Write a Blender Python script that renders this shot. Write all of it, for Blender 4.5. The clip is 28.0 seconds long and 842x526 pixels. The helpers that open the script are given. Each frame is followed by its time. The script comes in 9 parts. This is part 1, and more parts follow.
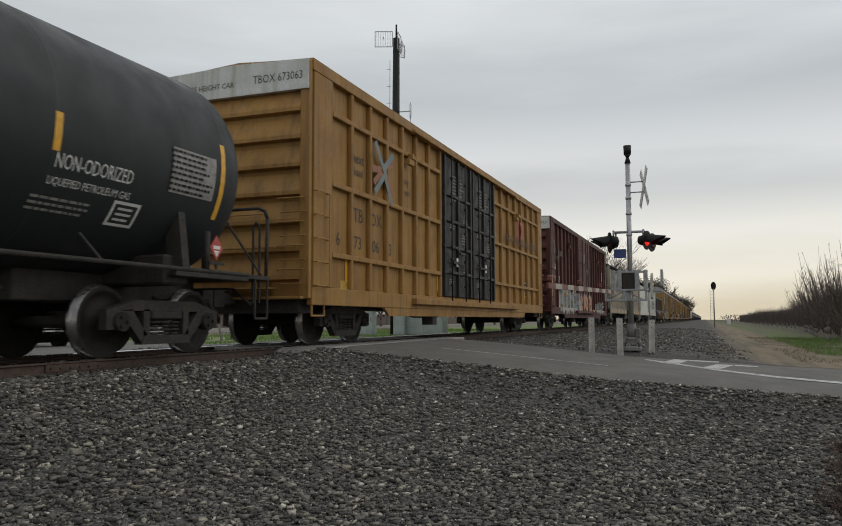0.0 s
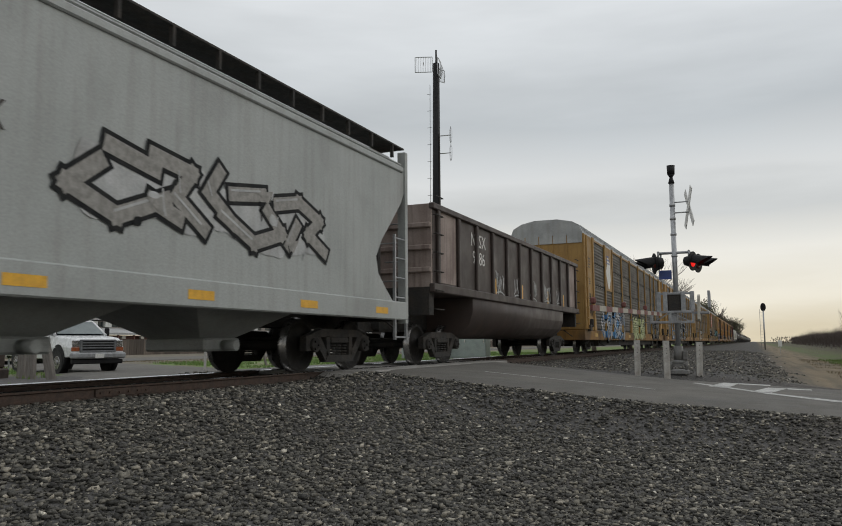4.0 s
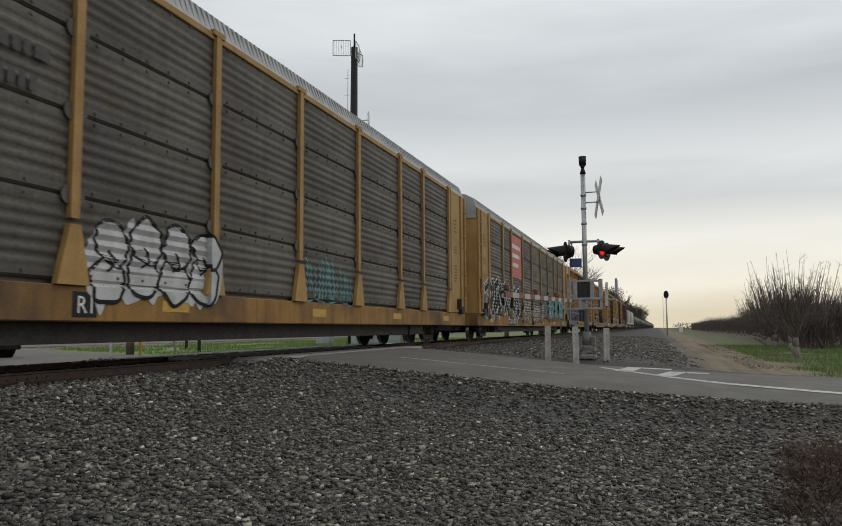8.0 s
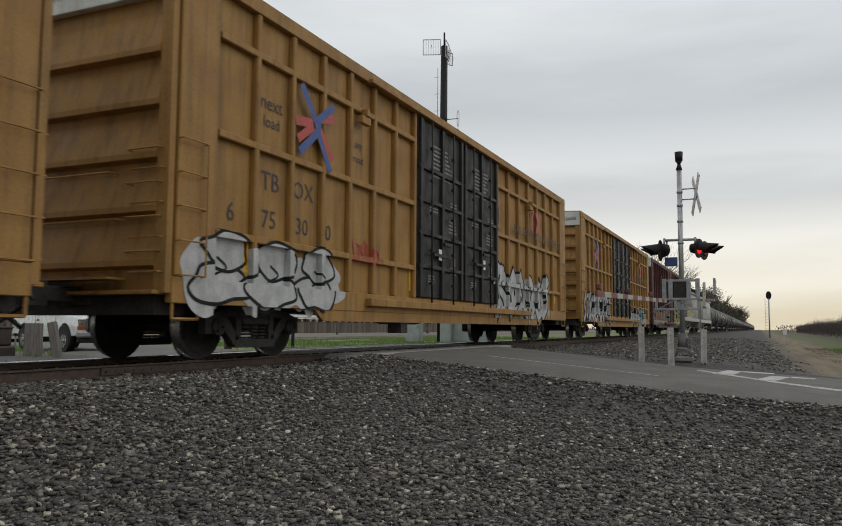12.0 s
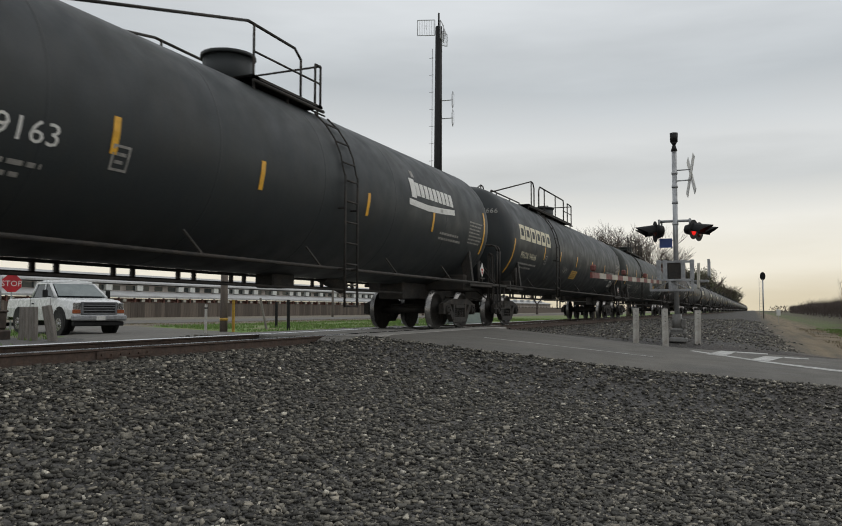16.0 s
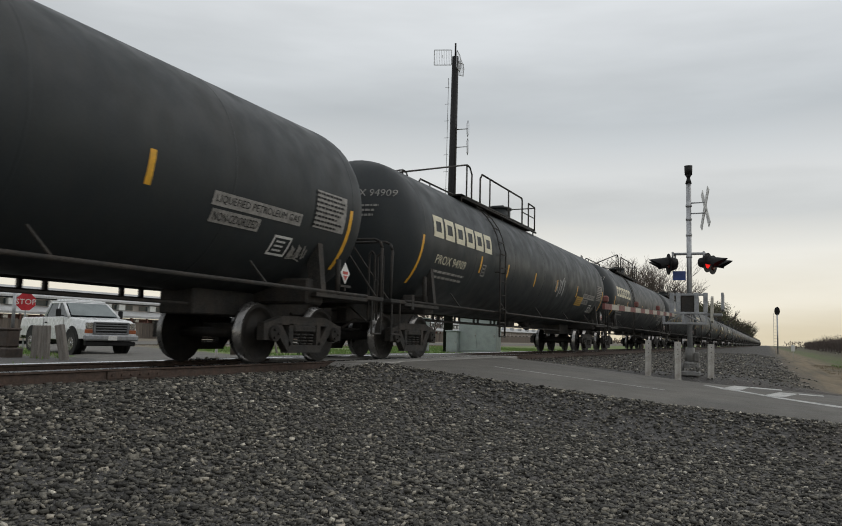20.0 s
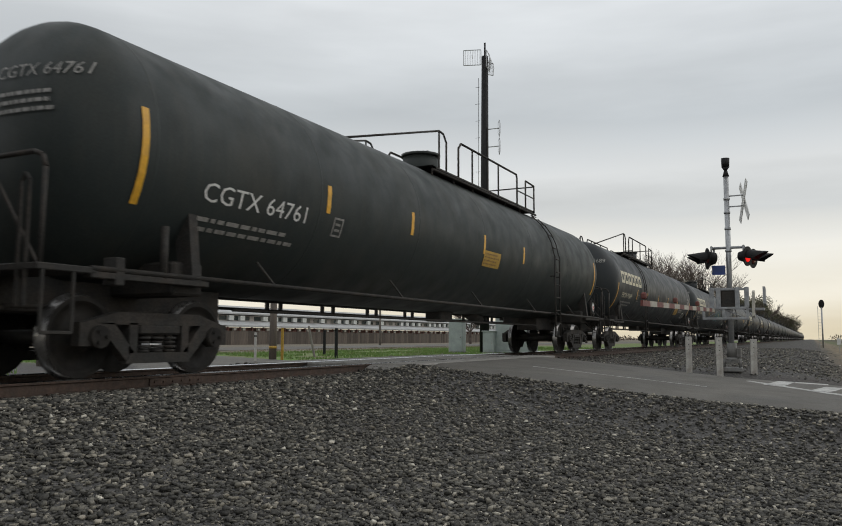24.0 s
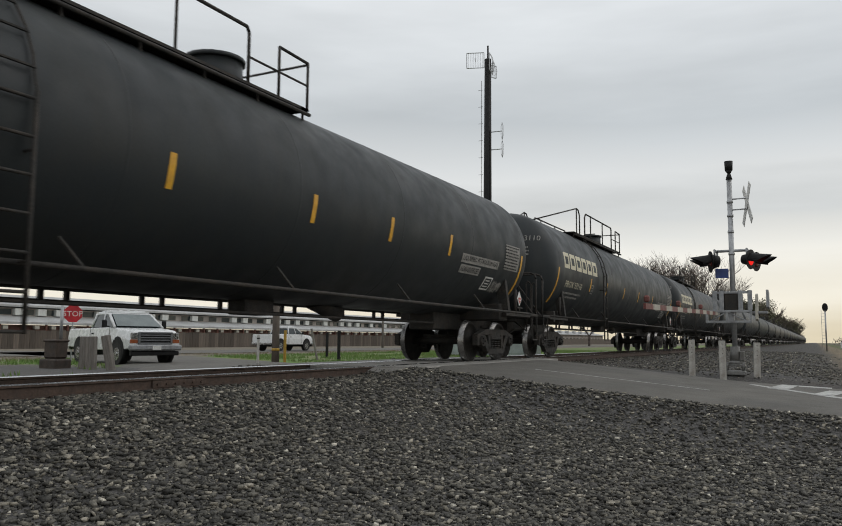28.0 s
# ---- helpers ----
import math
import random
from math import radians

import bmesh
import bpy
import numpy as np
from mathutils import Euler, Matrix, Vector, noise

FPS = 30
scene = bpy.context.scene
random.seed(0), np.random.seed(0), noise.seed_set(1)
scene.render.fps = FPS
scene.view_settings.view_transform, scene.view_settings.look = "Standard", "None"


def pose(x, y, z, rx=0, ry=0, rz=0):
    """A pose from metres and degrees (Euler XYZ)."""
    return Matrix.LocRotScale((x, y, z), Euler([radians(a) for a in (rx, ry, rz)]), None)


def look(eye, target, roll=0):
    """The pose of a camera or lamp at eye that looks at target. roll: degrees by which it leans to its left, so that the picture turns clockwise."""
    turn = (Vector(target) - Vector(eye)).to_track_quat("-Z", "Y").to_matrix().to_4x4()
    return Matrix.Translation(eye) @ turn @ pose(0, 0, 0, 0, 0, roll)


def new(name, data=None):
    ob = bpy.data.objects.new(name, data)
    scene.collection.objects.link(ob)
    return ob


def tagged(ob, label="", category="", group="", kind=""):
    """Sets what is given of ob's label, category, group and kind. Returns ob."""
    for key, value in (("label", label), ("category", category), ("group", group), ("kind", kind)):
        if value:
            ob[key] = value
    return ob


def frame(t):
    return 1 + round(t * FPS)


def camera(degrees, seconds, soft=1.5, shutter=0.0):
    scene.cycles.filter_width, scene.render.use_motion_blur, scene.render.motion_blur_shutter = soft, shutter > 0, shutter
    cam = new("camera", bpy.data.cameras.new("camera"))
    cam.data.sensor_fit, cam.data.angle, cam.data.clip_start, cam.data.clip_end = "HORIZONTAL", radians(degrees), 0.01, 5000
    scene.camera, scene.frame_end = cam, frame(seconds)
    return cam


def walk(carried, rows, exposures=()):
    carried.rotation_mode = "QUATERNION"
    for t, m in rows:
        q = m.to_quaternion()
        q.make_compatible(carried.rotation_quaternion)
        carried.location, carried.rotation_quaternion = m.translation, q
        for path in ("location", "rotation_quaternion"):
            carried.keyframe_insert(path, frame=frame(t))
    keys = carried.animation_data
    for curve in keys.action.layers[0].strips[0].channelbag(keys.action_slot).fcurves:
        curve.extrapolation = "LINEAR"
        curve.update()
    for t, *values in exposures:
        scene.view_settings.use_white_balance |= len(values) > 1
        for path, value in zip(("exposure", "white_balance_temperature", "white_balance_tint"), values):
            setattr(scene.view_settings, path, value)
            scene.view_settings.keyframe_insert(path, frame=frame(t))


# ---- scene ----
# ---- camera ----
EYE = 0.464  # metres above the rail heads, which lie at z = 0; the train runs along y
cam = camera(57.81, 28.0, soft=1.0, shutter=0.05)
# seconds, turn to the left of the track, tilt up, roll
TURNS = [
    (0.0, 20.41, 4.30, -0.20), (0.5, 22.60, 5.74, 0.32), (1.0, 21.96, 7.65, 0.62), (1.5, 21.88, 7.08, 0.42),
    (2.0, 24.05, 6.49, 1.01), (2.5, 22.96, 6.30, 0.49), (4.5, 23.57, 6.06, -0.70), (5.0, 22.72, 6.08, -0.20),
    (5.5, 23.49, 6.84, -0.24), (6.0, 23.36, 7.41, 0.16), (6.5, 22.26, 7.03, 0.42), (7.0, 19.08, 6.21, 0.05),
    (7.5, 18.03, 5.99, -0.41), (8.0, 17.23, 4.96, -0.41), (8.5, 17.06, 4.87, -0.54), (9.0, 17.70, 4.60, -0.52),
    (9.5, 19.36, 4.48, -0.47), (10.0, 21.26, 4.64, -0.20), (10.5, 20.90, 5.16, -0.29), (11.0, 22.79, 4.26, -0.35),
    (11.5, 22.78, 3.79, -0.41), (12.0, 23.95, 4.84, 0.35), (12.4, 23.50, 4.45, 0.20), (12.5, 21.98, 3.60, -0.53), (14.5, 22.43, 3.80, -0.01),
    (15.0, 22.16, 4.09, -0.08), (15.5, 22.61, 3.59, -0.09), (16.0, 23.58, 3.50, 0.11), (16.5, 24.05, 4.06, 0.36),
    (17.0, 24.32, 4.80, 0.87), (17.5, 24.68, 4.18, 0.35), (18.0, 24.84, 4.92, 0.68), (18.5, 24.72, 4.00, 0.43),
    (19.0, 24.40, 4.27, 0.50), (19.5, 23.94, 5.37, 1.09), (20.0, 24.52, 5.53, 1.42), (20.5, 22.01, 5.29, 1.08),
    (22.5, 23.26, 5.37, 0.21), (23.0, 25.15, 5.54, 0.31), (23.5, 25.88, 5.87, 0.08), (24.0, 27.13, 5.60, 0.22),
    (24.5, 27.98, 5.40, 0.25), (25.0, 28.48, 5.46, 0.37), (25.5, 28.52, 5.01, -0.02), (26.0, 28.70, 5.30, -0.05),
    (26.5, 27.94, 5.18, 0.02), (27.0, 27.54, 5.63, 0.16), (27.5, 27.48, 5.90, 0.46), (28.0, 27.34, 5.80, 0.33),
]


def aim(yaw, pitch, roll):
    return pose(0, 0, EYE, 0, 0, yaw) @ pose(0, 0, 0, 90 + pitch) @ pose(0, 0, 0, 0, 0, roll)


walk(cam, [(t, aim(y, p, r)) for t, y, p, r in TURNS],
     exposures=[(0.0, -0.08), (1.0, 0.04), (2.0, 0.0), (4.5, -0.1), (5.0, -0.12), (6.0, 0.0), (14.5, 0.0), (16.0, -0.06), (18.0, 0.03), (19.0, -0.09), (20.0, -0.07), (23.0, 0.0), (26.0, -0.05), (28.0, 0.0)])

# ---- light: a closed, layered overcast, brighter overhead ----
world = bpy.data.worlds.new("overcast")
scene.world = world
world.use_nodes = True
wn, wl = world.node_tree.nodes, world.node_tree.links
wn.clear()


def wnode(kind, **sets):
    n = wn.new(kind)
    for k, v in sets.items():
        if k == "op":
            n.operation = v
        elif k == "typ":
            n.sky_type = v
    return n


def ramp_of(node, stops):
    r = node.color_ramp
    while len(r.elements) < len(stops):
        r.elements.new(0.5)
    for e, (p, c) in zip(r.elements, stops):
        e.position, e.color = p, (*c, 1)


w_co = wnode("ShaderNodeTexCoord")
w_sep = wnode("ShaderNodeSeparateXYZ")
wl.new(w_co.outputs["Generated"], w_sep.inputs[0])
w_map = wnode("ShaderNodeMapping")
w_map.inputs["Scale"].default_value = (1.3, 1.3, 7.5)
w_map.inputs["Rotation"].default_value = (radians(3), radians(2), 0)
wl.new(w_co.outputs["Generated"], w_map.inputs[0])
w_noise = wnode("ShaderNodeTexNoise")
w_noise.inputs["Scale"].default_value = 1.5
w_noise.inputs["Detail"].default_value = 5.0
w_noise.inputs["Roughness"].default_value = 0.52
wl.new(w_map.outputs[0], w_noise.inputs["Vector"])
# height over the horizon, stirred a little by the noise
w_stir = wnode("ShaderNodeMath", op="MULTIPLY_ADD")
w_stir.inputs[1].default_value = 0.10
wl.new(w_noise.outputs["Fac"], w_stir.inputs[0])
wl.new(w_sep.outputs["Z"], w_stir.inputs[2])
w_ramp = wnode("ShaderNodeValToRGB")
ramp_of(w_ramp, [(0.0, (0.40, 0.36, 0.28)), (0.05, (0.86, 0.76, 0.56)), (0.10, (0.99, 0.93, 0.79)), (0.165, (0.98, 0.955, 0.88)),
                 (0.205, (0.74, 0.755, 0.745)), (0.26, (0.82, 0.835, 0.83)), (0.33, (0.61, 0.645, 0.665)), (0.48, (0.84, 0.87, 0.89)), (0.66, (0.84, 0.86, 0.88)), (1.0, (0.86, 0.88, 0.90))])
wl.new(w_stir.outputs[0], w_ramp.inputs[0])
w_cloud = wnode("ShaderNodeMapRange")
w_cloud.inputs["From Min"].default_value, w_cloud.inputs["From Max"].default_value = 0.33, 0.67
w_cloud.inputs["To Min"].default_value, w_cloud.inputs["To Max"].default_value = 0.90, 1.06
wl.new(w_noise.outputs["Fac"], w_cloud.inputs[0])
w_mul = wnode("ShaderNodeMix")
w_mul.data_type, w_mul.blend_type = "RGBA", "MULTIPLY"
w_mul.inputs[0].default_value = 1.0
wl.new(w_ramp.outputs[0], w_mul.inputs[6])
wl.new(w_cloud.outputs[0], w_mul.inputs[7])
w_bg = wnode("ShaderNodeBackground")
w_bg.inputs[1].default_value = 1.0
wl.new(w_mul.outputs[2], w_bg.inputs[0])
w_sky = wnode("ShaderNodeTexSky", typ="NISHITA")
w_sky.sun_disc = False
w_sky.sun_elevation, w_sky.sun_rotation = radians(38), radians(60)
w_bg2 = wnode("ShaderNodeBackground")
w_bg2.inputs[1].default_value = 0.05
wl.new(w_sky.outputs[0], w_bg2.inputs[0])
w_mix = wnode("ShaderNodeMixShader")
w_mix.inputs[0].default_value = 0.12
wl.new(w_bg.outputs[0], w_mix.inputs[1])
wl.new(w_bg2.outputs[0], w_mix.inputs[2])
w_out = wnode("ShaderNodeOutputWorld")
wl.new(w_mix.outputs[0], w_out.inputs[0])

sun = new("sun", bpy.data.lights.new("sun", "SUN"))
sun.data.energy, sun.data.angle, sun.data.color = 0.4, radians(40), (1.0, 0.95, 0.88)
sun.matrix_world = look((30, 17, 27), (0, 0, 0))


# ---- materials ----
def shade(name, base, second=None, rough=0.6, metal=0.0, scale=3.0, mix=(0.4, 0.65), stretch=(1, 1, 1), grain=0.12, grain_scale=40.0,
          bump=0.0, bump_scale=60.0, third=None, third_scale=0.7, third_mix=(0.55, 0.75), streak=None, streak_amount=0.0, vary=0.0, spec=0.5, upper=None):
    """A surface: two colours in patches, a third in larger ones, fine grain, vertical streaks of grime, relief, a shade of its own for each object.
    upper: a coat of rust over the upper part, as (height where it begins, height where it closes, colour)."""
    m = bpy.data.materials.new(name)
    m.use_nodes = True
    nt = m.node_tree
    n, l = nt.nodes, nt.links
    bsdf = n["Principled BSDF"]
    bsdf.inputs["Metallic"].default_value = metal
    bsdf.inputs["Specular IOR Level"].default_value = spec
    co = n.new("ShaderNodeTexCoord")

    def noise_of(sc, st, detail=5.0):
        mp = n.new("ShaderNodeMapping")
        mp.inputs["Scale"].default_value = st
        l.new(co.outputs["Object"], mp.inputs[0])
        t = n.new("ShaderNodeTexNoise")
        t.inputs["Scale"].default_value, t.inputs["Detail"].default_value = sc, detail
        l.new(mp.outputs[0], t.inputs["Vector"])
        return t.outputs["Fac"]

    def map_of(src, lo, hi, a=0.0, b=1.0):
        r = n.new("ShaderNodeMapRange")
        for i, v in zip(("From Min", "From Max", "To Min", "To Max"), (lo, hi, a, b)):
            r.inputs[i].default_value = v
        l.new(src, r.inputs[0])
        return r.outputs[0]

    def blend(fac, a, b, kind="MIX"):
        x = n.new("ShaderNodeMix")
        x.data_type, x.blend_type = "RGBA", kind
        for sock, v in ((x.inputs[0], fac), (x.inputs[6], a), (x.inputs[7], b)):
            if isinstance(v, (float, int)):
                sock.default_value = v
            elif isinstance(v, tuple):
                sock.default_value = (*v, 1)
            else:
                l.new(v, sock)
        return x.outputs[2]

    col = blend(map_of(noise_of(scale, stretch), *mix), base, second or tuple(c * 0.75 for c in base))
    if third:
        col = blend(map_of(noise_of(third_scale, (1, 1, 1), 6.0), *third_mix), col, third)
    if upper:
        sep = n.new("ShaderNodeSeparateXYZ")
        l.new(co.outputs["Object"], sep.inputs[0])
        add = n.new("ShaderNodeMath")
        l.new(sep.outputs["Z"], add.inputs[0])
        l.new(map_of(noise_of(1.3, (1.5, 1.5, 0.5), 6.0), 0.3, 0.7, -0.3, 0.3), add.inputs[1])
        col = blend(map_of(add.outputs[0], upper[0], upper[1]), col, upper[2])
    if streak:
        col = blend(map_of(noise_of(1.0, (7.0, 7.0, 0.5), 7.0), 0.46, 0.75, 0.0, streak_amount), col, streak)
    g = noise_of(grain_scale, (1, 1, 1), 3.0)
    col = blend(1.0, col, map_of(g, 0.3, 0.7, 1 - grain, 1 + grain), "MULTIPLY")
    if vary:
        info = n.new("ShaderNodeObjectInfo")
        col = blend(1.0, col, map_of(info.outputs["Random"], 0, 1, 1 - vary, 1 + vary), "MULTIPLY")
    l.new(col, bsdf.inputs["Base Color"])
    l.new(map_of(noise_of(scale * 2.3, stretch), 0.3, 0.7, max(rough - 0.12, 0.03), min(rough + 0.12, 1.0)), bsdf.inputs["Roughness"])
    if bump:
        b = n.new("ShaderNodeBump")
        b.inputs["Strength"].default_value, b.inputs["Distance"].default_value = 1.0, bump
        l.new(noise_of(bump_scale, (1, 1, 1), 4.0), b.inputs["Height"])
        l.new(b.outputs[0], bsdf.inputs["Normal"])
    return m


def glow(name, color, strength):
    m = bpy.data.materials.new(name)
    m.use_nodes = True
    b = m.node_tree.nodes["Principled BSDF"]
    b.inputs["Base Color"].default_value = (*color, 1)
    b.inputs["Emission Color"].default_value = (*color, 1)
    b.inputs["Emission Strength"].default_value = strength
    return m


GRIME = (0.035, 0.028, 0.022)
M = dict(
    yellow=shade("yellow_car_paint", (0.33, 0.182, 0.050), (0.285, 0.152, 0.043), 0.6, scale=1.4, third=(0.25, 0.128, 0.038), streak=(0.10, 0.062, 0.032), streak_amount=0.6, bump=0.002, bump_scale=25, spec=0.3),
    rack_yellow=shade("rack_yellow_paint", (0.345, 0.212, 0.070), (0.285, 0.168, 0.055), 0.6, scale=1.6, third=(0.22, 0.125, 0.045), third_mix=(0.58, 0.8), streak=(0.13, 0.075, 0.038), streak_amount=0.35, vary=0.1, spec=0.3),
    rack_panel=shade("galvanized_rack_panel", (0.104, 0.096, 0.081), (0.074, 0.067, 0.057), 0.62, 0.0, scale=0.8, third=(0.058, 0.049, 0.041), streak=(0.052, 0.043, 0.036), streak_amount=0.6, vary=0.16, grain=0.25, grain_scale=26, spec=0.3),
    rack_sill=shade("dirty_yellow_sill_paint", (0.30, 0.165, 0.048), (0.22, 0.12, 0.04), 0.7, scale=1.2, third=(0.085, 0.055, 0.035), third_scale=0.5, third_mix=(0.52, 0.68), streak=(0.07, 0.045, 0.03), streak_amount=0.6, spec=0.25),
    rack_roof=shade("galvanized_roof", (0.33, 0.34, 0.34), (0.26, 0.27, 0.27), 0.45, 0.3, scale=2.0, streak=(0.2, 0.19, 0.17), streak_amount=0.4),
    brown=shade("brown_car_paint", (0.088, 0.029, 0.024), (0.068, 0.024, 0.021), 0.65, scale=1.2, third=(0.048, 0.021, 0.018), streak=(0.04, 0.024, 0.02), streak_amount=0.55, bump=0.002, bump_scale=25, spec=0.3),
    white_panel=shade("white_end_panel", (0.58, 0.60, 0.58), (0.5, 0.51, 0.48), 0.6, scale=2.0, streak=(0.25, 0.2, 0.14), streak_amount=0.5),
    black_door=shade("black_door_paint", (0.016, 0.0165, 0.018), (0.026, 0.026, 0.027), 0.55, scale=2.0, third=(0.05, 0.045, 0.04), third_mix=(0.6, 0.8), streak=(0.065, 0.058, 0.05), streak_amount=0.5, spec=0.25),
    tank=shade("black_tank_paint", (0.0275, 0.0325, 0.0355), (0.031, 0.036, 0.0375), 0.5, scale=0.9, third=(0.035, 0.036, 0.034), third_mix=(0.5, 0.8), streak=(0.044, 0.042, 0.037), streak_amount=0.25, vary=0.12, spec=0.24, grain=0.08, bump=0.0015, bump_scale=9),
    tank_green=shade("green_black_tank_paint", (0.027, 0.034, 0.0335), (0.031, 0.038, 0.0365), 0.55, scale=0.9, third=(0.044, 0.045, 0.038), third_mix=(0.5, 0.8), streak=(0.054, 0.052, 0.044), streak_amount=0.3, spec=0.26, bump=0.0012, bump_scale=9),
    tank_rust=shade("rust_brown_tank_paint", (0.024, 0.0245, 0.0245), (0.030, 0.0275, 0.026), 0.6, scale=0.8, third=(0.034, 0.027, 0.023), streak=(0.036, 0.027, 0.022), streak_amount=0.45, spec=0.22, bump=0.0015, bump_scale=9, upper=(3.0, 4.0, (0.066, 0.034, 0.023))),
    tank_grey=shade("weathered_grey_tank_paint", (0.085, 0.083, 0.074), (0.06, 0.058, 0.05), 0.55, scale=0.8, third=(0.12, 0.115, 0.10), streak=(0.045, 0.04, 0.032), streak_amount=0.5, spec=0.3),
    steel=shade("dark_running_gear", (0.034, 0.033, 0.031), (0.050, 0.043, 0.037), 0.75, scale=5, grain=0.3, bump=0.003, spec=0.25),
    steel_brown=shade("rusty_running_gear", (0.06, 0.043, 0.033), (0.04, 0.032, 0.027), 0.75, scale=5, grain=0.25, bump=0.003),
    wheel=shade("rolled_wheel_steel", (0.017, 0.016, 0.015), (0.026, 0.023, 0.020), 0.65, 0.0, scale=6, spec=0.2),
    tread=shade("worn_wheel_tread", (0.24, 0.235, 0.23), None, 0.32, 0.9, scale=6),
    gondola=shade("gondola_paint", (0.062, 0.046, 0.040), (0.05, 0.038, 0.033), 0.55, scale=1.0, third=(0.08, 0.055, 0.044), streak=(0.035, 0.028, 0.025), streak_amount=0.5),
    gon_end=shade("worn_gondola_end", (0.33, 0.27, 0.24), (0.22, 0.17, 0.15), 0.7, scale=1.5, streak=(0.1, 0.06, 0.05), streak_amount=0.7),
    hopper=shade("beige_hopper_paint", (0.31, 0.285, 0.22), (0.255, 0.23, 0.175), 0.6, scale=0.9, third=(0.19, 0.155, 0.11), streak=(0.12, 0.08, 0.05), streak_amount=0.7, spec=0.3),
    hopper_rust=shade("rust_stained_hopper_paint", (0.31, 0.265, 0.19), (0.25, 0.20, 0.135), 0.6, scale=0.9, third=(0.20, 0.125, 0.068), streak=(0.14, 0.075, 0.04), streak_amount=0.7, spec=0.3),
    hopper_grey=shade("grey_hopper_paint", (0.36, 0.38, 0.37), (0.32, 0.34, 0.33), 0.5, scale=0.9, third=(0.27, 0.28, 0.27), streak=(0.2, 0.19, 0.17), streak_amount=0.35),
    hopper_white=shade("white_hopper_paint", (0.52, 0.53, 0.49), (0.46, 0.46, 0.42), 0.5, scale=0.9, streak=(0.25, 0.21, 0.16), streak_amount=0.45),
    patch_grey=shade("repaint_grey", (0.19, 0.21, 0.22), (0.17, 0.19, 0.2), 0.5, scale=1.0),
    white=shade("white_marking_paint", (0.68, 0.68, 0.66), (0.6, 0.6, 0.57), 0.6, scale=8),
    cream=shade("cream_marking_paint", (0.66, 0.62, 0.47), (0.58, 0.54, 0.4), 0.6, scale=8),
    pale=shade("faded_marking_paint", (0.30, 0.29, 0.27), (0.2, 0.195, 0.18), 0.65, scale=12),
    dark=shade("dark_marking_paint", (0.028, 0.026, 0.025), (0.05, 0.042, 0.034), 0.6, scale=8),
    dim=shade("dim_marking_paint", (0.20, 0.12, 0.05), (0.28, 0.16, 0.05), 0.6, scale=8),
    reflect=shade("yellow_reflective_strip", (0.74, 0.40, 0.03), (0.62, 0.33, 0.03), 0.4, scale=10),
    label_yellow=shade("yellow_label", (0.50, 0.31, 0.045), (0.38, 0.23, 0.045), 0.5, scale=14),
    gate_red=shade("faded_gate_red", (0.17, 0.05, 0.042), (0.13, 0.045, 0.036), 0.6, scale=6),
    gate_white=shade("dirty_gate_white", (0.44, 0.42, 0.36), (0.35, 0.33, 0.28), 0.6, scale=6),
    red=shade("red_marking_paint", (0.42, 0.055, 0.04), (0.34, 0.05, 0.04), 0.55, scale=6),
    blue=shade("blue_marking_paint", (0.035, 0.07, 0.26), (0.05, 0.08, 0.22), 0.55, scale=6),
    sign_red=shade("sign_red", (0.5, 0.02, 0.03), None, 0.4, scale=4),
    g_teal=shade("teal_spray_paint", (0.085, 0.25, 0.26), (0.07, 0.19, 0.21), 0.6, scale=3, third=(0.17, 0.27, 0.27), third_scale=1.6),
    g_white=shade("white_spray_paint", (0.47, 0.48, 0.48), (0.36, 0.37, 0.37), 0.6, scale=3, third=(0.26, 0.26, 0.25), third_scale=1.8, streak=(0.2, 0.19, 0.17), streak_amount=0.4),
    g_black=shade("black_spray_paint", (0.012, 0.013, 0.014), (0.022, 0.023, 0.023), 0.7, scale=3, third=(0.034, 0.035, 0.033), third_scale=1.7, third_mix=(0.6, 0.8), spec=0.15),
    g_purple=shade("purple_spray_paint", (0.095, 0.080, 0.150), (0.125, 0.105, 0.175), 0.6, scale=2.5, third=(0.07, 0.06, 0.075), third_scale=1.5, third_mix=(0.45, 0.65)),
    g_lime=shade("pale_green_spray_paint", (0.42, 0.46, 0.22), (0.34, 0.37, 0.18), 0.55, scale=4),
    g_orange=shade("orange_spray_paint", (0.50, 0.20, 0.07), (0.40, 0.13, 0.06), 0.55, scale=4),
    g_silver=shade("silver_spray_paint", (0.36, 0.37, 0.38), (0.25, 0.26, 0.27), 0.5, 0.1, scale=3, third=(0.18, 0.18, 0.18), third_scale=1.6),
    g_blue=shade("blue_spray_paint", (0.05, 0.22, 0.44), (0.06, 0.16, 0.34), 0.55, scale=4),
    rail=shade("rusty_rail_web", (0.072, 0.046, 0.034), (0.052, 0.036, 0.028), 0.8, scale=9, grain=0.25, bump=0.004, bump_scale=30),
    railhead=shade("polished_rail_head", (0.55, 0.56, 0.57), (0.45, 0.45, 0.45), 0.22, 1.0, scale=4),
    tie=shade("weathered_sleeper_wood", (0.06, 0.05, 0.042), (0.085, 0.07, 0.058), 0.85, scale=5, stretch=(0.4, 4, 4), grain=0.25, bump=0.01, bump_scale=20, vary=0.25),
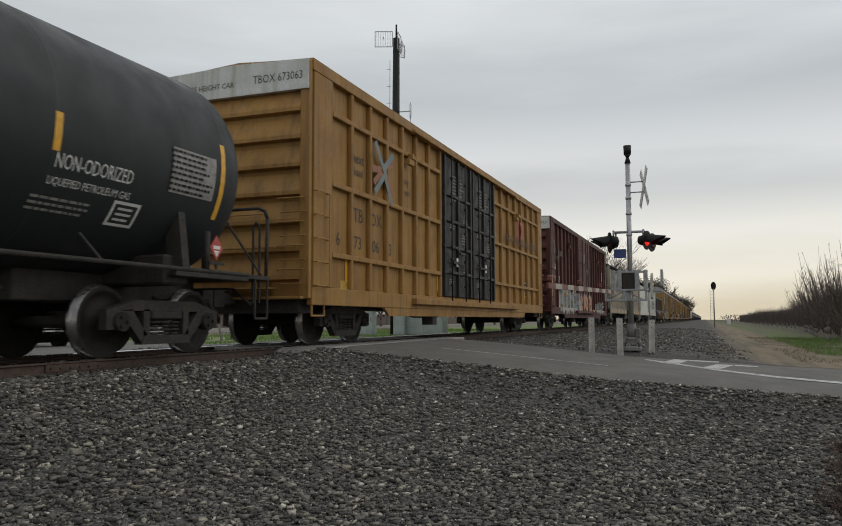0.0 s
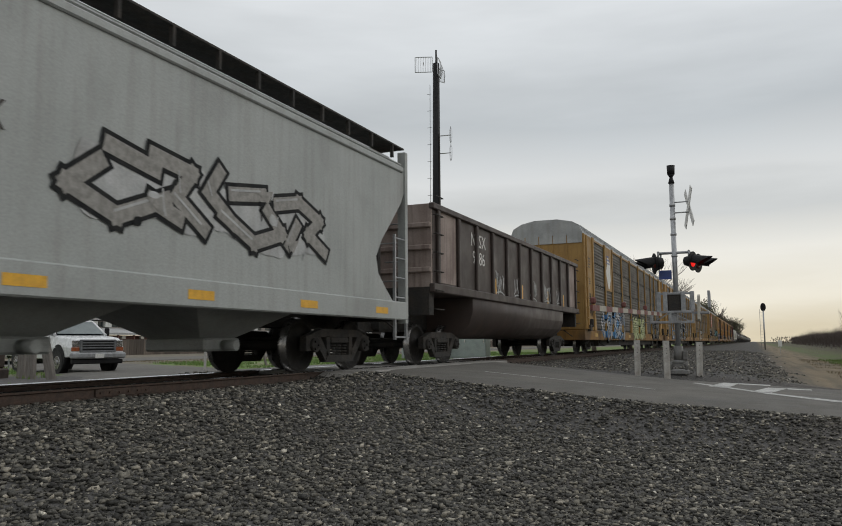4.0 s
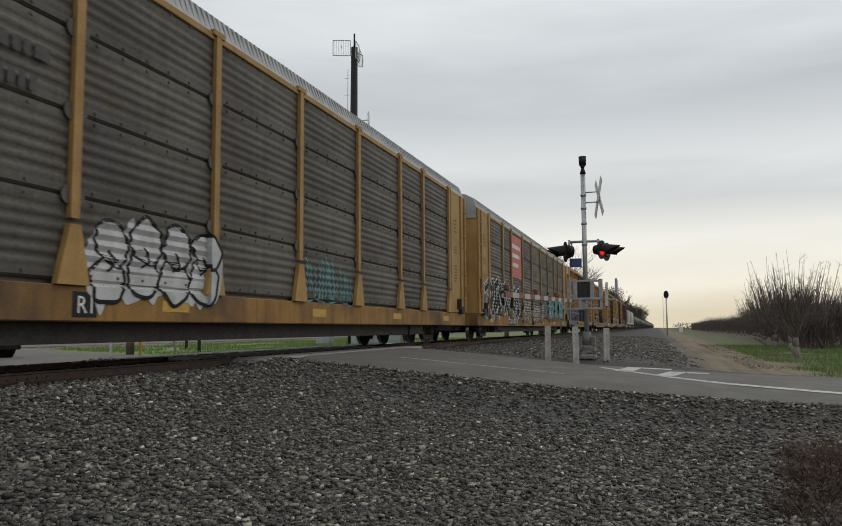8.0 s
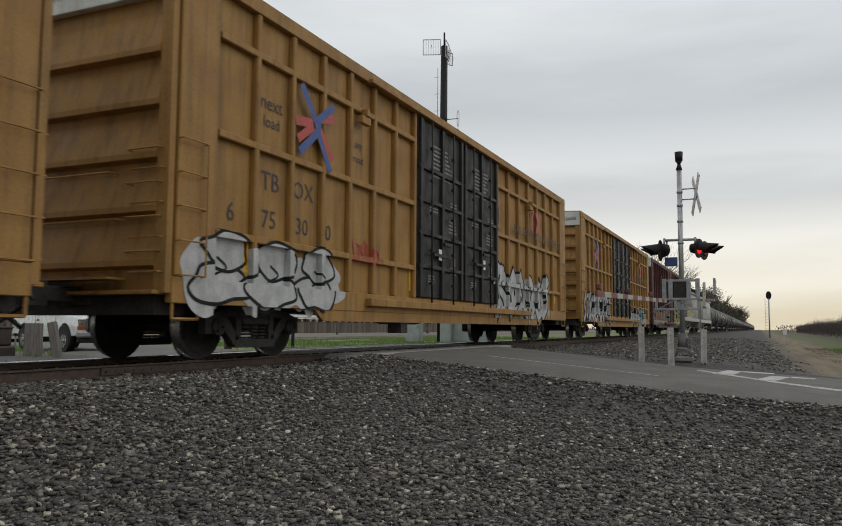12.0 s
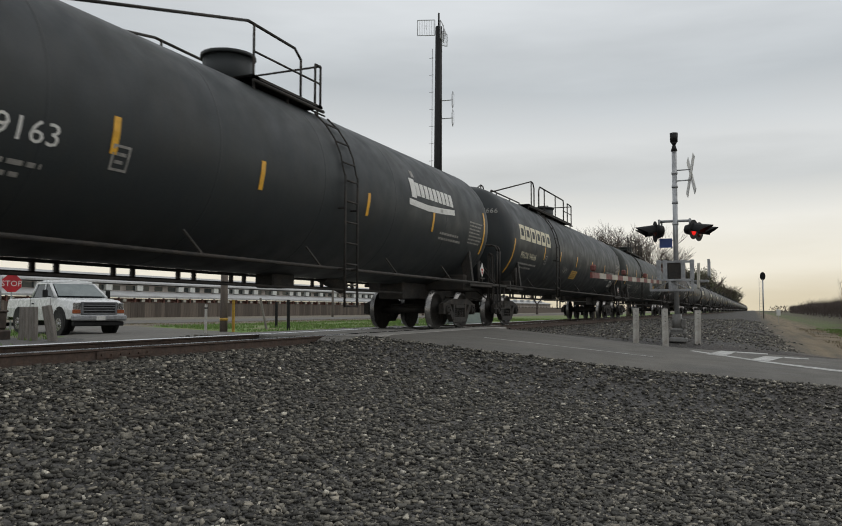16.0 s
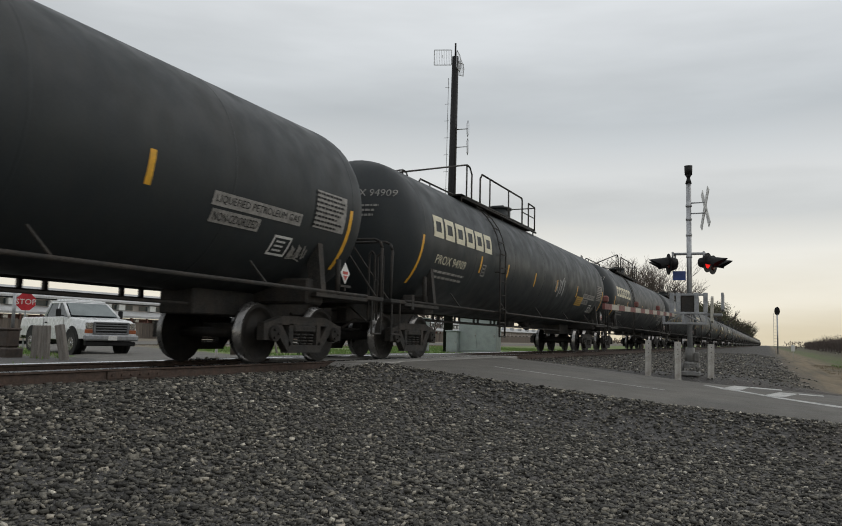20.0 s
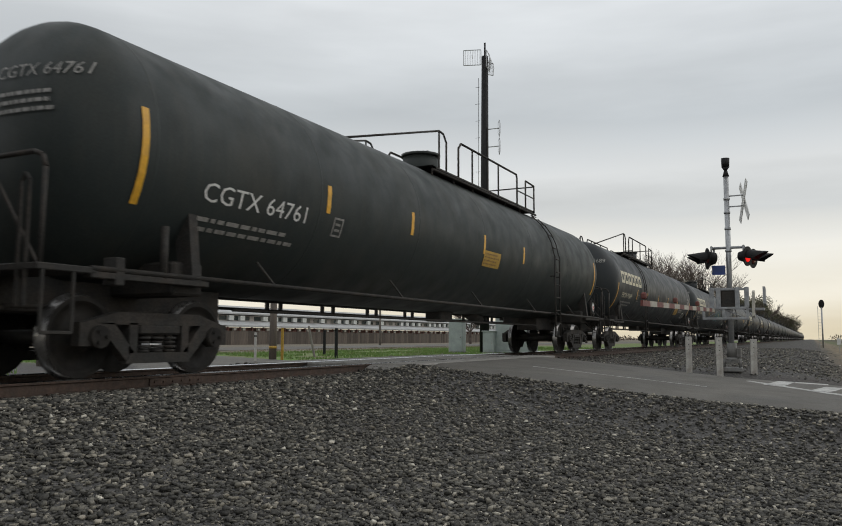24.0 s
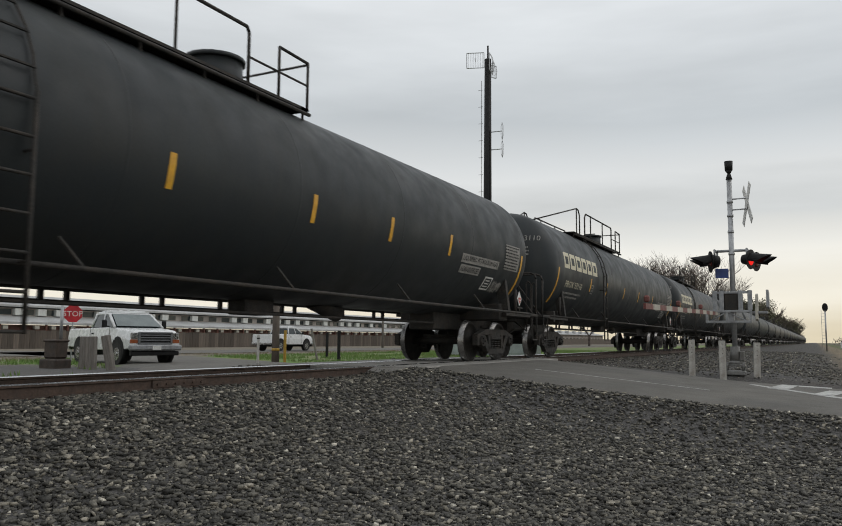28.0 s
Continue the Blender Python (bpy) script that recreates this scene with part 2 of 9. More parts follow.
    asphalt=shade("worn_asphalt", (0.104, 0.099, 0.087), (0.130, 0.122, 0.106), 0.85, scale=0.9, third=(0.086, 0.083, 0.077), third_scale=0.5, grain=0.3, grain_scale=90, bump=0.006, bump_scale=70),
    concrete=shade("weathered_concrete", (0.30, 0.29, 0.27), (0.22, 0.21, 0.19), 0.85, scale=3, grain=0.2, bump=0.004),
    galv=shade("galvanized_steel", (0.42, 0.43, 0.44), (0.34, 0.35, 0.36), 0.42, 0.6, scale=7, streak=(0.2, 0.2, 0.19), streak_amount=0.4),
    alu=shade("dull_aluminium", (0.34, 0.35, 0.36), (0.25, 0.26, 0.27), 0.5, 0.3, scale=9, streak=(0.16, 0.15, 0.14), streak_amount=0.5),
    galv_dull=shade("stained_galvanized_steel", (0.21, 0.21, 0.205), (0.15, 0.148, 0.14), 0.6, 0.1, scale=6, streak=(0.09, 0.08, 0.07), streak_amount=0.6),
    cabinet=shade("grey_green_cabinet_paint", (0.33, 0.37, 0.37), (0.28, 0.31, 0.31), 0.5, scale=2.5),
    black=shade("black_paint", (0.010, 0.010, 0.011), (0.015, 0.015, 0.015), 0.6, scale=6, spec=0.25),
    post_white=shade("dirty_white_post_paint", (0.52, 0.51, 0.48), (0.38, 0.36, 0.33), 0.7, scale=6, streak=(0.2, 0.17, 0.14), streak_amount=0.7),
    road_white=shade("worn_road_paint", (0.50, 0.50, 0.48), (0.22, 0.22, 0.21), 0.8, scale=5, mix=(0.45, 0.7), grain=0.3),
    fence=shade("brown_fence_boards", (0.085, 0.070, 0.058), (0.125, 0.102, 0.083), 0.85, scale=1.5, stretch=(3, 3, 0.4), vary=0.35),
    old_wood=shade("grey_old_wood", (0.20, 0.185, 0.165), (0.14, 0.125, 0.11), 0.9, scale=4, stretch=(5, 5, 0.6), grain=0.2),
    bark=shade("bare_bark", (0.105, 0.082, 0.070), (0.075, 0.06, 0.052), 0.9, scale=8, vary=0.2),
    orchard_bark=shade("orchard_bark", (0.105, 0.082, 0.072), (0.075, 0.06, 0.053), 0.9, scale=8),
    leaf=shade("olive_winter_leaves", (0.075, 0.080, 0.042), (0.10, 0.09, 0.05), 0.8, scale=2.0),
    leaf_brown=shade("dry_twig_brown", (0.10, 0.075, 0.055), (0.075, 0.058, 0.045), 0.9, scale=2.0),
    weed=shade("dead_weed_stalks", (0.100, 0.062, 0.045), (0.068, 0.046, 0.036), 0.9, scale=5),
    grass=shade("grass_blades", (0.14, 0.235, 0.055), (0.11, 0.18, 0.045), 0.8, scale=0.6, third=(0.18, 0.17, 0.06), third_scale=0.4),
    dry=shade("dry_grass_blades", (0.185, 0.150, 0.090), (0.135, 0.112, 0.066), 0.9, scale=1.2),
    car_white=shade("white_truck_paint", (0.70, 0.71, 0.71), (0.64, 0.65, 0.65), 0.25, scale=3),
    # paler than the other glass: the sky's reflection is put into this colour
    screen=shade("windscreen_sky_reflection", (0.16, 0.19, 0.19), (0.12, 0.145, 0.145), 0.12, scale=2),
    glass=shade("dark_window_glass", (0.03, 0.04, 0.042), None, 0.08, scale=3),
    steel_grey=shade("grey_moulding", (0.16, 0.165, 0.17), (0.12, 0.125, 0.13), 0.45, scale=6),
    amber_dull=shade("dull_amber_lens", (0.32, 0.09, 0.03), (0.24, 0.07, 0.03), 0.3, scale=8),
    chrome=shade("dull_chrome", (0.5, 0.5, 0.5), None, 0.25, 0.9, scale=8),
    rubber=shade("tyre_rubber", (0.022, 0.022, 0.022), (0.035, 0.033, 0.03), 0.85, scale=9),
    shed_roof=shade("pale_shed_roof", (0.42, 0.43, 0.43), (0.33, 0.335, 0.335), 0.6, scale=0.4, streak=(0.2, 0.17, 0.14), streak_amount=0.6),
    shed_wall=shade("shed_wall", (0.33, 0.30, 0.27), (0.22, 0.19, 0.17), 0.8, scale=0.7),
    brick_red=shade("brick_red_wall", (0.20, 0.105, 0.085), (0.16, 0.075, 0.06), 0.85, scale=0.7),
    post_red=shade("red_oxide_post", (0.17, 0.075, 0.055), (0.12, 0.055, 0.042), 0.8, scale=2),
    fade_red=shade("faded_red_paint", (0.26, 0.10, 0.05), (0.29, 0.15, 0.055), 0.6, scale=2.2),
    fade_teal=shade("faded_teal_spray", (0.20, 0.265, 0.225), (0.26, 0.265, 0.20), 0.6, scale=2.2, streak=(0.16, 0.12, 0.08), streak_amount=0.5),
    fade_blue=shade("faded_blue_spray", (0.13, 0.19, 0.21), (0.19, 0.21, 0.19), 0.6, scale=2.2),
    fade_brown=shade("faded_brown_spray", (0.19, 0.115, 0.065), (0.25, 0.19, 0.12), 0.6, scale=2.2),
)
M["red_lit"] = glow("lit_red_lens", (0.9, 0.02, 0.015), 0.9)
M["red_off"] = shade("unlit_red_lens", (0.20, 0.05, 0.045), None, 0.15, scale=6)


# ---- mesh helpers ----
def part(name, bm, material, parent=None, label="", at=None):
    """One mesh object from a bmesh (or a mesh shared with another), under its thing."""
    if isinstance(bm, bpy.types.Mesh):
        me = bm
    else:
        me = bpy.data.meshes.new(name)
        bm.to_mesh(me)
        bm.free()
        for m in material if isinstance(material, (list, tuple)) else [material]:
            me.materials.append(m)
    ob = new(name, me)
    if parent:
        ob.parent = parent
    if at is not None:
        ob.matrix_basis = at
    if label:
        ob["label"] = label
    return ob


SHARED = {}


def shared(key, build, material):
    """The same mesh for all alike parts."""
    if key not in SHARED:
        bm = build()
        me = bpy.data.meshes.new(key)
        bm.to_mesh(me)
        bm.free()
        for m in material if isinstance(material, (list, tuple)) else [material]:
            me.materials.append(m)
        SHARED[key] = me
    return SHARED[key]


def thing(name, label, category, at=None, group="", kind=""):
    ob = new(name)
    ob.empty_display_size = 0.3
    if at is not None:
        ob.matrix_basis = at
    return tagged(ob, label, category, group, kind)


def B(bm, x0, x1, y0, y1, z0, z1, bevel=0.0, mat=0):
    """A box, with bevelled edges."""
    x0, x1, y0, y1, z0, z1 = min(x0, x1), max(x0, x1), min(y0, y1), max(y0, y1), min(z0, z1), max(z0, z1)
    v = [bm.verts.new(p) for p in ((x0, y0, z0), (x1, y0, z0), (x1, y1, z0), (x0, y1, z0), (x0, y0, z1), (x1, y0, z1), (x1, y1, z1), (x0, y1, z1))]
    fs = [bm.faces.new([v[i] for i in q]) for q in ((0, 3, 2, 1), (4, 5, 6, 7), (0, 1, 5, 4), (1, 2, 6, 5), (2, 3, 7, 6), (3, 0, 4, 7))]
    for f in fs:
        f.material_index = mat
    if bevel:
        es = {e for f in fs for e in f.edges}
        bmesh.ops.bevel(bm, geom=list(es), offset=bevel, segments=1, affect="EDGES")
    return bm


def T(bm, a, b, r, n=8, r2=None, caps=True, mat=0):
    """A round bar from a to b."""
    a, b = Vector(a), Vector(b)
    q = (b - a).to_track_quat("Z", "Y")
    rings = []
    for p, rr in ((a, r), (b, r if r2 is None else r2)):
        rings.append([bm.verts.new(p + q @ Vector((math.cos(t) * rr, math.sin(t) * rr, 0))) for t in [2 * math.pi * i / n for i in range(n)]])
    for i in range(n):
        f = bm.faces.new((rings[0][i], rings[0][(i + 1) % n], rings[1][(i + 1) % n], rings[1][i]))
        f.smooth, f.material_index = n > 5, mat
    if caps:
        bm.faces.new(rings[0][::-1]).material_index = mat
        bm.faces.new(rings[1]).material_index = mat
    return bm


def pipe(bm, pts, r, n=6):
    for a, b in zip(pts, pts[1:]):
        T(bm, a, b, r, n)
    return bm


def prism(bm, outline, lo, hi, axis="x", mat=0):
    """An outline of (u, v) pushed along an axis. x: u is y, v is z; y: u is x, v is z; z: u is x, v is y."""
    def at(u, v, w):
        return {"x": (w, u, v), "y": (u, w, v), "z": (u, v, w)}[axis]
    a = [bm.verts.new(at(u, v, lo)) for u, v in outline]
    b = [bm.verts.new(at(u, v, hi)) for u, v in outline]
    fs = [bm.faces.new(a[::-1]), bm.faces.new(b)]
    k = len(outline)
    for i in range(k):
        fs.append(bm.faces.new((a[i], a[(i + 1) % k], b[(i + 1) % k], b[i])))
    for f in fs:
        f.material_index = mat
    bmesh.ops.recalc_face_normals(bm, faces=fs)
    return bm


def ring(cx, cy, r, n, a0=0.0, a1=2 * math.pi):
    full = abs(a1 - a0 - 2 * math.pi) < 1e-6
    return [(cx + r * math.cos(a0 + (a1 - a0) * i / (n if full else n - 1)), cy + r * math.sin(a0 + (a1 - a0) * i / (n if full else n - 1))) for i in range(n)]


def nb():
    return bmesh.new()


# ---- the lie of the land ----
def lerp_at(x, xs, zs):
    return float(np.interp(x, xs, zs))


ROAD_Y0, ROAD_Y1 = 12.4, 20.4


def road_bend(x):
    """How far north the road has swung beyond the track."""
    return 0.62 * min(max(-11.5 - x, 0.0), 26.0)


def road_z(x):
    return lerp_at(x, [-60, -30, -16, -11, -9.6, -6.4, -5.2, -2.9, -1.7, 1.5, 6, 40], [-0.44, -0.44, -0.38, -0.1, -0.02, -0.02, -0.12, -0.33, -0.44, -0.62, -0.78, -0.9])


def soil_z(x, y):
    """Height of the ground."""
    south = lerp_at(x, [-60, -46, -16, -13, -10.6, -9.9, -6.1, -5.4, -4.2, -3.0, -1.5, 1, 6, 40], [-0.6, -0.47, -0.47, -0.42, -0.28, -0.175, -0.175, -0.30, -0.56, -0.76, -0.88, -0.97, -1.0, -1.0])
    north = lerp_at(x, [-60, -46, -16, -13, -10.6, -9.9, -6.1, -5.0, -3.2, -1.2, 0.4, 2.0, 5, 40], [-0.6, -0.47, -0.47, -0.42, -0.30, -0.19, -0.19, -0.28, -0.30, -0.30, -0.50, -0.78, -0.92, -1.0])
    k = min(max((y - 14.0) / 5.0, 0.0), 1.0)
    z = south * (1 - k) + north * k
    # gravel heaped up along the edge of the road
    if x > -6.2:
        heap = math.exp(-((y - 11.6) / 0.8) ** 2)
        z = max(z, z * (1 - heap) + (road_z(x) + 0.035) * heap)
    # the bed of the road lies under its surface
    y -= road_bend(x)
    d = max(ROAD_Y0 - y, y - ROAD_Y1, 0.0)
    if d < 1.0:
        under = road_z(x) - 0.10
        if d == 0:
            z = min(z, under)
        else:
            w = d / 1.0
            z = z * w + (road_z(x) - 0.01) * (1 - w) if d > 0.05 else min(z, under)
    return z


def ground_material():
    m = bpy.data.materials.new("ground_gravel_grass_and_dirt")
    m.use_nodes = True
    nt = m.node_tree
    n, l = nt.nodes, nt.links
    bsdf = n["Principled BSDF"]
    bsdf.inputs["Roughness"].default_value = 0.92
    co = n.new("ShaderNodeTexCoord")
    sep = n.new("ShaderNodeSeparateXYZ")
    l.new(co.outputs["Object"], sep.inputs[0])

    def noise_of(sc, detail=4.0):
        t = n.new("ShaderNodeTexNoise")
        t.inputs["Scale"].default_value, t.inputs["Detail"].default_value = sc, detail
        l.new(co.outputs["Object"], t.inputs["Vector"])
        return t.outputs["Fac"]

    def rng(src, lo, hi, a=0.0, b=1.0):
        r = n.new("ShaderNodeMapRange")
        for i, v in zip(("From Min", "From Max", "To Min", "To Max"), (lo, hi, a, b)):
            r.inputs[i].default_value = v
        l.new(src, r.inputs[0])
        return r.outputs[0]

    def mth(op, a, b):
        x = n.new("ShaderNodeMath")
        x.operation = op
        for s, v in zip(x.inputs, (a, b)):
            if isinstance(v, (int, float)):
                s.default_value = v
            else:
                l.new(v, s)
        return x.outputs[0]

    def mixc(fac, a, b, kind="MIX"):
        x = n.new("ShaderNodeMix")
        x.data_type, x.blend_type = "RGBA", kind
        for sock, v in ((x.inputs[0], fac), (x.inputs[6], a), (x.inputs[7], b)):
            if isinstance(v, (float, int)):
                sock.default_value = v
            elif isinstance(v, tuple):
                sock.default_value = (*v, 1)
            else:
                l.new(v, sock)
        return x.outputs[2]

    wob = mth("MULTIPLY", mth("SUBTRACT", noise_of(0.35, 5.0), 0.5), 5.0)
    wob2 = mth("MULTIPLY", mth("SUBTRACT", noise_of(1.6, 4.0), 0.5), 2.0)
    xw = mth("ADD", sep.outputs["X"], mth("ADD", mth("MULTIPLY", wob, 0.3), mth("MULTIPLY", wob2, 0.25)))
    gravel = mixc(rng(noise_of(22.0, 3.0), 0.42, 0.66), (0.060, 0.058, 0.056), (0.115, 0.11, 0.105))
    gravel = mixc(rng(noise_of(0.9), 0.5, 0.75, 0.0, 0.6), gravel, (0.085, 0.072, 0.060))
    green = mixc(rng(noise_of(0.5, 6.0), 0.42, 0.62), (0.115, 0.205, 0.040), (0.165, 0.155, 0.075))
    straw = mixc(rng(noise_of(0.7, 6.0), 0.4, 0.65), (0.205, 0.160, 0.098), (0.150, 0.118, 0.074))
    # wheel tracks along the dirt track
    mp = n.new("ShaderNodeMapping")
    mp.inputs["Scale"].default_value = (1.0, 0.05, 1.0)
    l.new(co.outputs["Object"], mp.inputs[0])
    ruts = n.new("ShaderNodeTexNoise")
    ruts.inputs["Scale"].default_value, ruts.inputs["Detail"].default_value = 2.2, 5.0
    l.new(mp.outputs[0], ruts.inputs["Vector"])
    straw = mixc(rng(ruts.outputs["Fac"], 0.48, 0.66), straw, (0.105, 0.088, 0.058))
    soil = mixc(rng(noise_of(0.4, 6.0), 0.4, 0.65), (0.16, 0.135, 0.10), (0.20, 0.17, 0.13))
    # beyond the track: gravel, then grass, then bare ground
    col = mixc(rng(xw, -11.6, -12.4), gravel, green)
    col = mixc(rng(xw, -28.0, -32.0), col, mixc(rng(noise_of(1.3, 6.0), 0.42, 0.6), soil, (0.13, 0.115, 0.075)))
    # dark gravel round the posts south of the road
    col = mixc(mth("MULTIPLY", rng(mth("ADD", sep.outputs["Y"], wob2), 19.0, 17.0), rng(xw, -27.0, -24.0)), col, gravel)
    # this side, north of the road: gravel bank, dry grass, green, orchard floor
    north = rng(mth("ADD", sep.outputs["Y"], wob2), 21.0, 22.5)
    bank = mixc(rng(noise_of(16.0, 4.0), 0.4, 0.66), (0.042, 0.039, 0.035), (0.085, 0.079, 0.070))
    side = mixc(rng(mth("ADD", xw, mth("MULTIPLY", wob2, 0.6)), 0.2, 2.0), bank, straw)
    olive = mixc(rng(noise_of(0.5, 6.0), 0.42, 0.62), (0.085, 0.120, 0.030), (0.095, 0.080, 0.048))
    side = mixc(rng(mth("ADD", xw, mth("MULTIPLY", wob2, 0.6)), 3.6, 5.2), side, olive)
    side = mixc(rng(xw, 7.5, 9.5), side, mixc(rng(noise_of(1.1, 6.0), 0.35, 0.6), (0.07, 0.052, 0.040), (0.085, 0.085, 0.040)))
    southc = mixc(rng(xw, 0.2, 3.2, 0.0, 0.7), gravel, (0.095, 0.075, 0.058))
    near = mixc(north, southc, side)
    col = mixc(rng(sep.outputs["X"], -9.0, -8.0), col, near)
    g = rng(noise_of(60.0, 2.0), 0.3, 0.7, 0.75, 1.25)
    l.new(mixc(1.0, col, g, "MULTIPLY"), bsdf.inputs["Base Color"])
    b = n.new("ShaderNodeBump")
    b.inputs["Strength"].default_value, b.inputs["Distance"].default_value = 1.0, 0.03
    l.new(noise_of(18.0, 4.0), b.inputs["Height"])
    l.new(b.outputs[0], bsdf.inputs["Normal"])
    return m


def spread(lo, hi, step, far):
    """Lines close together between lo and hi, and wider and wider apart out to far."""
    mid = list(np.arange(lo, hi + 1e-6, step))
    up, s = [], step
    v = hi
    while v < far:
        s *= 1.35
        v += s
        up.append(v)
    dn, s, v = [], step, lo
    while v > -far:
        s *= 1.35
        v -= s
        dn.append(v)
    return dn[::-1] + mid + up


def make_ground():
    xs, ys = spread(-16, 8, 0.3, 2600), spread(0, 26, 0.3, 2600)
    nx, ny = len(xs), len(ys)
    vs = [(x, y, soil_z(x, y)) for y in ys for x in xs]
    fs = [(j * nx + i, j * nx + i + 1, (j + 1) * nx + i + 1, (j + 1) * nx + i) for j in range(ny - 1) for i in range(nx - 1)]
    me = bpy.data.meshes.new("ground")
    me.from_pydata(vs, [], fs)
    me.polygons.foreach_set("use_smooth", [True] * len(fs))
    me.materials.append(ground_material())
    return tagged(new("ground", me), "dark gravel ground with grass and bare soil beyond the track", "ground", kind="structure")


def make_road():
    bm = nb()
    xs = [-60, -45, -30, -22, -16, -13, -11, -10.2, -9.6, -6.4, -6.0, -5.6, -5.2, -4.6, -4, -3.4, -2.9, -2.3, -1.7, -1, 0, 1.5, 3, 6, 12, 25, 60]
    ys = list(np.linspace(ROAD_Y0 - 0.2, ROAD_Y1 + 0.1, 9))
    rows = []
    for x in xs:
        wob = 0.10 * math.sin(x * 1.7) + 0.06 * math.sin(x * 4.1)
        rows.append([bm.verts.new((x, y + road_bend(x) + (wob if j == 0 else -wob if j == 8 else 0), road_z(x) - (0.10 if j in (0, 8) else 0.0))) for j, y in enumerate(ys)])
    for a, b in zip(rows, rows[1:]):
        for j in range(8):
            bm.faces.new((a[j], b[j], b[j + 1], a[j + 1])).smooth = True
    return tagged(part("road", bm, M["asphalt"]), "worn grey asphalt country road over the crossing", "road", kind="structure")


TRACK_X = -8.0
make_ground()
make_road()


def make_track():
    prof = [(-0.07, -0.17), (0.07, -0.17), (0.07, -0.15), (0.012, -0.13), (0.012, -0.045), (0.036, -0.035), (0.036, -0.012), (0.0, 0.0), (-0.036, -0.012), (-0.036, -0.035), (-0.012, -0.045), (-0.012, -0.13), (-0.07, -0.15)]
    for side in (-1, 1):
        bm = nb()
        prism(bm, [(TRACK_X + side * 0.755 + u, v - 0.002) for u, v in prof], -120, 1500, "y")
        bmesh.ops.recalc_face_normals(bm, faces=bm.faces)
        for f in bm.faces:
            c = f.calc_center_median()
            if f.normal.z > 0.8 and c.z > -0.02:
                f.material_index = 1
        tagged(part("rail", bm, [M["rail"], M["railhead"]]), "rusty steel rail with a polished running surface", "rail", group="rails of the track", kind="structure")
    track = thing("sleepers", "row of weathered wooden sleepers under the rails", "sleepers", kind="structure")
    me = shared("sleeper", lambda: B(nb(), -1.3, 1.3, -0.11, 0.11, -0.2, 0.0, 0.015), M["tie"])
    rng = random.Random(5)
    y = -12.0
    while y < 90:
        if not ROAD_Y0 - 0.6 < y < ROAD_Y1 + 0.3:
            part("sleeper", me, None, track, at=pose(TRACK_X + rng.uniform(-0.05, 0.05), y, -0.185, 0, 0, rng.uniform(-1, 1)))
        y += 0.52
    # plates and spikes on the near side
    plates = nb()
    y = -6.0
    while y < 40:
        if not ROAD_Y0 - 0.6 < y < ROAD_Y1 + 0.3:
            for s in (-1, 1):
                c = TRACK_X + s * 0.755
                B(plates, c - 0.18, c + 0.18, y - 0.09, y + 0.09, -0.185, -0.168)
                for d in (-0.1, 0.1):
                    B(plates, c + d - 0.015, c + d + 0.015, y - 0.05, y - 0.02, -0.168, -0.135)
        y += 0.52
    part("tie_plates", plates, M["rail"], track)["kind"] = "stuff"
    # joint bars near the road
    for y in (7.3,):
        bm = nb()
        B(bm, TRACK_X + 0.755 + 0.014, TRACK_X + 0.755 + 0.035, y - 0.45, y + 0.45, -0.135, -0.045, 0.004)
        for k in range(6):
            T(bm, (TRACK_X + 0.755 + 0.03, y - 0.38 + k * 0.15, -0.09), (TRACK_X + 0.755 + 0.055, y - 0.38 + k * 0.15, -0.09), 0.014, 6)
        part("joint_bar", bm, M["rail"], track)
    # concrete crossing panels between and beside the rails
    deck = thing("crossing_deck", "weathered concrete crossing panels between the rails", "crossing", kind="structure")
    for k in range(4):
        y0 = ROAD_Y0 - 0.35 + k * 2.15
        for x0, x1 in ((TRACK_X - 0.62, TRACK_X + 0.62), (TRACK_X + 0.80, TRACK_X + 1.62), (TRACK_X - 1.62, TRACK_X - 0.80)):
            part("panel", B(nb(), x0, x1, y0 + 0.01, y0 + 2.14, -0.17, -0.012, 0.02), M["concrete"], deck)
    # sloped steel end of the deck
    bm = nb()
    prism(bm, [(ROAD_Y0 - 0.9, -0.2), (ROAD_Y0 - 0.36, -0.03), (ROAD_Y0 - 0.36, -0.2)], TRACK_X + 0.80, TRACK_X + 1.6, "x")
    part("end_ramp", bm, M["concrete"], deck)


make_track()


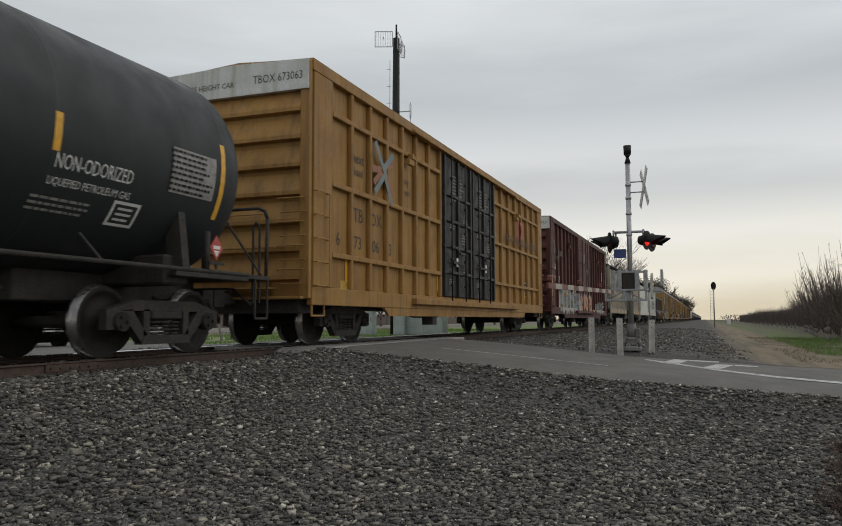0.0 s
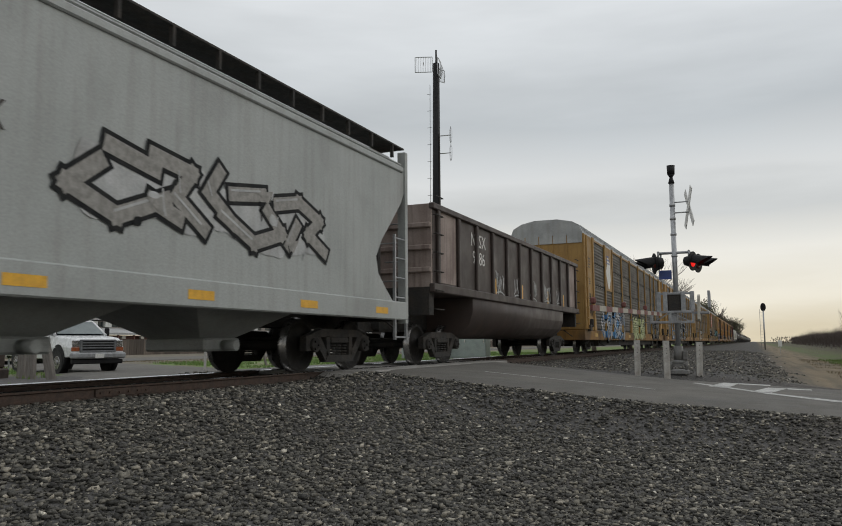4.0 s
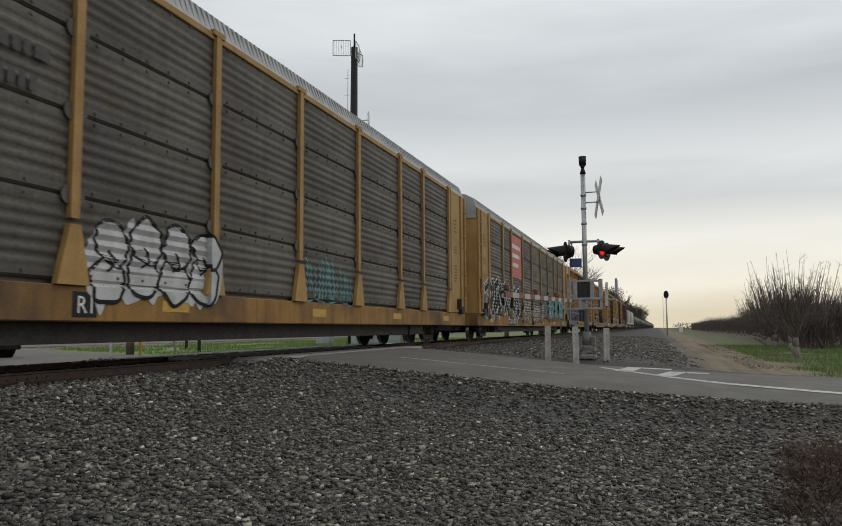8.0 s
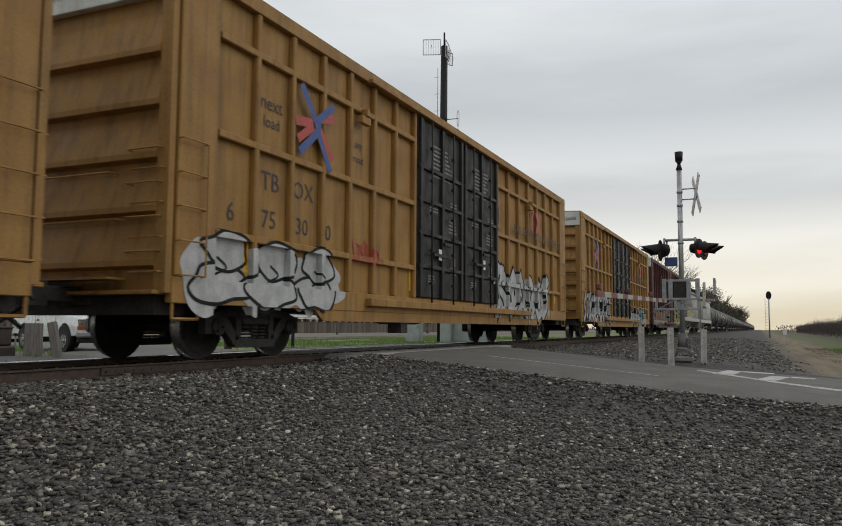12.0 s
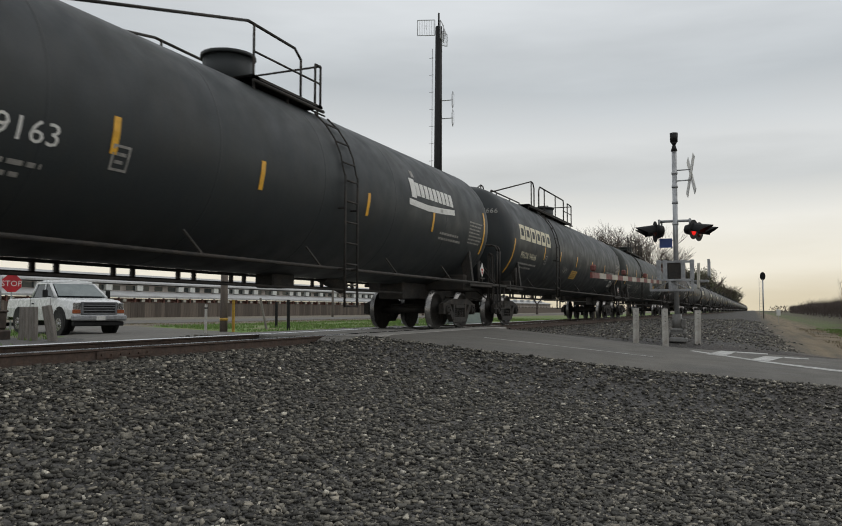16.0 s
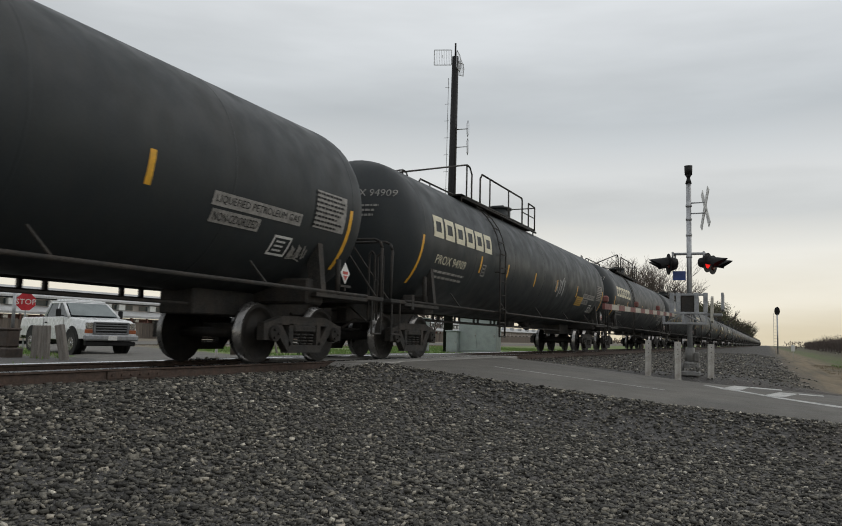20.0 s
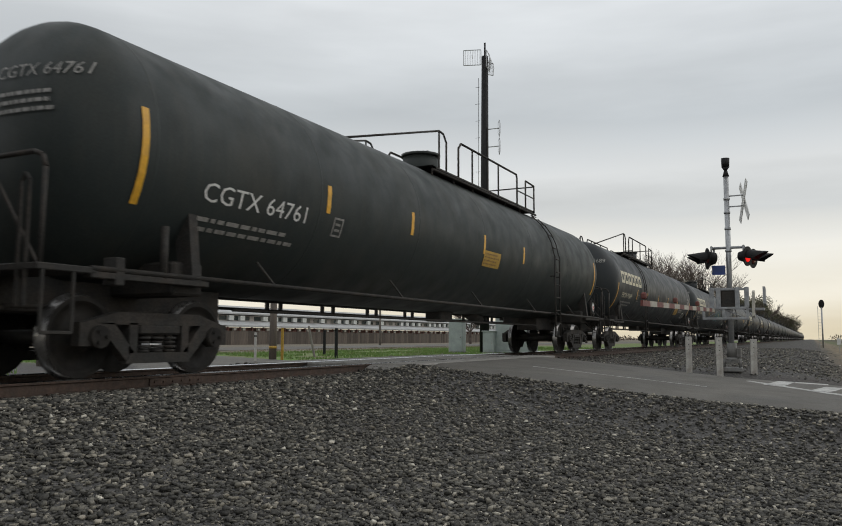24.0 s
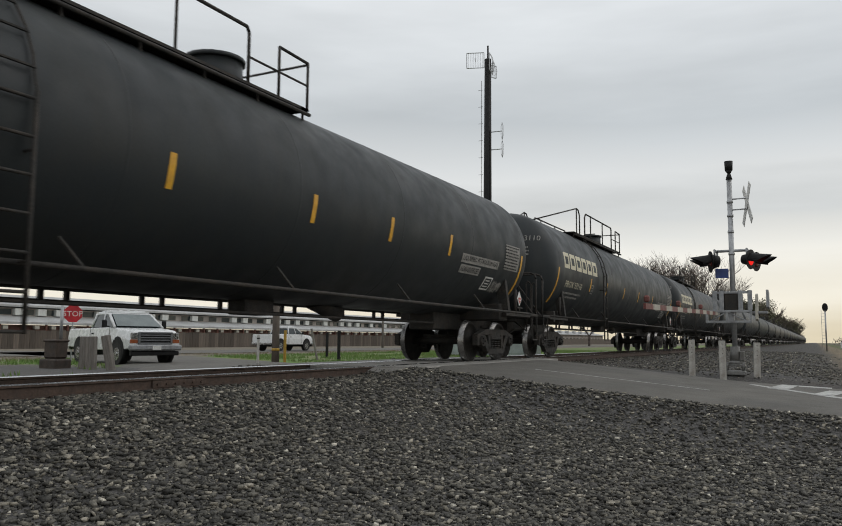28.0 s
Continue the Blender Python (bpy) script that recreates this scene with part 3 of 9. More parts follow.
# ---- loose gravel ----
def pebbles(name, label, places, sizes, material, seed, rough=0.52):
    """Many loose stones in one mesh: jittered blocks, each with its own size and turn."""
    r = np.random.RandomState(seed)
    ico = np.array([(x, y, z) for z in (-1, 1) for y in (-1, 1) for x in (-1, 1)]) / 1.55
    tri = np.array([(0, 2, 3), (0, 3, 1), (4, 5, 7), (4, 7, 6), (0, 1, 5), (0, 5, 4), (2, 6, 7), (2, 7, 3), (0, 4, 6), (0, 6, 2), (1, 3, 7), (1, 7, 5)])
    k = len(places)
    v = np.repeat(ico[None], k, 0)
    v = v * (1 + rough * (r.rand(k, 8, 3) * 2 - 1))
    v = v * (np.array([1.3, 0.82, 0.44]) * (0.75 + 0.5 * r.rand(k, 3)))[:, None, :]
    a, b, c = r.rand(3, k) * 2 * np.pi
    c = c * 0.35 - 1.1
    ca, sa, cb, sb = np.cos(a), np.sin(a), np.cos(b * 0.12), np.sin(b * 0.12)
    R1 = np.zeros((k, 3, 3))
    R1[:, 0, 0], R1[:, 0, 1], R1[:, 1, 0], R1[:, 1, 1], R1[:, 2, 2] = ca, -sa, sa, ca, 1
    R2 = np.zeros((k, 3, 3))
    R2[:, 0, 0], R2[:, 1, 1], R2[:, 1, 2], R2[:, 2, 1], R2[:, 2, 2] = 1, np.cos(c), -np.sin(c), np.sin(c), np.cos(c)
    v = np.einsum("kij,kvj->kvi", R1 @ R2, v) * (np.asarray(sizes) / 2)[:, None, None] + np.asarray(places)[:, None, :]
    f = (tri[None] + (np.arange(k) * 8)[:, None, None]).reshape(-1, 3)
    me = bpy.data.meshes.new(name)
    me.vertices.add(k * 8)
    me.vertices.foreach_set("co", v.reshape(-1))
    me.loops.add(len(f) * 3)
    me.loops.foreach_set("vertex_index", f.reshape(-1))
    me.polygons.add(len(f))
    me.polygons.foreach_set("loop_start", np.arange(0, len(f) * 3, 3))
    me.update()
    me.validate()
    me.materials.append(material)
    return tagged(new(name, me), label, "gravel", kind="stuff")


def stone_material():
    m = shade("loose_ballast", (0.106, 0.103, 0.094), (0.155, 0.149, 0.134), 0.85, scale=9, grain=0.3, grain_scale=70)
    n, l = m.node_tree.nodes, m.node_tree.links
    bsdf = n["Principled BSDF"]
    src = bsdf.inputs["Base Color"].links[0].from_socket
    geo = n.new("ShaderNodeNewGeometry")
    rp = n.new("ShaderNodeValToRGB")
    ramp_of(rp, [(0.0, (0.30, 0.30, 0.30)), (0.45, (0.74, 0.73, 0.70)), (0.75, (1.25, 1.22, 1.14)), (0.92, (1.9, 1.8, 1.6)), (0.98, (2.9, 2.75, 2.5)), (1.0, (5.0, 4.9, 4.6))])
    l.new(geo.outputs["Random Per Island"], rp.inputs[0])
    x = n.new("ShaderNodeMix")
    x.data_type, x.blend_type = "RGBA", "MULTIPLY"
    x.inputs[0].default_value = 1.0
    l.new(src, x.inputs[6])
    l.new(rp.outputs[0], x.inputs[7])
    l.new(x.outputs[2], bsdf.inputs["Base Color"])
    return m


def make_gravel():
    r = np.random.RandomState(3)
    mat = stone_material()

    def field(x0, x1, y0, y1, per_m2, s0, s1, keep=None):
        k = int((x1 - x0) * (y1 - y0) * per_m2)
        x, y = x0 + (x1 - x0) * r.rand(k), y0 + (y1 - y0) * r.rand(k)
        s = s0 + (s1 - s0) * r.rand(k) ** 2
        ok = np.array([(keep is None or keep(a, b)) for a, b in zip(x, y)])
        x, y, s = x[ok], y[ok], s[ok]
        z = np.array([soil_z(a, b) for a, b in zip(x, y)]) + s * (-0.12 + 0.62 * r.rand(len(s)))
        return np.stack([x, y, z], 1), s

    def clear(x, y):
        return not (abs(x - TRACK_X) < 0.9)

    a = [field(-7.2, 2.8, 1.8, 7.0, 1500, 0.018, 0.062, lambda x, y: x > -1.75 * y and x < 0.42 * y + 0.2), field(-7.2, 3.9, 7.0, 12.5, 800, 0.020, 0.064)]
    pebbles("gravel", "coarse dark grey crushed-stone gravel, some pieces pale", np.concatenate([q[0] for q in a]), np.concatenate([q[1] for q in a]), mat, 1)
    b = [field(-10.2, -5.8, 2.0, 12.2, 240, 0.04, 0.08, clear), field(-7.2, 2.2, 20.6, 34, 60, 0.03, 0.075, lambda x, y: x < 0.9 + 1.1 * noise.noise(Vector((x * 1.3, y * 0.9, 2.0))) + 0.5 * noise.noise(Vector((x * 9, y * 9, 4.0)))), field(-12.5, -9.2, 20, 60, 30, 0.06, 0.12, clear), field(-7.2, 1.8, 34, 70, 14, 0.05, 0.10, lambda x, y: x < 0.5 + 1.4 * noise.noise(Vector((x * 1.3, y * 0.6, 2.0)))), field(-12.8, -9.0, 3, 12.2, 110, 0.05, 0.10)]
    pebbles("track_ballast", "dark grey crushed-stone ballast along the track", np.concatenate([q[0] for q in b]), np.concatenate([q[1] for q in b]), mat, 2)


make_gravel()


# ---- railway cars; each stands with its middle at its own origin, rails at z = 0, the side towards the camera at +x ----
WHEEL_R = 0.46
WHEELSETS = []
TRAIN = []  # (car, its place along the track at the clip's start)


def wheelset_mesh():
    bm = nb()
    T(bm, (-1.02, 0, 0), (1.02, 0, 0), 0.085, 10)
    for s in (-1, 1):
        prof = [(0.685, WHEEL_R + 0.028), (0.715, WHEEL_R + 0.026), (0.725, WHEEL_R), (0.82, WHEEL_R - 0.008), (0.82, WHEEL_R - 0.06), (0.775, WHEEL_R - 0.09), (0.755, 0.2), (0.84, 0.15), (0.84, 0.0)]
        n = 28
        rows = []
        for u, rr in prof:
            rows.append([bm.verts.new((s * u, rr * math.cos(2 * math.pi * i / n), rr * math.sin(2 * math.pi * i / n))) for i in range(n)] if rr > 0.01 else None)
        back = [bm.verts.new((s * 0.685, 0.09 * math.cos(2 * math.pi * i / n), 0.09 * math.sin(2 * math.pi * i / n))) for i in range(n)]
        for k, (a, b) in enumerate(zip(rows, rows[1:])):
            if b is None:
                bm.faces.new(a)
                continue
            for i in range(n):
                f = bm.faces.new((a[i], a[(i + 1) % n], b[(i + 1) % n], b[i]))
                f.smooth, f.material_index = k not in (3,), 1 if k in (0, 1, 2) else 0
        for i in range(n):
            bm.faces.new((rows[0][i], back[i], back[(i + 1) % n], rows[0][(i + 1) % n]))
        # bearing cap with three bolts
        T(bm, (s * 1.0, 0, 0), (s * 1.14, 0, 0), 0.125, 14)
        for q in range(3):
            a = 2 * math.pi * q / 3
            T(bm, (s * 1.14, 0.07 * math.cos(a), 0.07 * math.sin(a)), (s * 1.165, 0.07 * math.cos(a), 0.07 * math.sin(a)), 0.022, 6)
    bmesh.ops.recalc_face_normals(bm, faces=bm.faces)
    return bm


def side_frame_mesh():
    """A cast side frame with its two windows, spring nest and bearing adapters, for one side."""
    bm = nb()
    # bars that leave the windows open
    bars = [[(-1.13, 0.60), (1.13, 0.60), (0.62, 0.74), (-0.62, 0.74)], [(-1.13, 0.36), (-0.95, 0.36), (-0.86, 0.60), (-1.13, 0.62)], [(1.13, 0.36), (1.13, 0.62), (0.86, 0.60), (0.95, 0.36)],
            [(-0.90, 0.60), (-0.48, 0.18), (-0.36, 0.26), (-0.68, 0.62)], [(0.90, 0.60), (0.68, 0.62), (0.36, 0.26), (0.48, 0.18)], [(-0.50, 0.16), (0.50, 0.16), (0.44, 0.28), (-0.44, 0.28)],
            [(-0.46, 0.26), (-0.34, 0.26), (-0.34, 0.62), (-0.46, 0.62)], [(0.34, 0.26), (0.46, 0.26), (0.46, 0.62), (0.34, 0.62)]]
    for k, o in enumerate(bars):
        prism(bm, o, 0.955 + 0.004 * (k % 3), 1.085 + 0.004 * (k % 3), "x")
    for y in (-0.2, 0.0, 0.2):
        for i in range(4):
            T(bm, (1.02, y, 0.285 + i * 0.05), (1.02, y, 0.315 + i * 0.05), 0.085 if i % 2 else 0.075, 8)
    B(bm, 0.90, 1.10, -0.32, 0.32, 0.49, 0.60, 0.02)
    T(bm, (1.06, -0.04, 0.545), (1.105, -0.04, 0.545), 0.02, 6)
    return bm


def add_trucks(car, y_list, mat="steel"):
    sf = shared("side_frame_" + mat, side_frame_mesh, M[mat])
    ws = shared("wheelset", wheelset_mesh, [M["wheel"], M["tread"]])

    def bolster():
        bm = nb()
        B(bm, -1.0, 1.0, -0.18, 0.18, 0.42, 0.62, 0.03)
        for y in (-0.48, 0.48):
            B(bm, -0.75, 0.75, y - 0.03, y + 0.03, 0.40, 0.50)
            for s in (-1, 1):
                B(bm, s * 0.72 - 0.06, s * 0.72 + 0.06, y * 1.15 - 0.05, y * 1.15 + 0.05, 0.30, 0.58)
        T(bm, (0, 0, 0.6), (0, 0, 0.82), 0.19, 12)
        return bm

    bo = shared("bolster_" + mat, bolster, M[mat])
    for y in y_list:
        truck = part("truck", bo, None, car, at=pose(0, y, 0))
        part("side_frame", sf, None, truck)
        part("side_frame", sf, None, truck, at=pose(0, 0, 0, 0, 0, 180))
        for d in (-0.89, 0.89):
            w = part("wheelset", ws, None, truck)
            w.matrix_parent_inverse = Matrix.Translation((0, d, WHEEL_R))
            WHEELSETS.append(w)


def add_couplers(car, half, mat="steel"):
    def cpl():
        bm = nb()
        B(bm, -0.10, 0.10, -0.75, 0.0, 0.75, 0.95, 0.02)
        prism(bm, [(-0.16, 0.0), (0.16, 0.0), (0.20, 0.22), (0.06, 0.34), (-0.02, 0.24), (-0.14, 0.26)], 0.70, 1.0, "z")
        pipe(bm, [(0.30, -0.5, 0.85), (0.36, -0.1, 0.72), (0.30, 0.25, 0.52), (0.12, 0.50, 0.44)], 0.028, 6)
        pipe(bm, [(-0.2, -0.25, 0.98), (0.9, -0.25, 0.98), (1.25, -0.25, 0.72)], 0.02, 6)
        return bm
    me = shared("coupler_" + mat, cpl, M[mat])
    part("coupler", me, None, car, at=pose(0, half + 0.55, 0))
    part("coupler", me, None, car, at=pose(0, -half - 0.55, 0, 0, 0, 180))


def ladder(bm, x, y0, y1, z0, z1, rungs, r=0.014, stand=0.07, axis="y"):
    for i in range(rungs):
        z = z0 + (z1 - z0) * i / (rungs - 1)
        T(bm, (x, y0, z), (x, y1, z), r, 6)


# ---- writing ----
def text_bm(words, height, width=None):
    """Flat letters in the y-z plane, centred, of that height (and width)."""
    cu = bpy.data.curves.new("letters", "FONT")
    cu.body, cu.align_x, cu.align_y, cu.resolution_u = words, "CENTER", "CENTER", 2
    ob = bpy.data.objects.new("letters", cu)
    scene.collection.objects.link(ob)
    me = bpy.data.meshes.new_from_object(ob.evaluated_get(bpy.context.evaluated_depsgraph_get()))
    bpy.data.objects.remove(ob)
    bm = nb()
    bm.from_mesh(me)
    bpy.data.meshes.remove(me)
    bpy.data.curves.remove(cu)
    if not bm.verts:
        return bm
    ys, zs = [v.co.x for v in bm.verts], [v.co.y for v in bm.verts]
    h = max(zs) - min(zs)
    k = height / h
    kx = width / (max(ys) - min(ys)) if width else k
    cy, cz = (max(ys) + min(ys)) / 2, (max(zs) + min(zs)) / 2
    for v in bm.verts:
        v.co = Vector((0, (v.co.x - cy) * kx, (v.co.y - cz) * k))
    return bm


def bars_bm(rows, width, height, seed=1):
    """Lines of small print as plain bars."""
    r = random.Random(seed)
    bm = nb()
    lh = height / rows
    for i in range(rows):
        z = height / 2 - lh * (i + 0.5)
        y, end = -width / 2, width / 2 - r.uniform(0, 0.25) * width
        while y < end:
            w = min(r.uniform(0.03, 0.11) * width + 0.015, end - y)
            vs = [bm.verts.new(p) for p in ((0, y, z - lh * 0.22), (0, y + w, z - lh * 0.22), (0, y + w, z + lh * 0.22), (0, y, z + lh * 0.22))]
            bm.faces.new(vs)
            y += w + 0.022 * width
    return bm


def rect_bm(w, h):
    bm = nb()
    bm.faces.new([bm.verts.new(p) for p in ((0, -w / 2, -h / 2), (0, w / 2, -h / 2), (0, w / 2, h / 2), (0, -w / 2, h / 2))])
    return bm


def frame_bm(w, h, t):
    bm = nb()
    for y0, y1, z0, z1 in ((-w / 2, w / 2, h / 2 - t, h / 2), (-w / 2, w / 2, -h / 2, -h / 2 + t), (-w / 2, -w / 2 + t, -h / 2 + t, h / 2 - t), (w / 2 - t, w / 2, -h / 2 + t, h / 2 - t)):
        bm.faces.new([bm.verts.new(p) for p in ((0, y0, z0), (0, y1, z0), (0, y1, z1), (0, y0, z1))])
    return bm


def on_flat(car, name, bm, x, y, z, mat, label="", lift=0.004):
    for v in bm.verts:
        v.co += Vector((x + lift, y, z))
    return part(name, bm, mat if isinstance(mat, list) else M[mat], car, label)


def on_end(car, name, bm, y, x, z, mat, label=""):
    """On the end wall that faces the camera: letters run along +x."""
    for v in bm.verts:
        v.co = Vector((x + v.co.y, y - 0.004, z + v.co.z))
    return part(name, bm, M[mat], car, label)


def on_tank(car, name, bm, y, s, mat, R, zc, label="", lift=0.006, step=0.09):
    """Bent round the shell: s is the height along the skin above the shell's middle."""
    for v in bm.verts:
        v.co += Vector((0, y, s))
    lo, hi = min(v.co.z for v in bm.verts), max(v.co.z for v in bm.verts)
    k = math.ceil(lo / step) * step
    while k < hi:
        bmesh.ops.bisect_plane(bm, geom=bm.verts[:] + bm.edges[:] + bm.faces[:], plane_co=(0, 0, k), plane_no=(0, 0, 1))
        k += step
    for v in bm.verts:
        a = v.co.z / R
        v.co = Vector(((R + lift) * math.cos(a), v.co.y, zc + (R + lift) * math.sin(a)))
    return part(name, bm, mat if isinstance(mat, list) else M[mat], car, label)


# ---- spray paint ----
def ribbon(bm, pts, w, mat=0, level=0.0):
    """A flat stroke of width w along points (y, z)."""
    a = []
    for i, (y, z) in enumerate(pts):
        q0, q1 = pts[max(i - 1, 0)], pts[min(i + 1, len(pts) - 1)]
        d = Vector((q1[0] - q0[0], q1[1] - q0[1]))
        d = d.normalized() if d.length > 1e-6 else Vector((1, 0))
        nrm = Vector((-d.y, d.x)) * (w / 2)
        a.append((bm.verts.new((level, y + nrm.x, z + nrm.y)), bm.verts.new((level, y - nrm.x, z - nrm.y))))
    for (p, q), (r, s) in zip(a, a[1:]):
        try:
            bm.faces.new((p, q, s, r)).material_index = mat
        except ValueError:
            pass


def smooth_path(pts, n=5):
    out = []
    P = [pts[0]] + list(pts) + [pts[-1]]
    for i in range(1, len(P) - 2):
        p0, p1, p2, p3 = [Vector(q) for q in P[i - 1:i + 3]]
        for k in range(n):
            t = k / n
            v = 0.5 * (2 * p1 + (p2 - p0) * t + (2 * p0 - 5 * p1 + 4 * p2 - p3) * t * t + (3 * p1 - p0 - 3 * p2 + p3) * t ** 3)
            out.append((v.x, v.y))
    out.append(tuple(pts[-1]))
    return out


def blob(bm, cy, cz, w, h, r, mat, level, spikes=10):
    """A rounded, uneven letter-like field of colour."""
    n = spikes
    pts = [(cy + w / 2 * math.cos(2 * math.pi * i / n) * r.uniform(0.72, 1.12), cz + h / 2 * math.sin(2 * math.pi * i / n) * r.uniform(0.72, 1.12)) for i in range(n)]
    path = smooth_path(pts + [pts[0]], 4)[:-1]
    vs = [bm.verts.new((level, y, z)) for y, z in path]
    f = bm.faces.new(vs)
    f.material_index = mat
    f.normal_update()
    return path


# strokes of the painted forms, in a unit square
FORMS = (
    (((-0.45, 0.10), (-0.20, 0.46), (0.30, 0.38), (0.10, 0.02), (0.44, -0.20)), ((-0.36, -0.46), (-0.05, -0.10))),
    (((0.46, 0.30), (0.05, 0.48), (-0.36, 0.20), (-0.10, -0.16), (-0.42, -0.46)), ((0.12, -0.05), (0.30, -0.48))),
    (((-0.48, -0.30), (-0.16, 0.12), (-0.30, 0.48)), ((-0.10, -0.48), (0.22, -0.08), (0.04, 0.34), (0.46, 0.46)), ((0.20, -0.4), (0.48, -0.22))),
    (((-0.40, 0.44), (0.02, 0.20), (-0.22, -0.12), (0.30, -0.44)), ((0.10, 0.46), (0.40, 0.12), (0.22, -0.1))),
    (((-0.46, -0.10), (0.02, -0.46), (0.46, -0.16), (0.20, 0.20)), ((-0.34, 0.30), (0.10, 0.46))),
    (((-0.42, -0.44), (-0.30, 0.10), (0.06, -0.10), (0.18, 0.46)), ((0.16, -0.46), (0.46, 0.06))),
    (((-0.46, 0.42), (-0.10, 0.06), (0.34, 0.44)), ((-0.38, -0.10), (-0.05, -0.46), (0.40, -0.30), (0.30, 0.10))),
)


def fat(bm, pts, w, mat, level):
    """A broad stroke with square joints, each length a hair above the last."""
    for i, (p, q) in enumerate(zip(pts, pts[1:])):
        d = Vector((q[0] - p[0], q[1] - p[1]))
        d = d.normalized() * (w / 2) if d.length > 1e-6 else Vector((w / 2, 0))
        n = Vector((-d.y, d.x))
        x = level + 0.0003 * i
        vs = [bm.verts.new((x, u, v)) for u, v in ((p[0] - d.x + n.x, p[1] - d.y + n.y), (p[0] - d.x - n.x, p[1] - d.y - n.y), (q[0] + d.x - n.x, q[1] + d.y - n.y), (q[0] + d.x + n.x, q[1] + d.y + n.y))]
        bm.faces.new(vs).material_index = mat


def burner(w, h, seed, letters=5):
    """A large painted piece: cloudy ground, broad angular forms side by side with outlines, and thin highlights. Materials: 0 ground, 1 fill, 2 outline, 3 accent."""
    r = random.Random(seed)
    bm = nb()
    k = abs(letters) * 2 + 1
    for i in range(k):
        blob(bm, -w / 2 + w * (i + 0.5) / k, r.uniform(-0.12, 0.0) * h, w / k * r.uniform(1.5, 2.2), h * r.uniform(0.6, 1.0), r, 0, 0.00025 * i, 12)
    if letters < 0:
        letters = -letters
        lw = w / letters
        for i in range(letters):
            cy, cz = -w / 2 + lw * (i + 0.5), r.uniform(-0.06, 0.06) * h
            for q, (dy, dz, bw, bh) in enumerate(((-0.05, -0.2, 1.1, 0.56), (0.05, 0.2, 0.95, 0.52))):
                path = blob(bm, cy + dy * lw, cz + dz * h, lw * bw, h * bh, r, 1, 0.006 + 0.0012 * i + 0.0006 * q, 11)
                ribbon(bm, path + [path[0]], 0.045 * h, 2, 0.0064 + 0.0012 * i + 0.0006 * q)
            ribbon(bm, smooth_path([(cy - 0.1 * lw, cz - 0.1 * h), (cy + 0.12 * lw, cz), (cy - 0.05 * lw, cz + 0.12 * h)], 4), 0.03 * h, 2, 0.016)
        for f in bm.faces:
            f.normal_update()
            if f.normal.x < 0:
                f.normal_flip()
        return bm
    lw = w / letters
    sw = min(0.27 * lw, 0.20 * h)
    edge = 0.22 * sw + 0.012
    last = -1
    for i in range(letters):
        g = r.randrange(len(FORMS))
        g = (g + 1) % len(FORMS) if g == last else g
        last = g
        cy, cz = -w / 2 + lw * (i + 0.5), r.uniform(-0.05, 0.05) * h
        sx, sz, lean, tw = lw * r.uniform(1.05, 1.35) * r.choice((-1, 1)), h * r.uniform(0.72, 0.88), r.uniform(-0.15, 0.25), r.uniform(-0.15, 0.15)
        strokes = [[(cy + sx * u + lean * sz * v, cz + sz * v + tw * sx * u) for u, v in st] for st in FORMS[g]]
        base = 0.0050 + 0.0011 * (i % 2)
        for j, st in enumerate(strokes):
            fat(bm, st, sw + 2 * edge, 2, base + 0.0004 * j)
        for j, st in enumerate(strokes):
            fat(bm, st, sw, 1, base + 0.0034 + 0.0004 * j)
        for j, st in enumerate(strokes):
            off = [(u - sw * 0.26, v + sw * 0.22) for u, v in st]
            if r.random() < 0.75:
                ribbon(bm, off[:2], sw * 0.16, 3, base + 0.0072 + 0.0004 * j)
        if r.random() < 0.6:
            q = strokes[-1][-1]
            tip = [(q[0] + lw * 0.22, q[1] + h * 0.1), (q[0] + lw * 0.10, q[1] - h * 0.12), (q[0] - lw * 0.1, q[1] + h * 0.02)]
            bm.faces.new([bm.verts.new((base + 0.0084, *p)) for p in tip]).material_index = 1 if r.random() < 0.6 else 3
    for i in range(letters * 3):
        y, z = r.uniform(-0.48, 0.48) * w, r.uniform(-0.45, 0.42) * h
        m = r.choice((0, 3, 3, 2))
        if r.random() < 0.5:
            fat(bm, [(y, z), (y + r.uniform(-0.08, 0.08), z - r.uniform(0.08, 0.3) * h)], 0.02 + 0.012 * r.random(), m, 0.0145 + 0.0002 * i)
        else:
            blob(bm, y, z, sw * r.uniform(0.5, 1.3), sw * r.uniform(0.3, 0.9), r, m, 0.0145 + 0.0002 * i, 7)
    for f in bm.faces:
        f.normal_update()
        if f.normal.x < 0:
            f.normal_flip()
    return bm


def cut(bm, axis, places):
    """Lines cut across a flat mesh, so that it can follow ribs and pressings."""
    no = (0, 1, 0) if axis == "y" else (0, 0, 1)
    k = 1 if axis == "y" else 2
    for c in places:
        vs = [v.co[k] for v in bm.verts]
        if min(vs) < c < max(vs):
            bmesh.ops.bisect_plane(bm, geom=bm.verts[:] + bm.edges[:] + bm.faces[:], plane_co=(0, c, 0) if axis == "y" else (0, 0, c), plane_no=no)


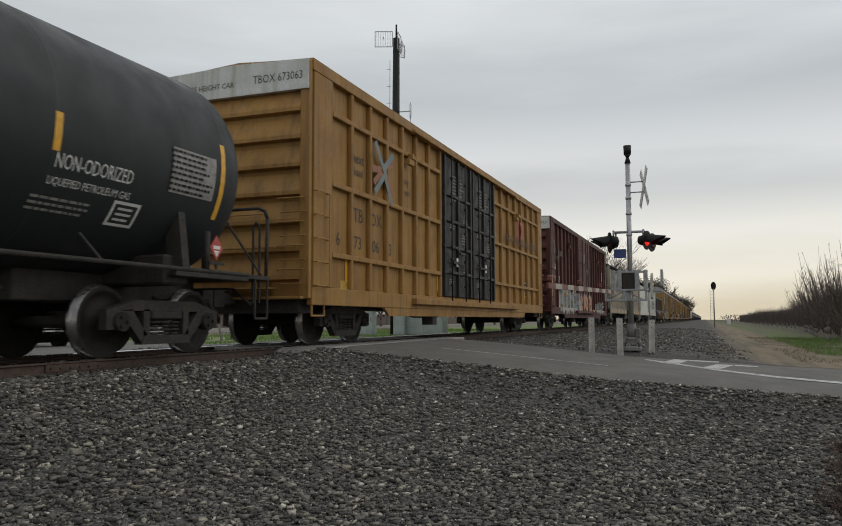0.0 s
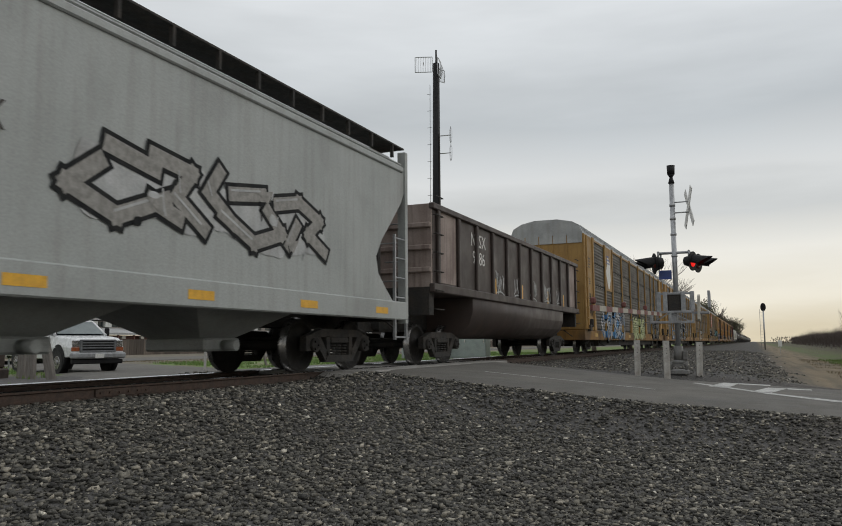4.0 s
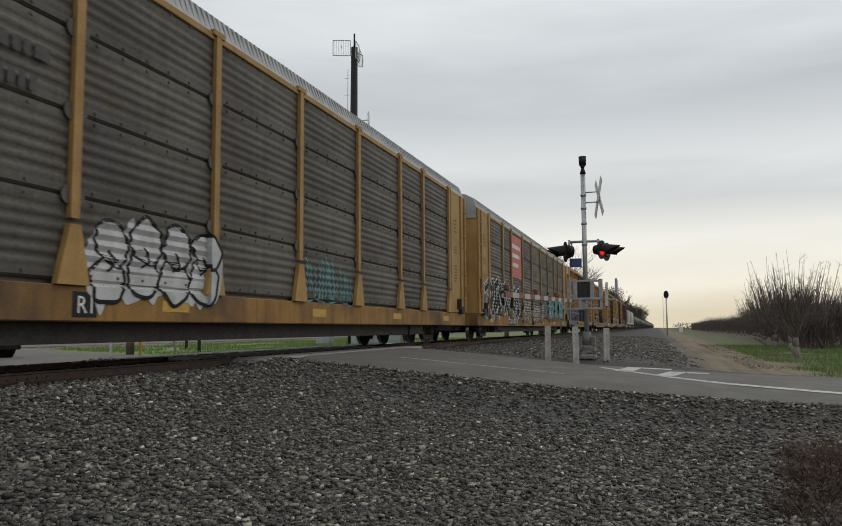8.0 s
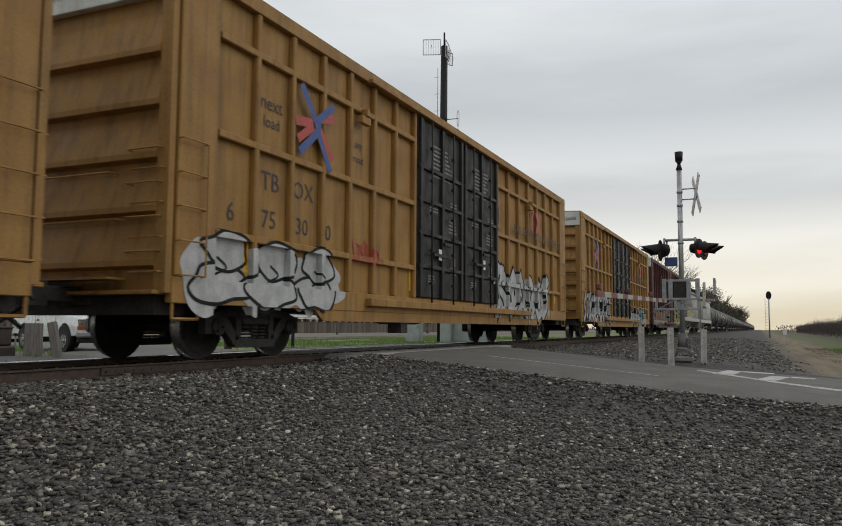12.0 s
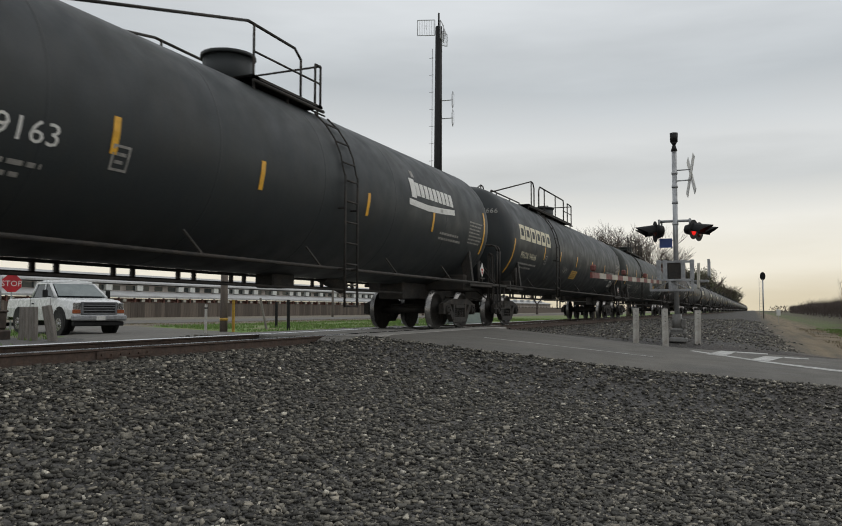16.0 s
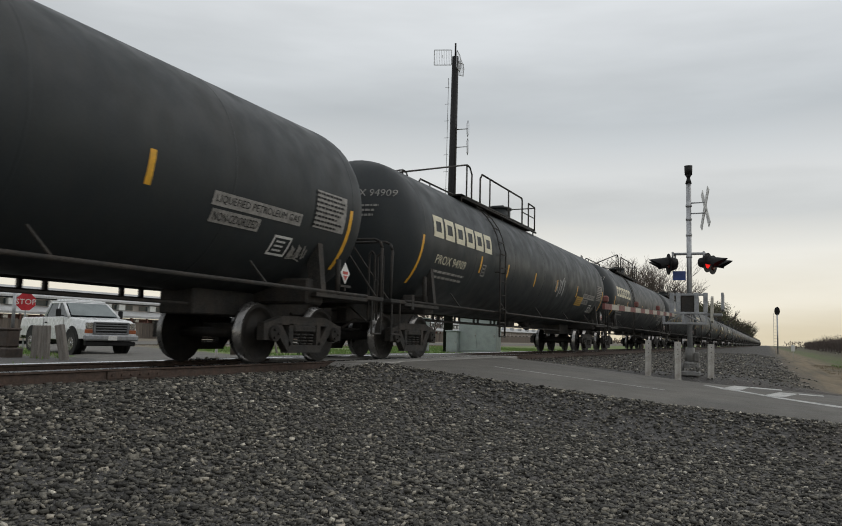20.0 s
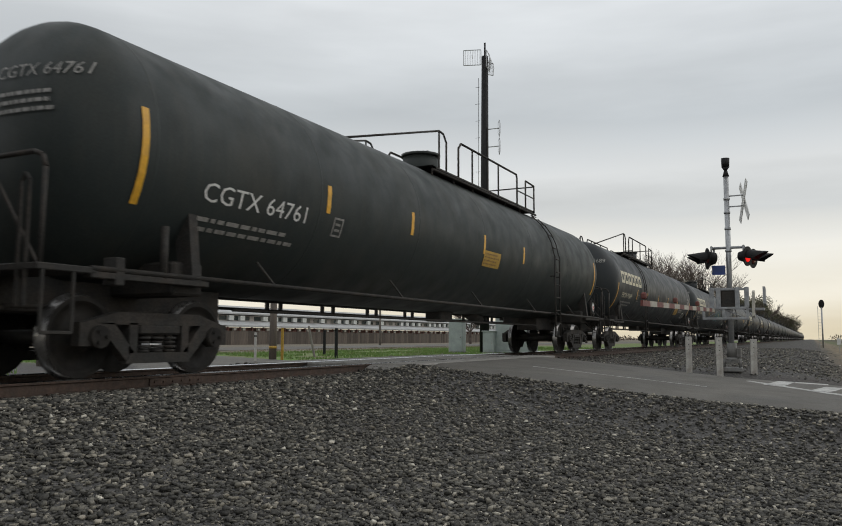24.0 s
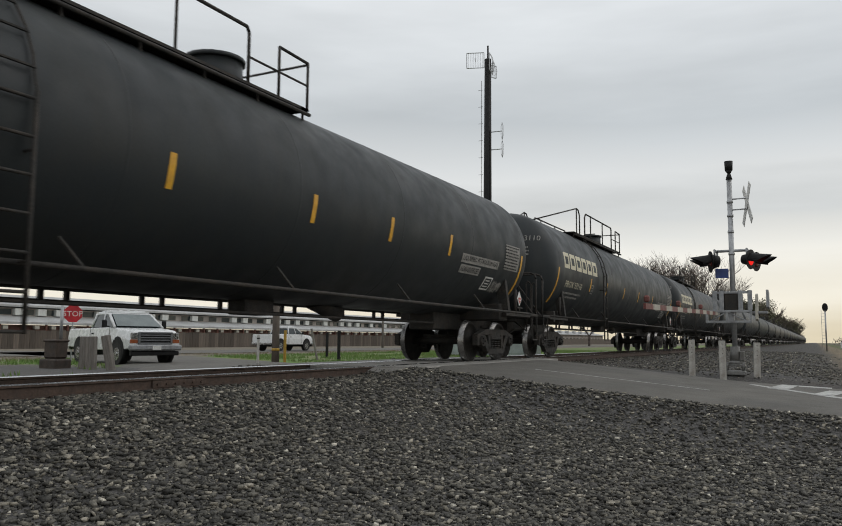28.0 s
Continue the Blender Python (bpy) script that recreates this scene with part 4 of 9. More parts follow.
def drape(bm, y, z, flat, ribs=(), rails=(), wave=None):
    """Lays a painted piece over a ribbed side. ribs: (y, half width, x); rails: (z, half height, x); wave: height -> depth of a pressing."""
    for v in bm.verts:
        v.co.y += y
        v.co.z += z
    cut(bm, "y", [c for p, q, _ in ribs for c in (p - q - 0.004, p - q, p + q, p + q + 0.004)])
    cut(bm, "z", [c for p, q, _ in rails for c in (p - q - 0.004, p - q, p + q, p + q + 0.004)])
    if wave:
        cut(bm, "z", wave[0])
    for v in bm.verts:
        x = flat + (wave[1](v.co.z) if wave else 0.0)
        for p, q, top in ribs:
            if abs(v.co.y - p) <= q + 0.0005:
                x = max(x, top)
        for p, q, top in rails:
            if abs(v.co.z - p) <= q + 0.0005:
                x = max(x, top)
        v.co.x += x
    return bm


def scrawl(w, h, seed, loops=6, thick=0.035):
    """A quick tag: running loops of uneven height, with a stroke under them."""
    r = random.Random(seed)
    bm = nb()
    step = w / loops
    y = -w / 2
    lev = 0.0
    while y < w / 2 - step * 0.4:
        run = r.randint(1, 3)
        pts = []
        for _ in range(run):
            a, k = h * r.uniform(0.25, 0.5), r.uniform(0.35, 0.8)
            tall = r.uniform(-0.12, 0.12) * h
            turn = r.choice((-1, 1))
            for i in range(9):
                q = 2 * math.pi * i / 9
                pts.append((y + step * i / 9 + step * k * 0.5 * math.sin(q) + 0.12 * a * math.cos(q), tall + turn * a * math.cos(q)))
            y += step * r.uniform(0.75, 1.05)
        ribbon(bm, smooth_path(pts, 3), thick * r.uniform(0.85, 1.1), 0, lev)
        lev += 0.0005
    if loops > 3:
        ribbon(bm, smooth_path([(-0.45 * w, -0.5 * h), (0.0, -0.42 * h), (0.4 * w, -0.55 * h)], 4), thick * 0.8, 0, lev)
    for f in bm.faces:
        f.normal_update()
        if f.normal.x < 0:
            f.normal_flip()
    return bm


# ---- box cars ----
def box_car(u0, u1, number, colour="yellow", graff=(), doors="black_door", seed=0, label="", words=True, shift=0.0, rib=0.50, bays=(), door=(0.4, 1.9)):
    L, H, W, Z0 = u1 - u0, 5.19, 1.58, 0.86
    half = L / 2
    mt = M[colour]
    car = thing("box_car", label, "boxcar", group="cars of the train")
    TRAIN.append((car, (u0 + u1) / 2))

    key = f"box_{colour}_{L:.2f}_{rib:.2f}"
    ribs = []
    door_half = 2.65
    dc = -0.35 if colour == "yellow" else 0.0  # the doorway sits a little off the middle

    def shell():
        bm = nb()
        B(bm, -W + 0.10, W - 0.10, -half, half, Z0, H - 0.06)
        return bm
    part("body", shared(key + "_shell", shell, mt), None, car)

    def roof():
        bm = nb()
        prism(bm, [(-W, H - 0.10), (W, H - 0.10), (W, H - 0.04), (0, H + 0.03), (-W, H - 0.04)], -half, half, "y")
        k = 16
        for i in range(k + 1):
            y = -half + 0.05 + (L - 0.1) * i / k
            prism(bm, [(-W + 0.05, H - 0.05), (W - 0.05, H - 0.05), (0, H + 0.06)], y - 0.03, y + 0.03, "y")
        return bm
    part("roof", shared(key + "_roof", roof, mt), None, car)

    def sill(z0, z1, x):
        return lambda: B(nb(), x - 0.11, x, -half, half, z0, z1, 0.008)
    for s, nm in ((1, "n"), (-1, "f")):
        part("side_sill", shared(key + "_sill" + nm, sill(Z0 - 0.12, Z0 + 0.20, W if s > 0 else -W + 0.11), mt), None, car)
        part("top_chord", shared(key + "_chord" + nm, sill(H - 0.26, H - 0.08, W + 0.01 if s > 0 else -W + 0.10), mt), None, car)
    post = shared(key + "_post", lambda: B(nb(), W - 0.11, W, -0.05, 0.05, Z0 + 0.20, H - 0.26, 0.02), mt)
    wide = shared(key + "_cornerpost", lambda: B(nb(), W - 0.11, W + 0.005, -0.36, 0.36, Z0 + 0.20, H - 0.26, 0.012), mt)
    n = 7 if colour == "yellow" else 8
    y_in = door_half + 0.06
    for s in (-1, 1):
        y_in = door_half + 0.06 + s * dc
        ys = [y_in + (half - 0.74 - y_in) * i / n for i in range(n + 1)]
        for y in ys[:-1]:
            if not bays:
                part("side_post", post, None, car, at=pose(0, s * y, 0))
                ribs.append((s * y, 0.055, W))
            part("side_post", post, None, car, at=pose(0, s * y, 0, 0, 0, 180))
        ribs.append((s * (half - 0.40), 0.36, W + 0.005))
        part("corner_post", wide, None, car, at=pose(0, s * (half - 0.40), 0))
        part("corner_post", wide, None, car, at=pose(0, s * (half - 0.40), 0, 0, 0, 180))
        if colour == "yellow":
            # rails that run level between the posts, proud of the sheet
            rl = shared(f"{key}_rail{s}", lambda: B(nb(), W - 0.105, W - 0.004, -(half - 0.8 - y_in) / 2, (half - 0.8 - y_in) / 2, -0.05, 0.05, 0.012), mt)
            for z in (1.68, 3.01, 4.34):
                part("side_rail", rl, None, car, at=pose(0, s * (y_in + half - 0.8) / 2, z))
    for y in bays:
        part("side_post", post, None, car, at=pose(0, y - half, 0))
        ribs.append((y - half, 0.055, W))
    # a deeper sill between the trucks
    part("side_sill", shared(key + "_belly", lambda: prism(nb(), [(-half + 3.2, Z0 - 0.10), (-half + 3.5, 0.56), (half - 3.5, 0.56), (half - 3.2, Z0 - 0.10)], W - 0.075, W - 0.012, "x"), mt), None, car)
    # end walls with pressed ribs
    def end_wall(s):
        def f():
            bm = nb()
            z = Z0 + 0.30
            while z < H - 1.0:
                prism(bm, [(s * half, z), (s * (half + 0.12), z + 0.03), (s * (half + 0.12), z + 0.10), (s * half, z + rib * 0.84)], -W + 0.2, W - 0.2, "x")
                z += rib
            B(bm, -W + 0.02, -W + 0.2, s * half, s * (half + 0.10), Z0, H - 0.1)
            B(bm, W - 0.2, W - 0.02, s * half, s * (half + 0.10), Z0, H - 0.1)
            return bm
        return f

    def white_top(s):
        return lambda: prism(nb(), [(-W + 0.03, H - 0.62), (W - 0.03, H - 0.62), (W - 0.03, H - 0.09), (0, H - 0.03), (-W + 0.03, H - 0.09)], s * (half + 0.005), s * (half + 0.13), "y")

    def end_steps(s):
        def f():
            bm = nb()
            yy = s * (half + 0.16)
            for i in range(4):
                pipe(bm, [(W - 0.12, s * half, Z0 + 0.5 + i * 0.42), (W - 0.12, yy, Z0 + 0.5 + i * 0.42), (W - 0.62, yy, Z0 + 0.5 + i * 0.42), (W - 0.62, s * half, Z0 + 0.5 + i * 0.42)], 0.014, 5)
            pipe(bm, [(W - 0.9, s * half, Z0 + 1.5), (W - 0.9, yy, Z0 + 1.5), (-W + 0.4, yy, Z0 + 1.5), (-W + 0.4, s * half, Z0 + 1.5)], 0.014, 5)
            B(bm, -W + 0.1, W - 0.1, s * half, s * (half + 0.22), Z0 - 0.02, Z0 + 0.03, 0.008)
            return bm
        return f
    for s in (-1, 1):
        part("end_ribs", shared(f"{key}_ends{s}", end_wall(s), mt), None, car, "ribbed pressed-steel end wall")
        part("end_panel", shared(f"{key}_endtop{s}", white_top(s), M["white_panel"]), None, car, "white painted panel at the top of the end wall")
        part("end_ladder", shared(f"{key}_endlad{s}", end_steps(s), mt), None, car)
    if words:
        on_end(car, "lettering", text_bm(number, 0.15, 1.02), -half - 0.131, 0.92, H - 0.36, "dark")
        if colour == "yellow":
            on_end(car, "lettering", text_bm("EXCESS HEIGHT CAR", 0.10, 1.25), -half - 0.131, -0.62, H - 0.40, "dark")
    # doors
    dm = M[doors]
    if colour == "yellow":
        def leaf():
            bm = nb()
            B(bm, W - 0.11, W - 0.02, -1.27, 1.27, Z0 + 0.24, H - 0.30, 0.01)
            for z in (1.75, 2.45, 3.15, 3.85):
                B(bm, W - 0.03, W + 0.045, -1.27, 1.27, z - 0.04, z + 0.04, 0.008)
            for y in (-1.18, 1.18, 0.0):
                B(bm, W - 0.03, W + 0.05, y - 0.06, y + 0.06, Z0 + 0.24, H - 0.32, 0.008)
            return bm

        def rods():
            bm = nb()
            for y in (-0.70, 0.55):
                T(bm, (W + 0.07, y, Z0 + 0.1), (W + 0.07, y, H - 0.3), 0.022, 8)
                for z in (1.4, 2.1, 2.9, 3.6, 4.3):
                    B(bm, W + 0.03, W + 0.10, y - 0.05, y + 0.05, z - 0.03, z + 0.03)
            B(bm, W + 0.05, W + 0.09, -0.6, 0.1, 2.0, 2.06)
            B(bm, W + 0.05, W + 0.09, 0.0, 0.45, 2.28, 2.34)
            return bm
        lm, rm = shared("door_leaf" + doors, leaf, dm), shared("door_rods" + doors, rods, dm)
        for q, y in enumerate((-1.31 + dc, 1.31 + dc)):
            d = part("door", lm, None, car, "black plug door with rods", at=pose(0, y, 0))
            part("locking_gear", rm, None, d)
            dd = part("door", lm, None, car, "black plug door with rods", at=pose(0, y, 0, 0, 0, 180))
            if words:
                for rows, w, h, dy, z in ((8, 1.1, 0.75, 0.1, 4.1), (3, 0.55, 0.2, -0.35, 3.05), (4, 0.55, 0.32, 0.72, 2.75), (3, 0.45, 0.18, -0.5, 1.5), (4, 0.5, 0.28, 0.8, 3.2), (3, 0.4, 0.2, 0.75, 1.75)):
                    on_flat(d, "stencil", bars_bm(rows, w, h, seed + q), W - 0.015, dy, z, "pale")
                on_flat(d, "card", rect_bm(0.17, 0.24), W + 0.052, -0.2 + 0.3 * q, 2.05, "white")
                on_flat(d, "card", rect_bm(0.13, 0.20), W + 0.052, 0.62, 1.95, "pale")
        part("door_track", shared(key + "_track", lambda: B(B(nb(), W - 0.02, W + 0.12, -5.2, 5.2, Z0 - 0.02, Z0 + 0.12, 0.01), W - 0.02, W + 0.10, -5.2, 5.2, H - 0.28, H - 0.20, 0.01), mt), None, car)
    else:
        def leaf2():
            bm = nb()
            dh = door[1]
            B(bm, W - 0.11, W + 0.05, -dh, dh, Z0 + 0.20, H - 0.28, 0.012)
            for y in (-dh + 0.1, -0.6, 0.6, dh - 0.1):
                B(bm, W + 0.05, W + 0.085, y - 0.05, y + 0.05, Z0 + 0.22, H - 0.3, 0.008)
            for z in (1.5, 2.2, 2.9, 3.6, 4.3):
                B(bm, W + 0.05, W + 0.08, -dh + 0.05, dh - 0.05, z - 0.035, z + 0.035, 0.008)
            return bm

        def rods2():
            bm = nb()
            for y in (-1.1, 1.0):
                T(bm, (W + 0.11, y, Z0 + 0.1), (W + 0.11, y, H - 0.3), 0.024, 8)
            B(bm, W + 0.08, W + 0.14, -0.5, 0.5, 2.0, 2.07)
            return bm
        d = part("door", shared(f"plain_leaf{colour}{door[1]}", leaf2, mt), None, car, "sliding plug door in the car's colour", at=pose(0, door[0], 0))
        ribs.append((door[0], door[1], W + 0.086))
        part("locking_gear", shared("plain_rods" + colour, rods2, mt), None, d)
        for rows, w, h, dy, z in ((5, 0.7, 0.5, -0.2, 3.9), (4, 0.6, 0.32, 0.8, 3.2), (5, 0.5, 0.4, -0.8, 2.4), (4, 0.45, 0.3, 0.5, 2.2)):
            on_flat(d, "stencil", bars_bm(rows, w, h, seed), W + 0.086, dy, z, "pale")
        part("door_track", shared(key + "_track", lambda: B(nb(), W - 0.02, W + 0.14, -3.4, 3.0, Z0 - 0.05, Z0 + 0.10, 0.01), mt), None, car)
    # ladders and grab irons at the corners
    def grabs(s):
        def f():
            bm = nb()
            y0, y1 = s * (half - 0.50), s * (half - 0.04)
            for i in range(5):
                z = Z0 + 0.22 + i * 0.42
                pipe(bm, [(W, y0, z), (W + 0.08, y0, z), (W + 0.08, y1, z), (W, y1, z)], 0.012, 5)
            T(bm, (W + 0.08, y0, Z0 + 0.22), (W + 0.08, y0, Z0 + 1.9), 0.013, 5)
            pipe(bm, [(W - 0.03, y0, Z0 - 0.1), (W - 0.03, y0, 0.55), (W - 0.03, y1, 0.55), (W - 0.03, y1, Z0 - 0.1)], 0.02, 5)
            for i in range(4):
                z = Z0 + 0.25 + i * 0.42
                pipe(bm, [(W - 0.55, s * (half + 0.1), z), (W - 0.55, s * (half + 0.17), z), (W - 0.08, s * (half + 0.17), z), (W - 0.08, s * (half + 0.1), z)], 0.012, 5)
            pipe(bm, [(-1.0, s * (half + 0.1), 1.75), (-1.0, s * (half + 0.25), 1.75), (0.9, s * (half + 0.25), 1.75), (0.9, s * (half + 0.1), 1.75)], 0.014, 5)
            B(bm, -0.9, 0.9, s * (half + 0.05), s * (half + 0.35), 1.02, 1.05)
            return bm
        return f
    for s in (-1, 1):
        part("grab_iron", shared(f"{key}_grabs{s}", grabs(s), mt), None, car)

    def under():
        bm = nb()
        B(bm, -0.35, 0.35, -half - 0.1, half + 0.1, 0.72, Z0 + 0.02)
        for y in np.linspace(-half + 1, half - 1, 9):
            B(bm, -W + 0.1, W - 0.1, y - 0.06, y + 0.06, 0.86, Z0 + 0.02)
        T(bm, (0.75, -3.0, 0.72), (0.75, -1.2, 0.72), 0.19, 12)
        T(bm, (0.8, 1.0, 0.75), (0.8, 1.5, 0.75), 0.15, 10)
        T(bm, (0.7, -half + 2, 0.72), (0.7, half - 2, 0.72), 0.03, 6)
        B(bm, -W + 0.2, W - 0.25, -half - 0.02, -half + 0.5, 0.6, Z0)
        B(bm, -W + 0.2, W - 0.25, half - 0.5, half + 0.02, 0.6, Z0)
        B(bm, W - 0.35, W - 0.06, -3.6, -3.3, 0.35, Z0)
        return bm
    part("underframe", shared(key + "_under", under, M["steel"]), None, car)
    add_trucks(car, (-half + 2.35, half - 2.35))
    add_couplers(car, half)
    # hatches on the side near each end
    for s in (-1, 1):
        part("bracket", shared("box_bracket_" + colour, lambda: B(B(nb(), W - 0.01, W + 0.09, -0.16, 0.16, -0.07, 0.07, 0.01), W, W + 0.13, -0.05, 0.05, 0.07, 0.2, 0.01), mt), None, car, at=pose(0, s * 5.4, 4.15))
    if colour == "yellow" and words:
        yl = -half
        mark, num = number.split(" ")
        on_flat(car, "lettering", text_bm("next", 0.17), W - 0.095, yl + 2.08, 3.72, "dark")
        on_flat(car, "lettering", text_bm("load", 0.17), W - 0.095, yl + 2.08, 3.46, "dark")
        on_flat(car, "lettering", text_bm("any", 0.14), W - 0.095, yl + 4.74, 3.68, "dark")
        on_flat(car, "lettering", text_bm("road", 0.14), W - 0.095, yl + 4.74, 3.46, "dark")
        emblem(car, W - 0.0005, yl + 3.2, 3.67, worn=seed == 2)
        for i, c in enumerate(("TB", "OX")):
            on_flat(car, "lettering", text_bm(c, 0.27), W - 0.095, yl + 2.08 + i * 0.89, 2.58, "dark")
        for c, y in ((num[0], 1.18), (num[1:3], 2.06), (num[3:5], 2.95), (num[5:], 3.74)):
            if seed == 14:
                on_flat(car, "number_plate", rect_bm(0.62, 0.36), W - 0.097, yl + y, 2.02, "white", "white patch behind the car number")
            on_flat(car, "lettering", text_bm(c, 0.26), W - 0.095, yl + y, 2.02, "dark")
        on_flat(car, "lettering", text_bm("RAILCAR POOLING EXPERTS", 0.26, 5.4), W + 0.001, half - 3.6, 3.35, "dark")
        emblem(car, W + 0.0005, half - 4.0, 3.85, faded=True)
        on_flat(car, "label_plate", rect_bm(0.5, 0.22), W - 0.095, yl + 1.53, 1.12, "label_yellow")
        on_flat(car, "data_panel", rect_bm(0.75, 0.55), W - 0.095, half - 2.7, 1.62, "black", "black data panel with a white border")
        on_flat(car, "panel_border", frame_bm(0.75, 0.55, 0.03), W - 0.092, half - 2.7, 1.62, "white")
        on_flat(car, "stencil", bars_bm(4, 0.6, 0.4, seed), W - 0.089, half - 2.7, 1.62, "pale")
        on_flat(car, "label_plate", rect_bm(0.42, 0.26), W - 0.095, half - 1.35, 1.45, "label_yellow")
        for y in (-half + 1.53, -door_half - 0.5, half - 3.0):
            on_flat(car, "reflector", rect_bm(0.1, 0.42), W - 0.09, y, 1.42, "reflect")
    if colour == "brown" and words:
        yl = -half
        ltr, num = number.split(" ")
        if ltr:
            on_flat(car, "lettering", text_bm(ltr[:2], 0.32), W - 0.095, yl + 1.24, 2.94, "white")
            on_flat(car, "lettering", text_bm(ltr[2:], 0.32), W - 0.095, yl + 2.1, 2.92, "white")
            on_flat(car, "lettering", text_bm(num[:3], 0.32, 0.66), W - 0.095, yl + 1.24, 2.40, "white")
            on_flat(car, "lettering", text_bm(num[3:], 0.32, 0.66), W - 0.095, yl + 2.27, 2.38, "white")
            for i in range(2):
                on_flat(car, "brand_block", frame_bm(0.72, 0.62, 0.17), W - 0.095, half - 2.05 + i * 1.1, 3.3, "white")
            on_flat(car, "stencil", bars_bm(1, 0.8, 0.2, seed), W - 0.095, half - 0.95, 2.7, "white")
        for rows, w, h, y, z in ((4, 0.6, 0.35, yl + 1.25, 1.75), (5, 0.5, 0.5, yl + 1.25, 1.25)):
            on_flat(car, "stencil", bars_bm(rows, w, h, seed), W - 0.095, y, z, "pale")
        on_flat(car, "reflector", rect_bm(0.09, 1.2), W + 0.006, yl + 0.2, 1.9, "reflect")
        for y in (-6.5, -5.0, 3.6, 6.2):
            on_flat(car, "reflector", rect_bm(0.55, 0.13), W + 0.006, y, 1.0, "reflect")
    for k, (y0, y1, z0, z1, mats, style) in enumerate(graff):
        y, z = (y0 + y1) / 2 + shift, (z0 + z1) / 2
        gm = [M[q] for q in mats]
        bm = burner(y1 - y0, z1 - z0, seed * 7 + k + 3, style) if style else scrawl(y1 - y0, z1 - z0, seed * 7 + k + 3)
        near = [q for q in ribs if y0 + shift - 1 < q[0] + q[1] and q[0] - q[1] < y1 + shift + 1]
        drape(bm, y, z, W - 0.093 + 0.0006 * k, [(p, q, x + 0.004) for p, q, x in near], [(Z0 + 0.04, 0.16, W + 0.004)] + ([(1.68, 0.05, W)] if colour == "yellow" else []))
        part("graffiti", bm, gm, car)
    return car


def emblem(car, x, y, z, faded=False, worn=False):
    """A crossed ribbon emblem in red and blue."""
    a = nb()
    b = nb()
    if faded:
        ribbon(a, [(-0.75, 0.35), (-0.2, 0.28)], 0.18)
        ribbon(a, [(-0.45, 0.3), (-0.45, -0.55)], 0.2)
        ribbon(a, [(0.1, 0.35), (0.75, -0.5)], 0.2)
        ribbon(a, [(0.75, 0.35), (0.1, -0.5)], 0.2, 0, 0.001)
        for v in a.verts:
            v.co.y *= 0.75
            v.co.z *= 0.75
        on_flat(car, "emblem", a, x, y, z, "red", "faded red emblem")
        b.free()
        return
    K = 0.72
    fat(a, [(-0.75, -0.05), (-0.30, 0.02)], 0.22, 0, 0.0)
    fat(a, [(0.18, 0.24), (0.62, 0.36)], 0.22, 0, 0.0)
    fat(a, [(-0.70, -0.42), (-0.25, -0.10)], 0.20, 0, 0.0006)
    fat(a, [(0.10, -0.06), (0.60, -0.62)], 0.20, 0, 0.0006)
    fat(b, [(-0.60, 0.78), (-0.06, 0.10), (0.60, 0.62)], 0.20, 0, 0.003)
    fat(b, [(-0.62, -0.70), (0.02, -0.12), (0.06, 0.10)], 0.20, 0, 0.002)
    fat(b, [(0.06, -0.20), (0.52, -0.92)], 0.18, 0, 0.004)
    for bm in (a, b):
        for v in bm.verts:
            v.co.y *= K
            v.co.z *= K * 0.92
    on_flat(car, "emblem", a, x, y, z, "fade_red" if worn else "red", "red bands of the emblem")
    on_flat(car, "emblem", b, x, y, z, "fade_blue" if worn else "blue", "blue bands of the emblem")


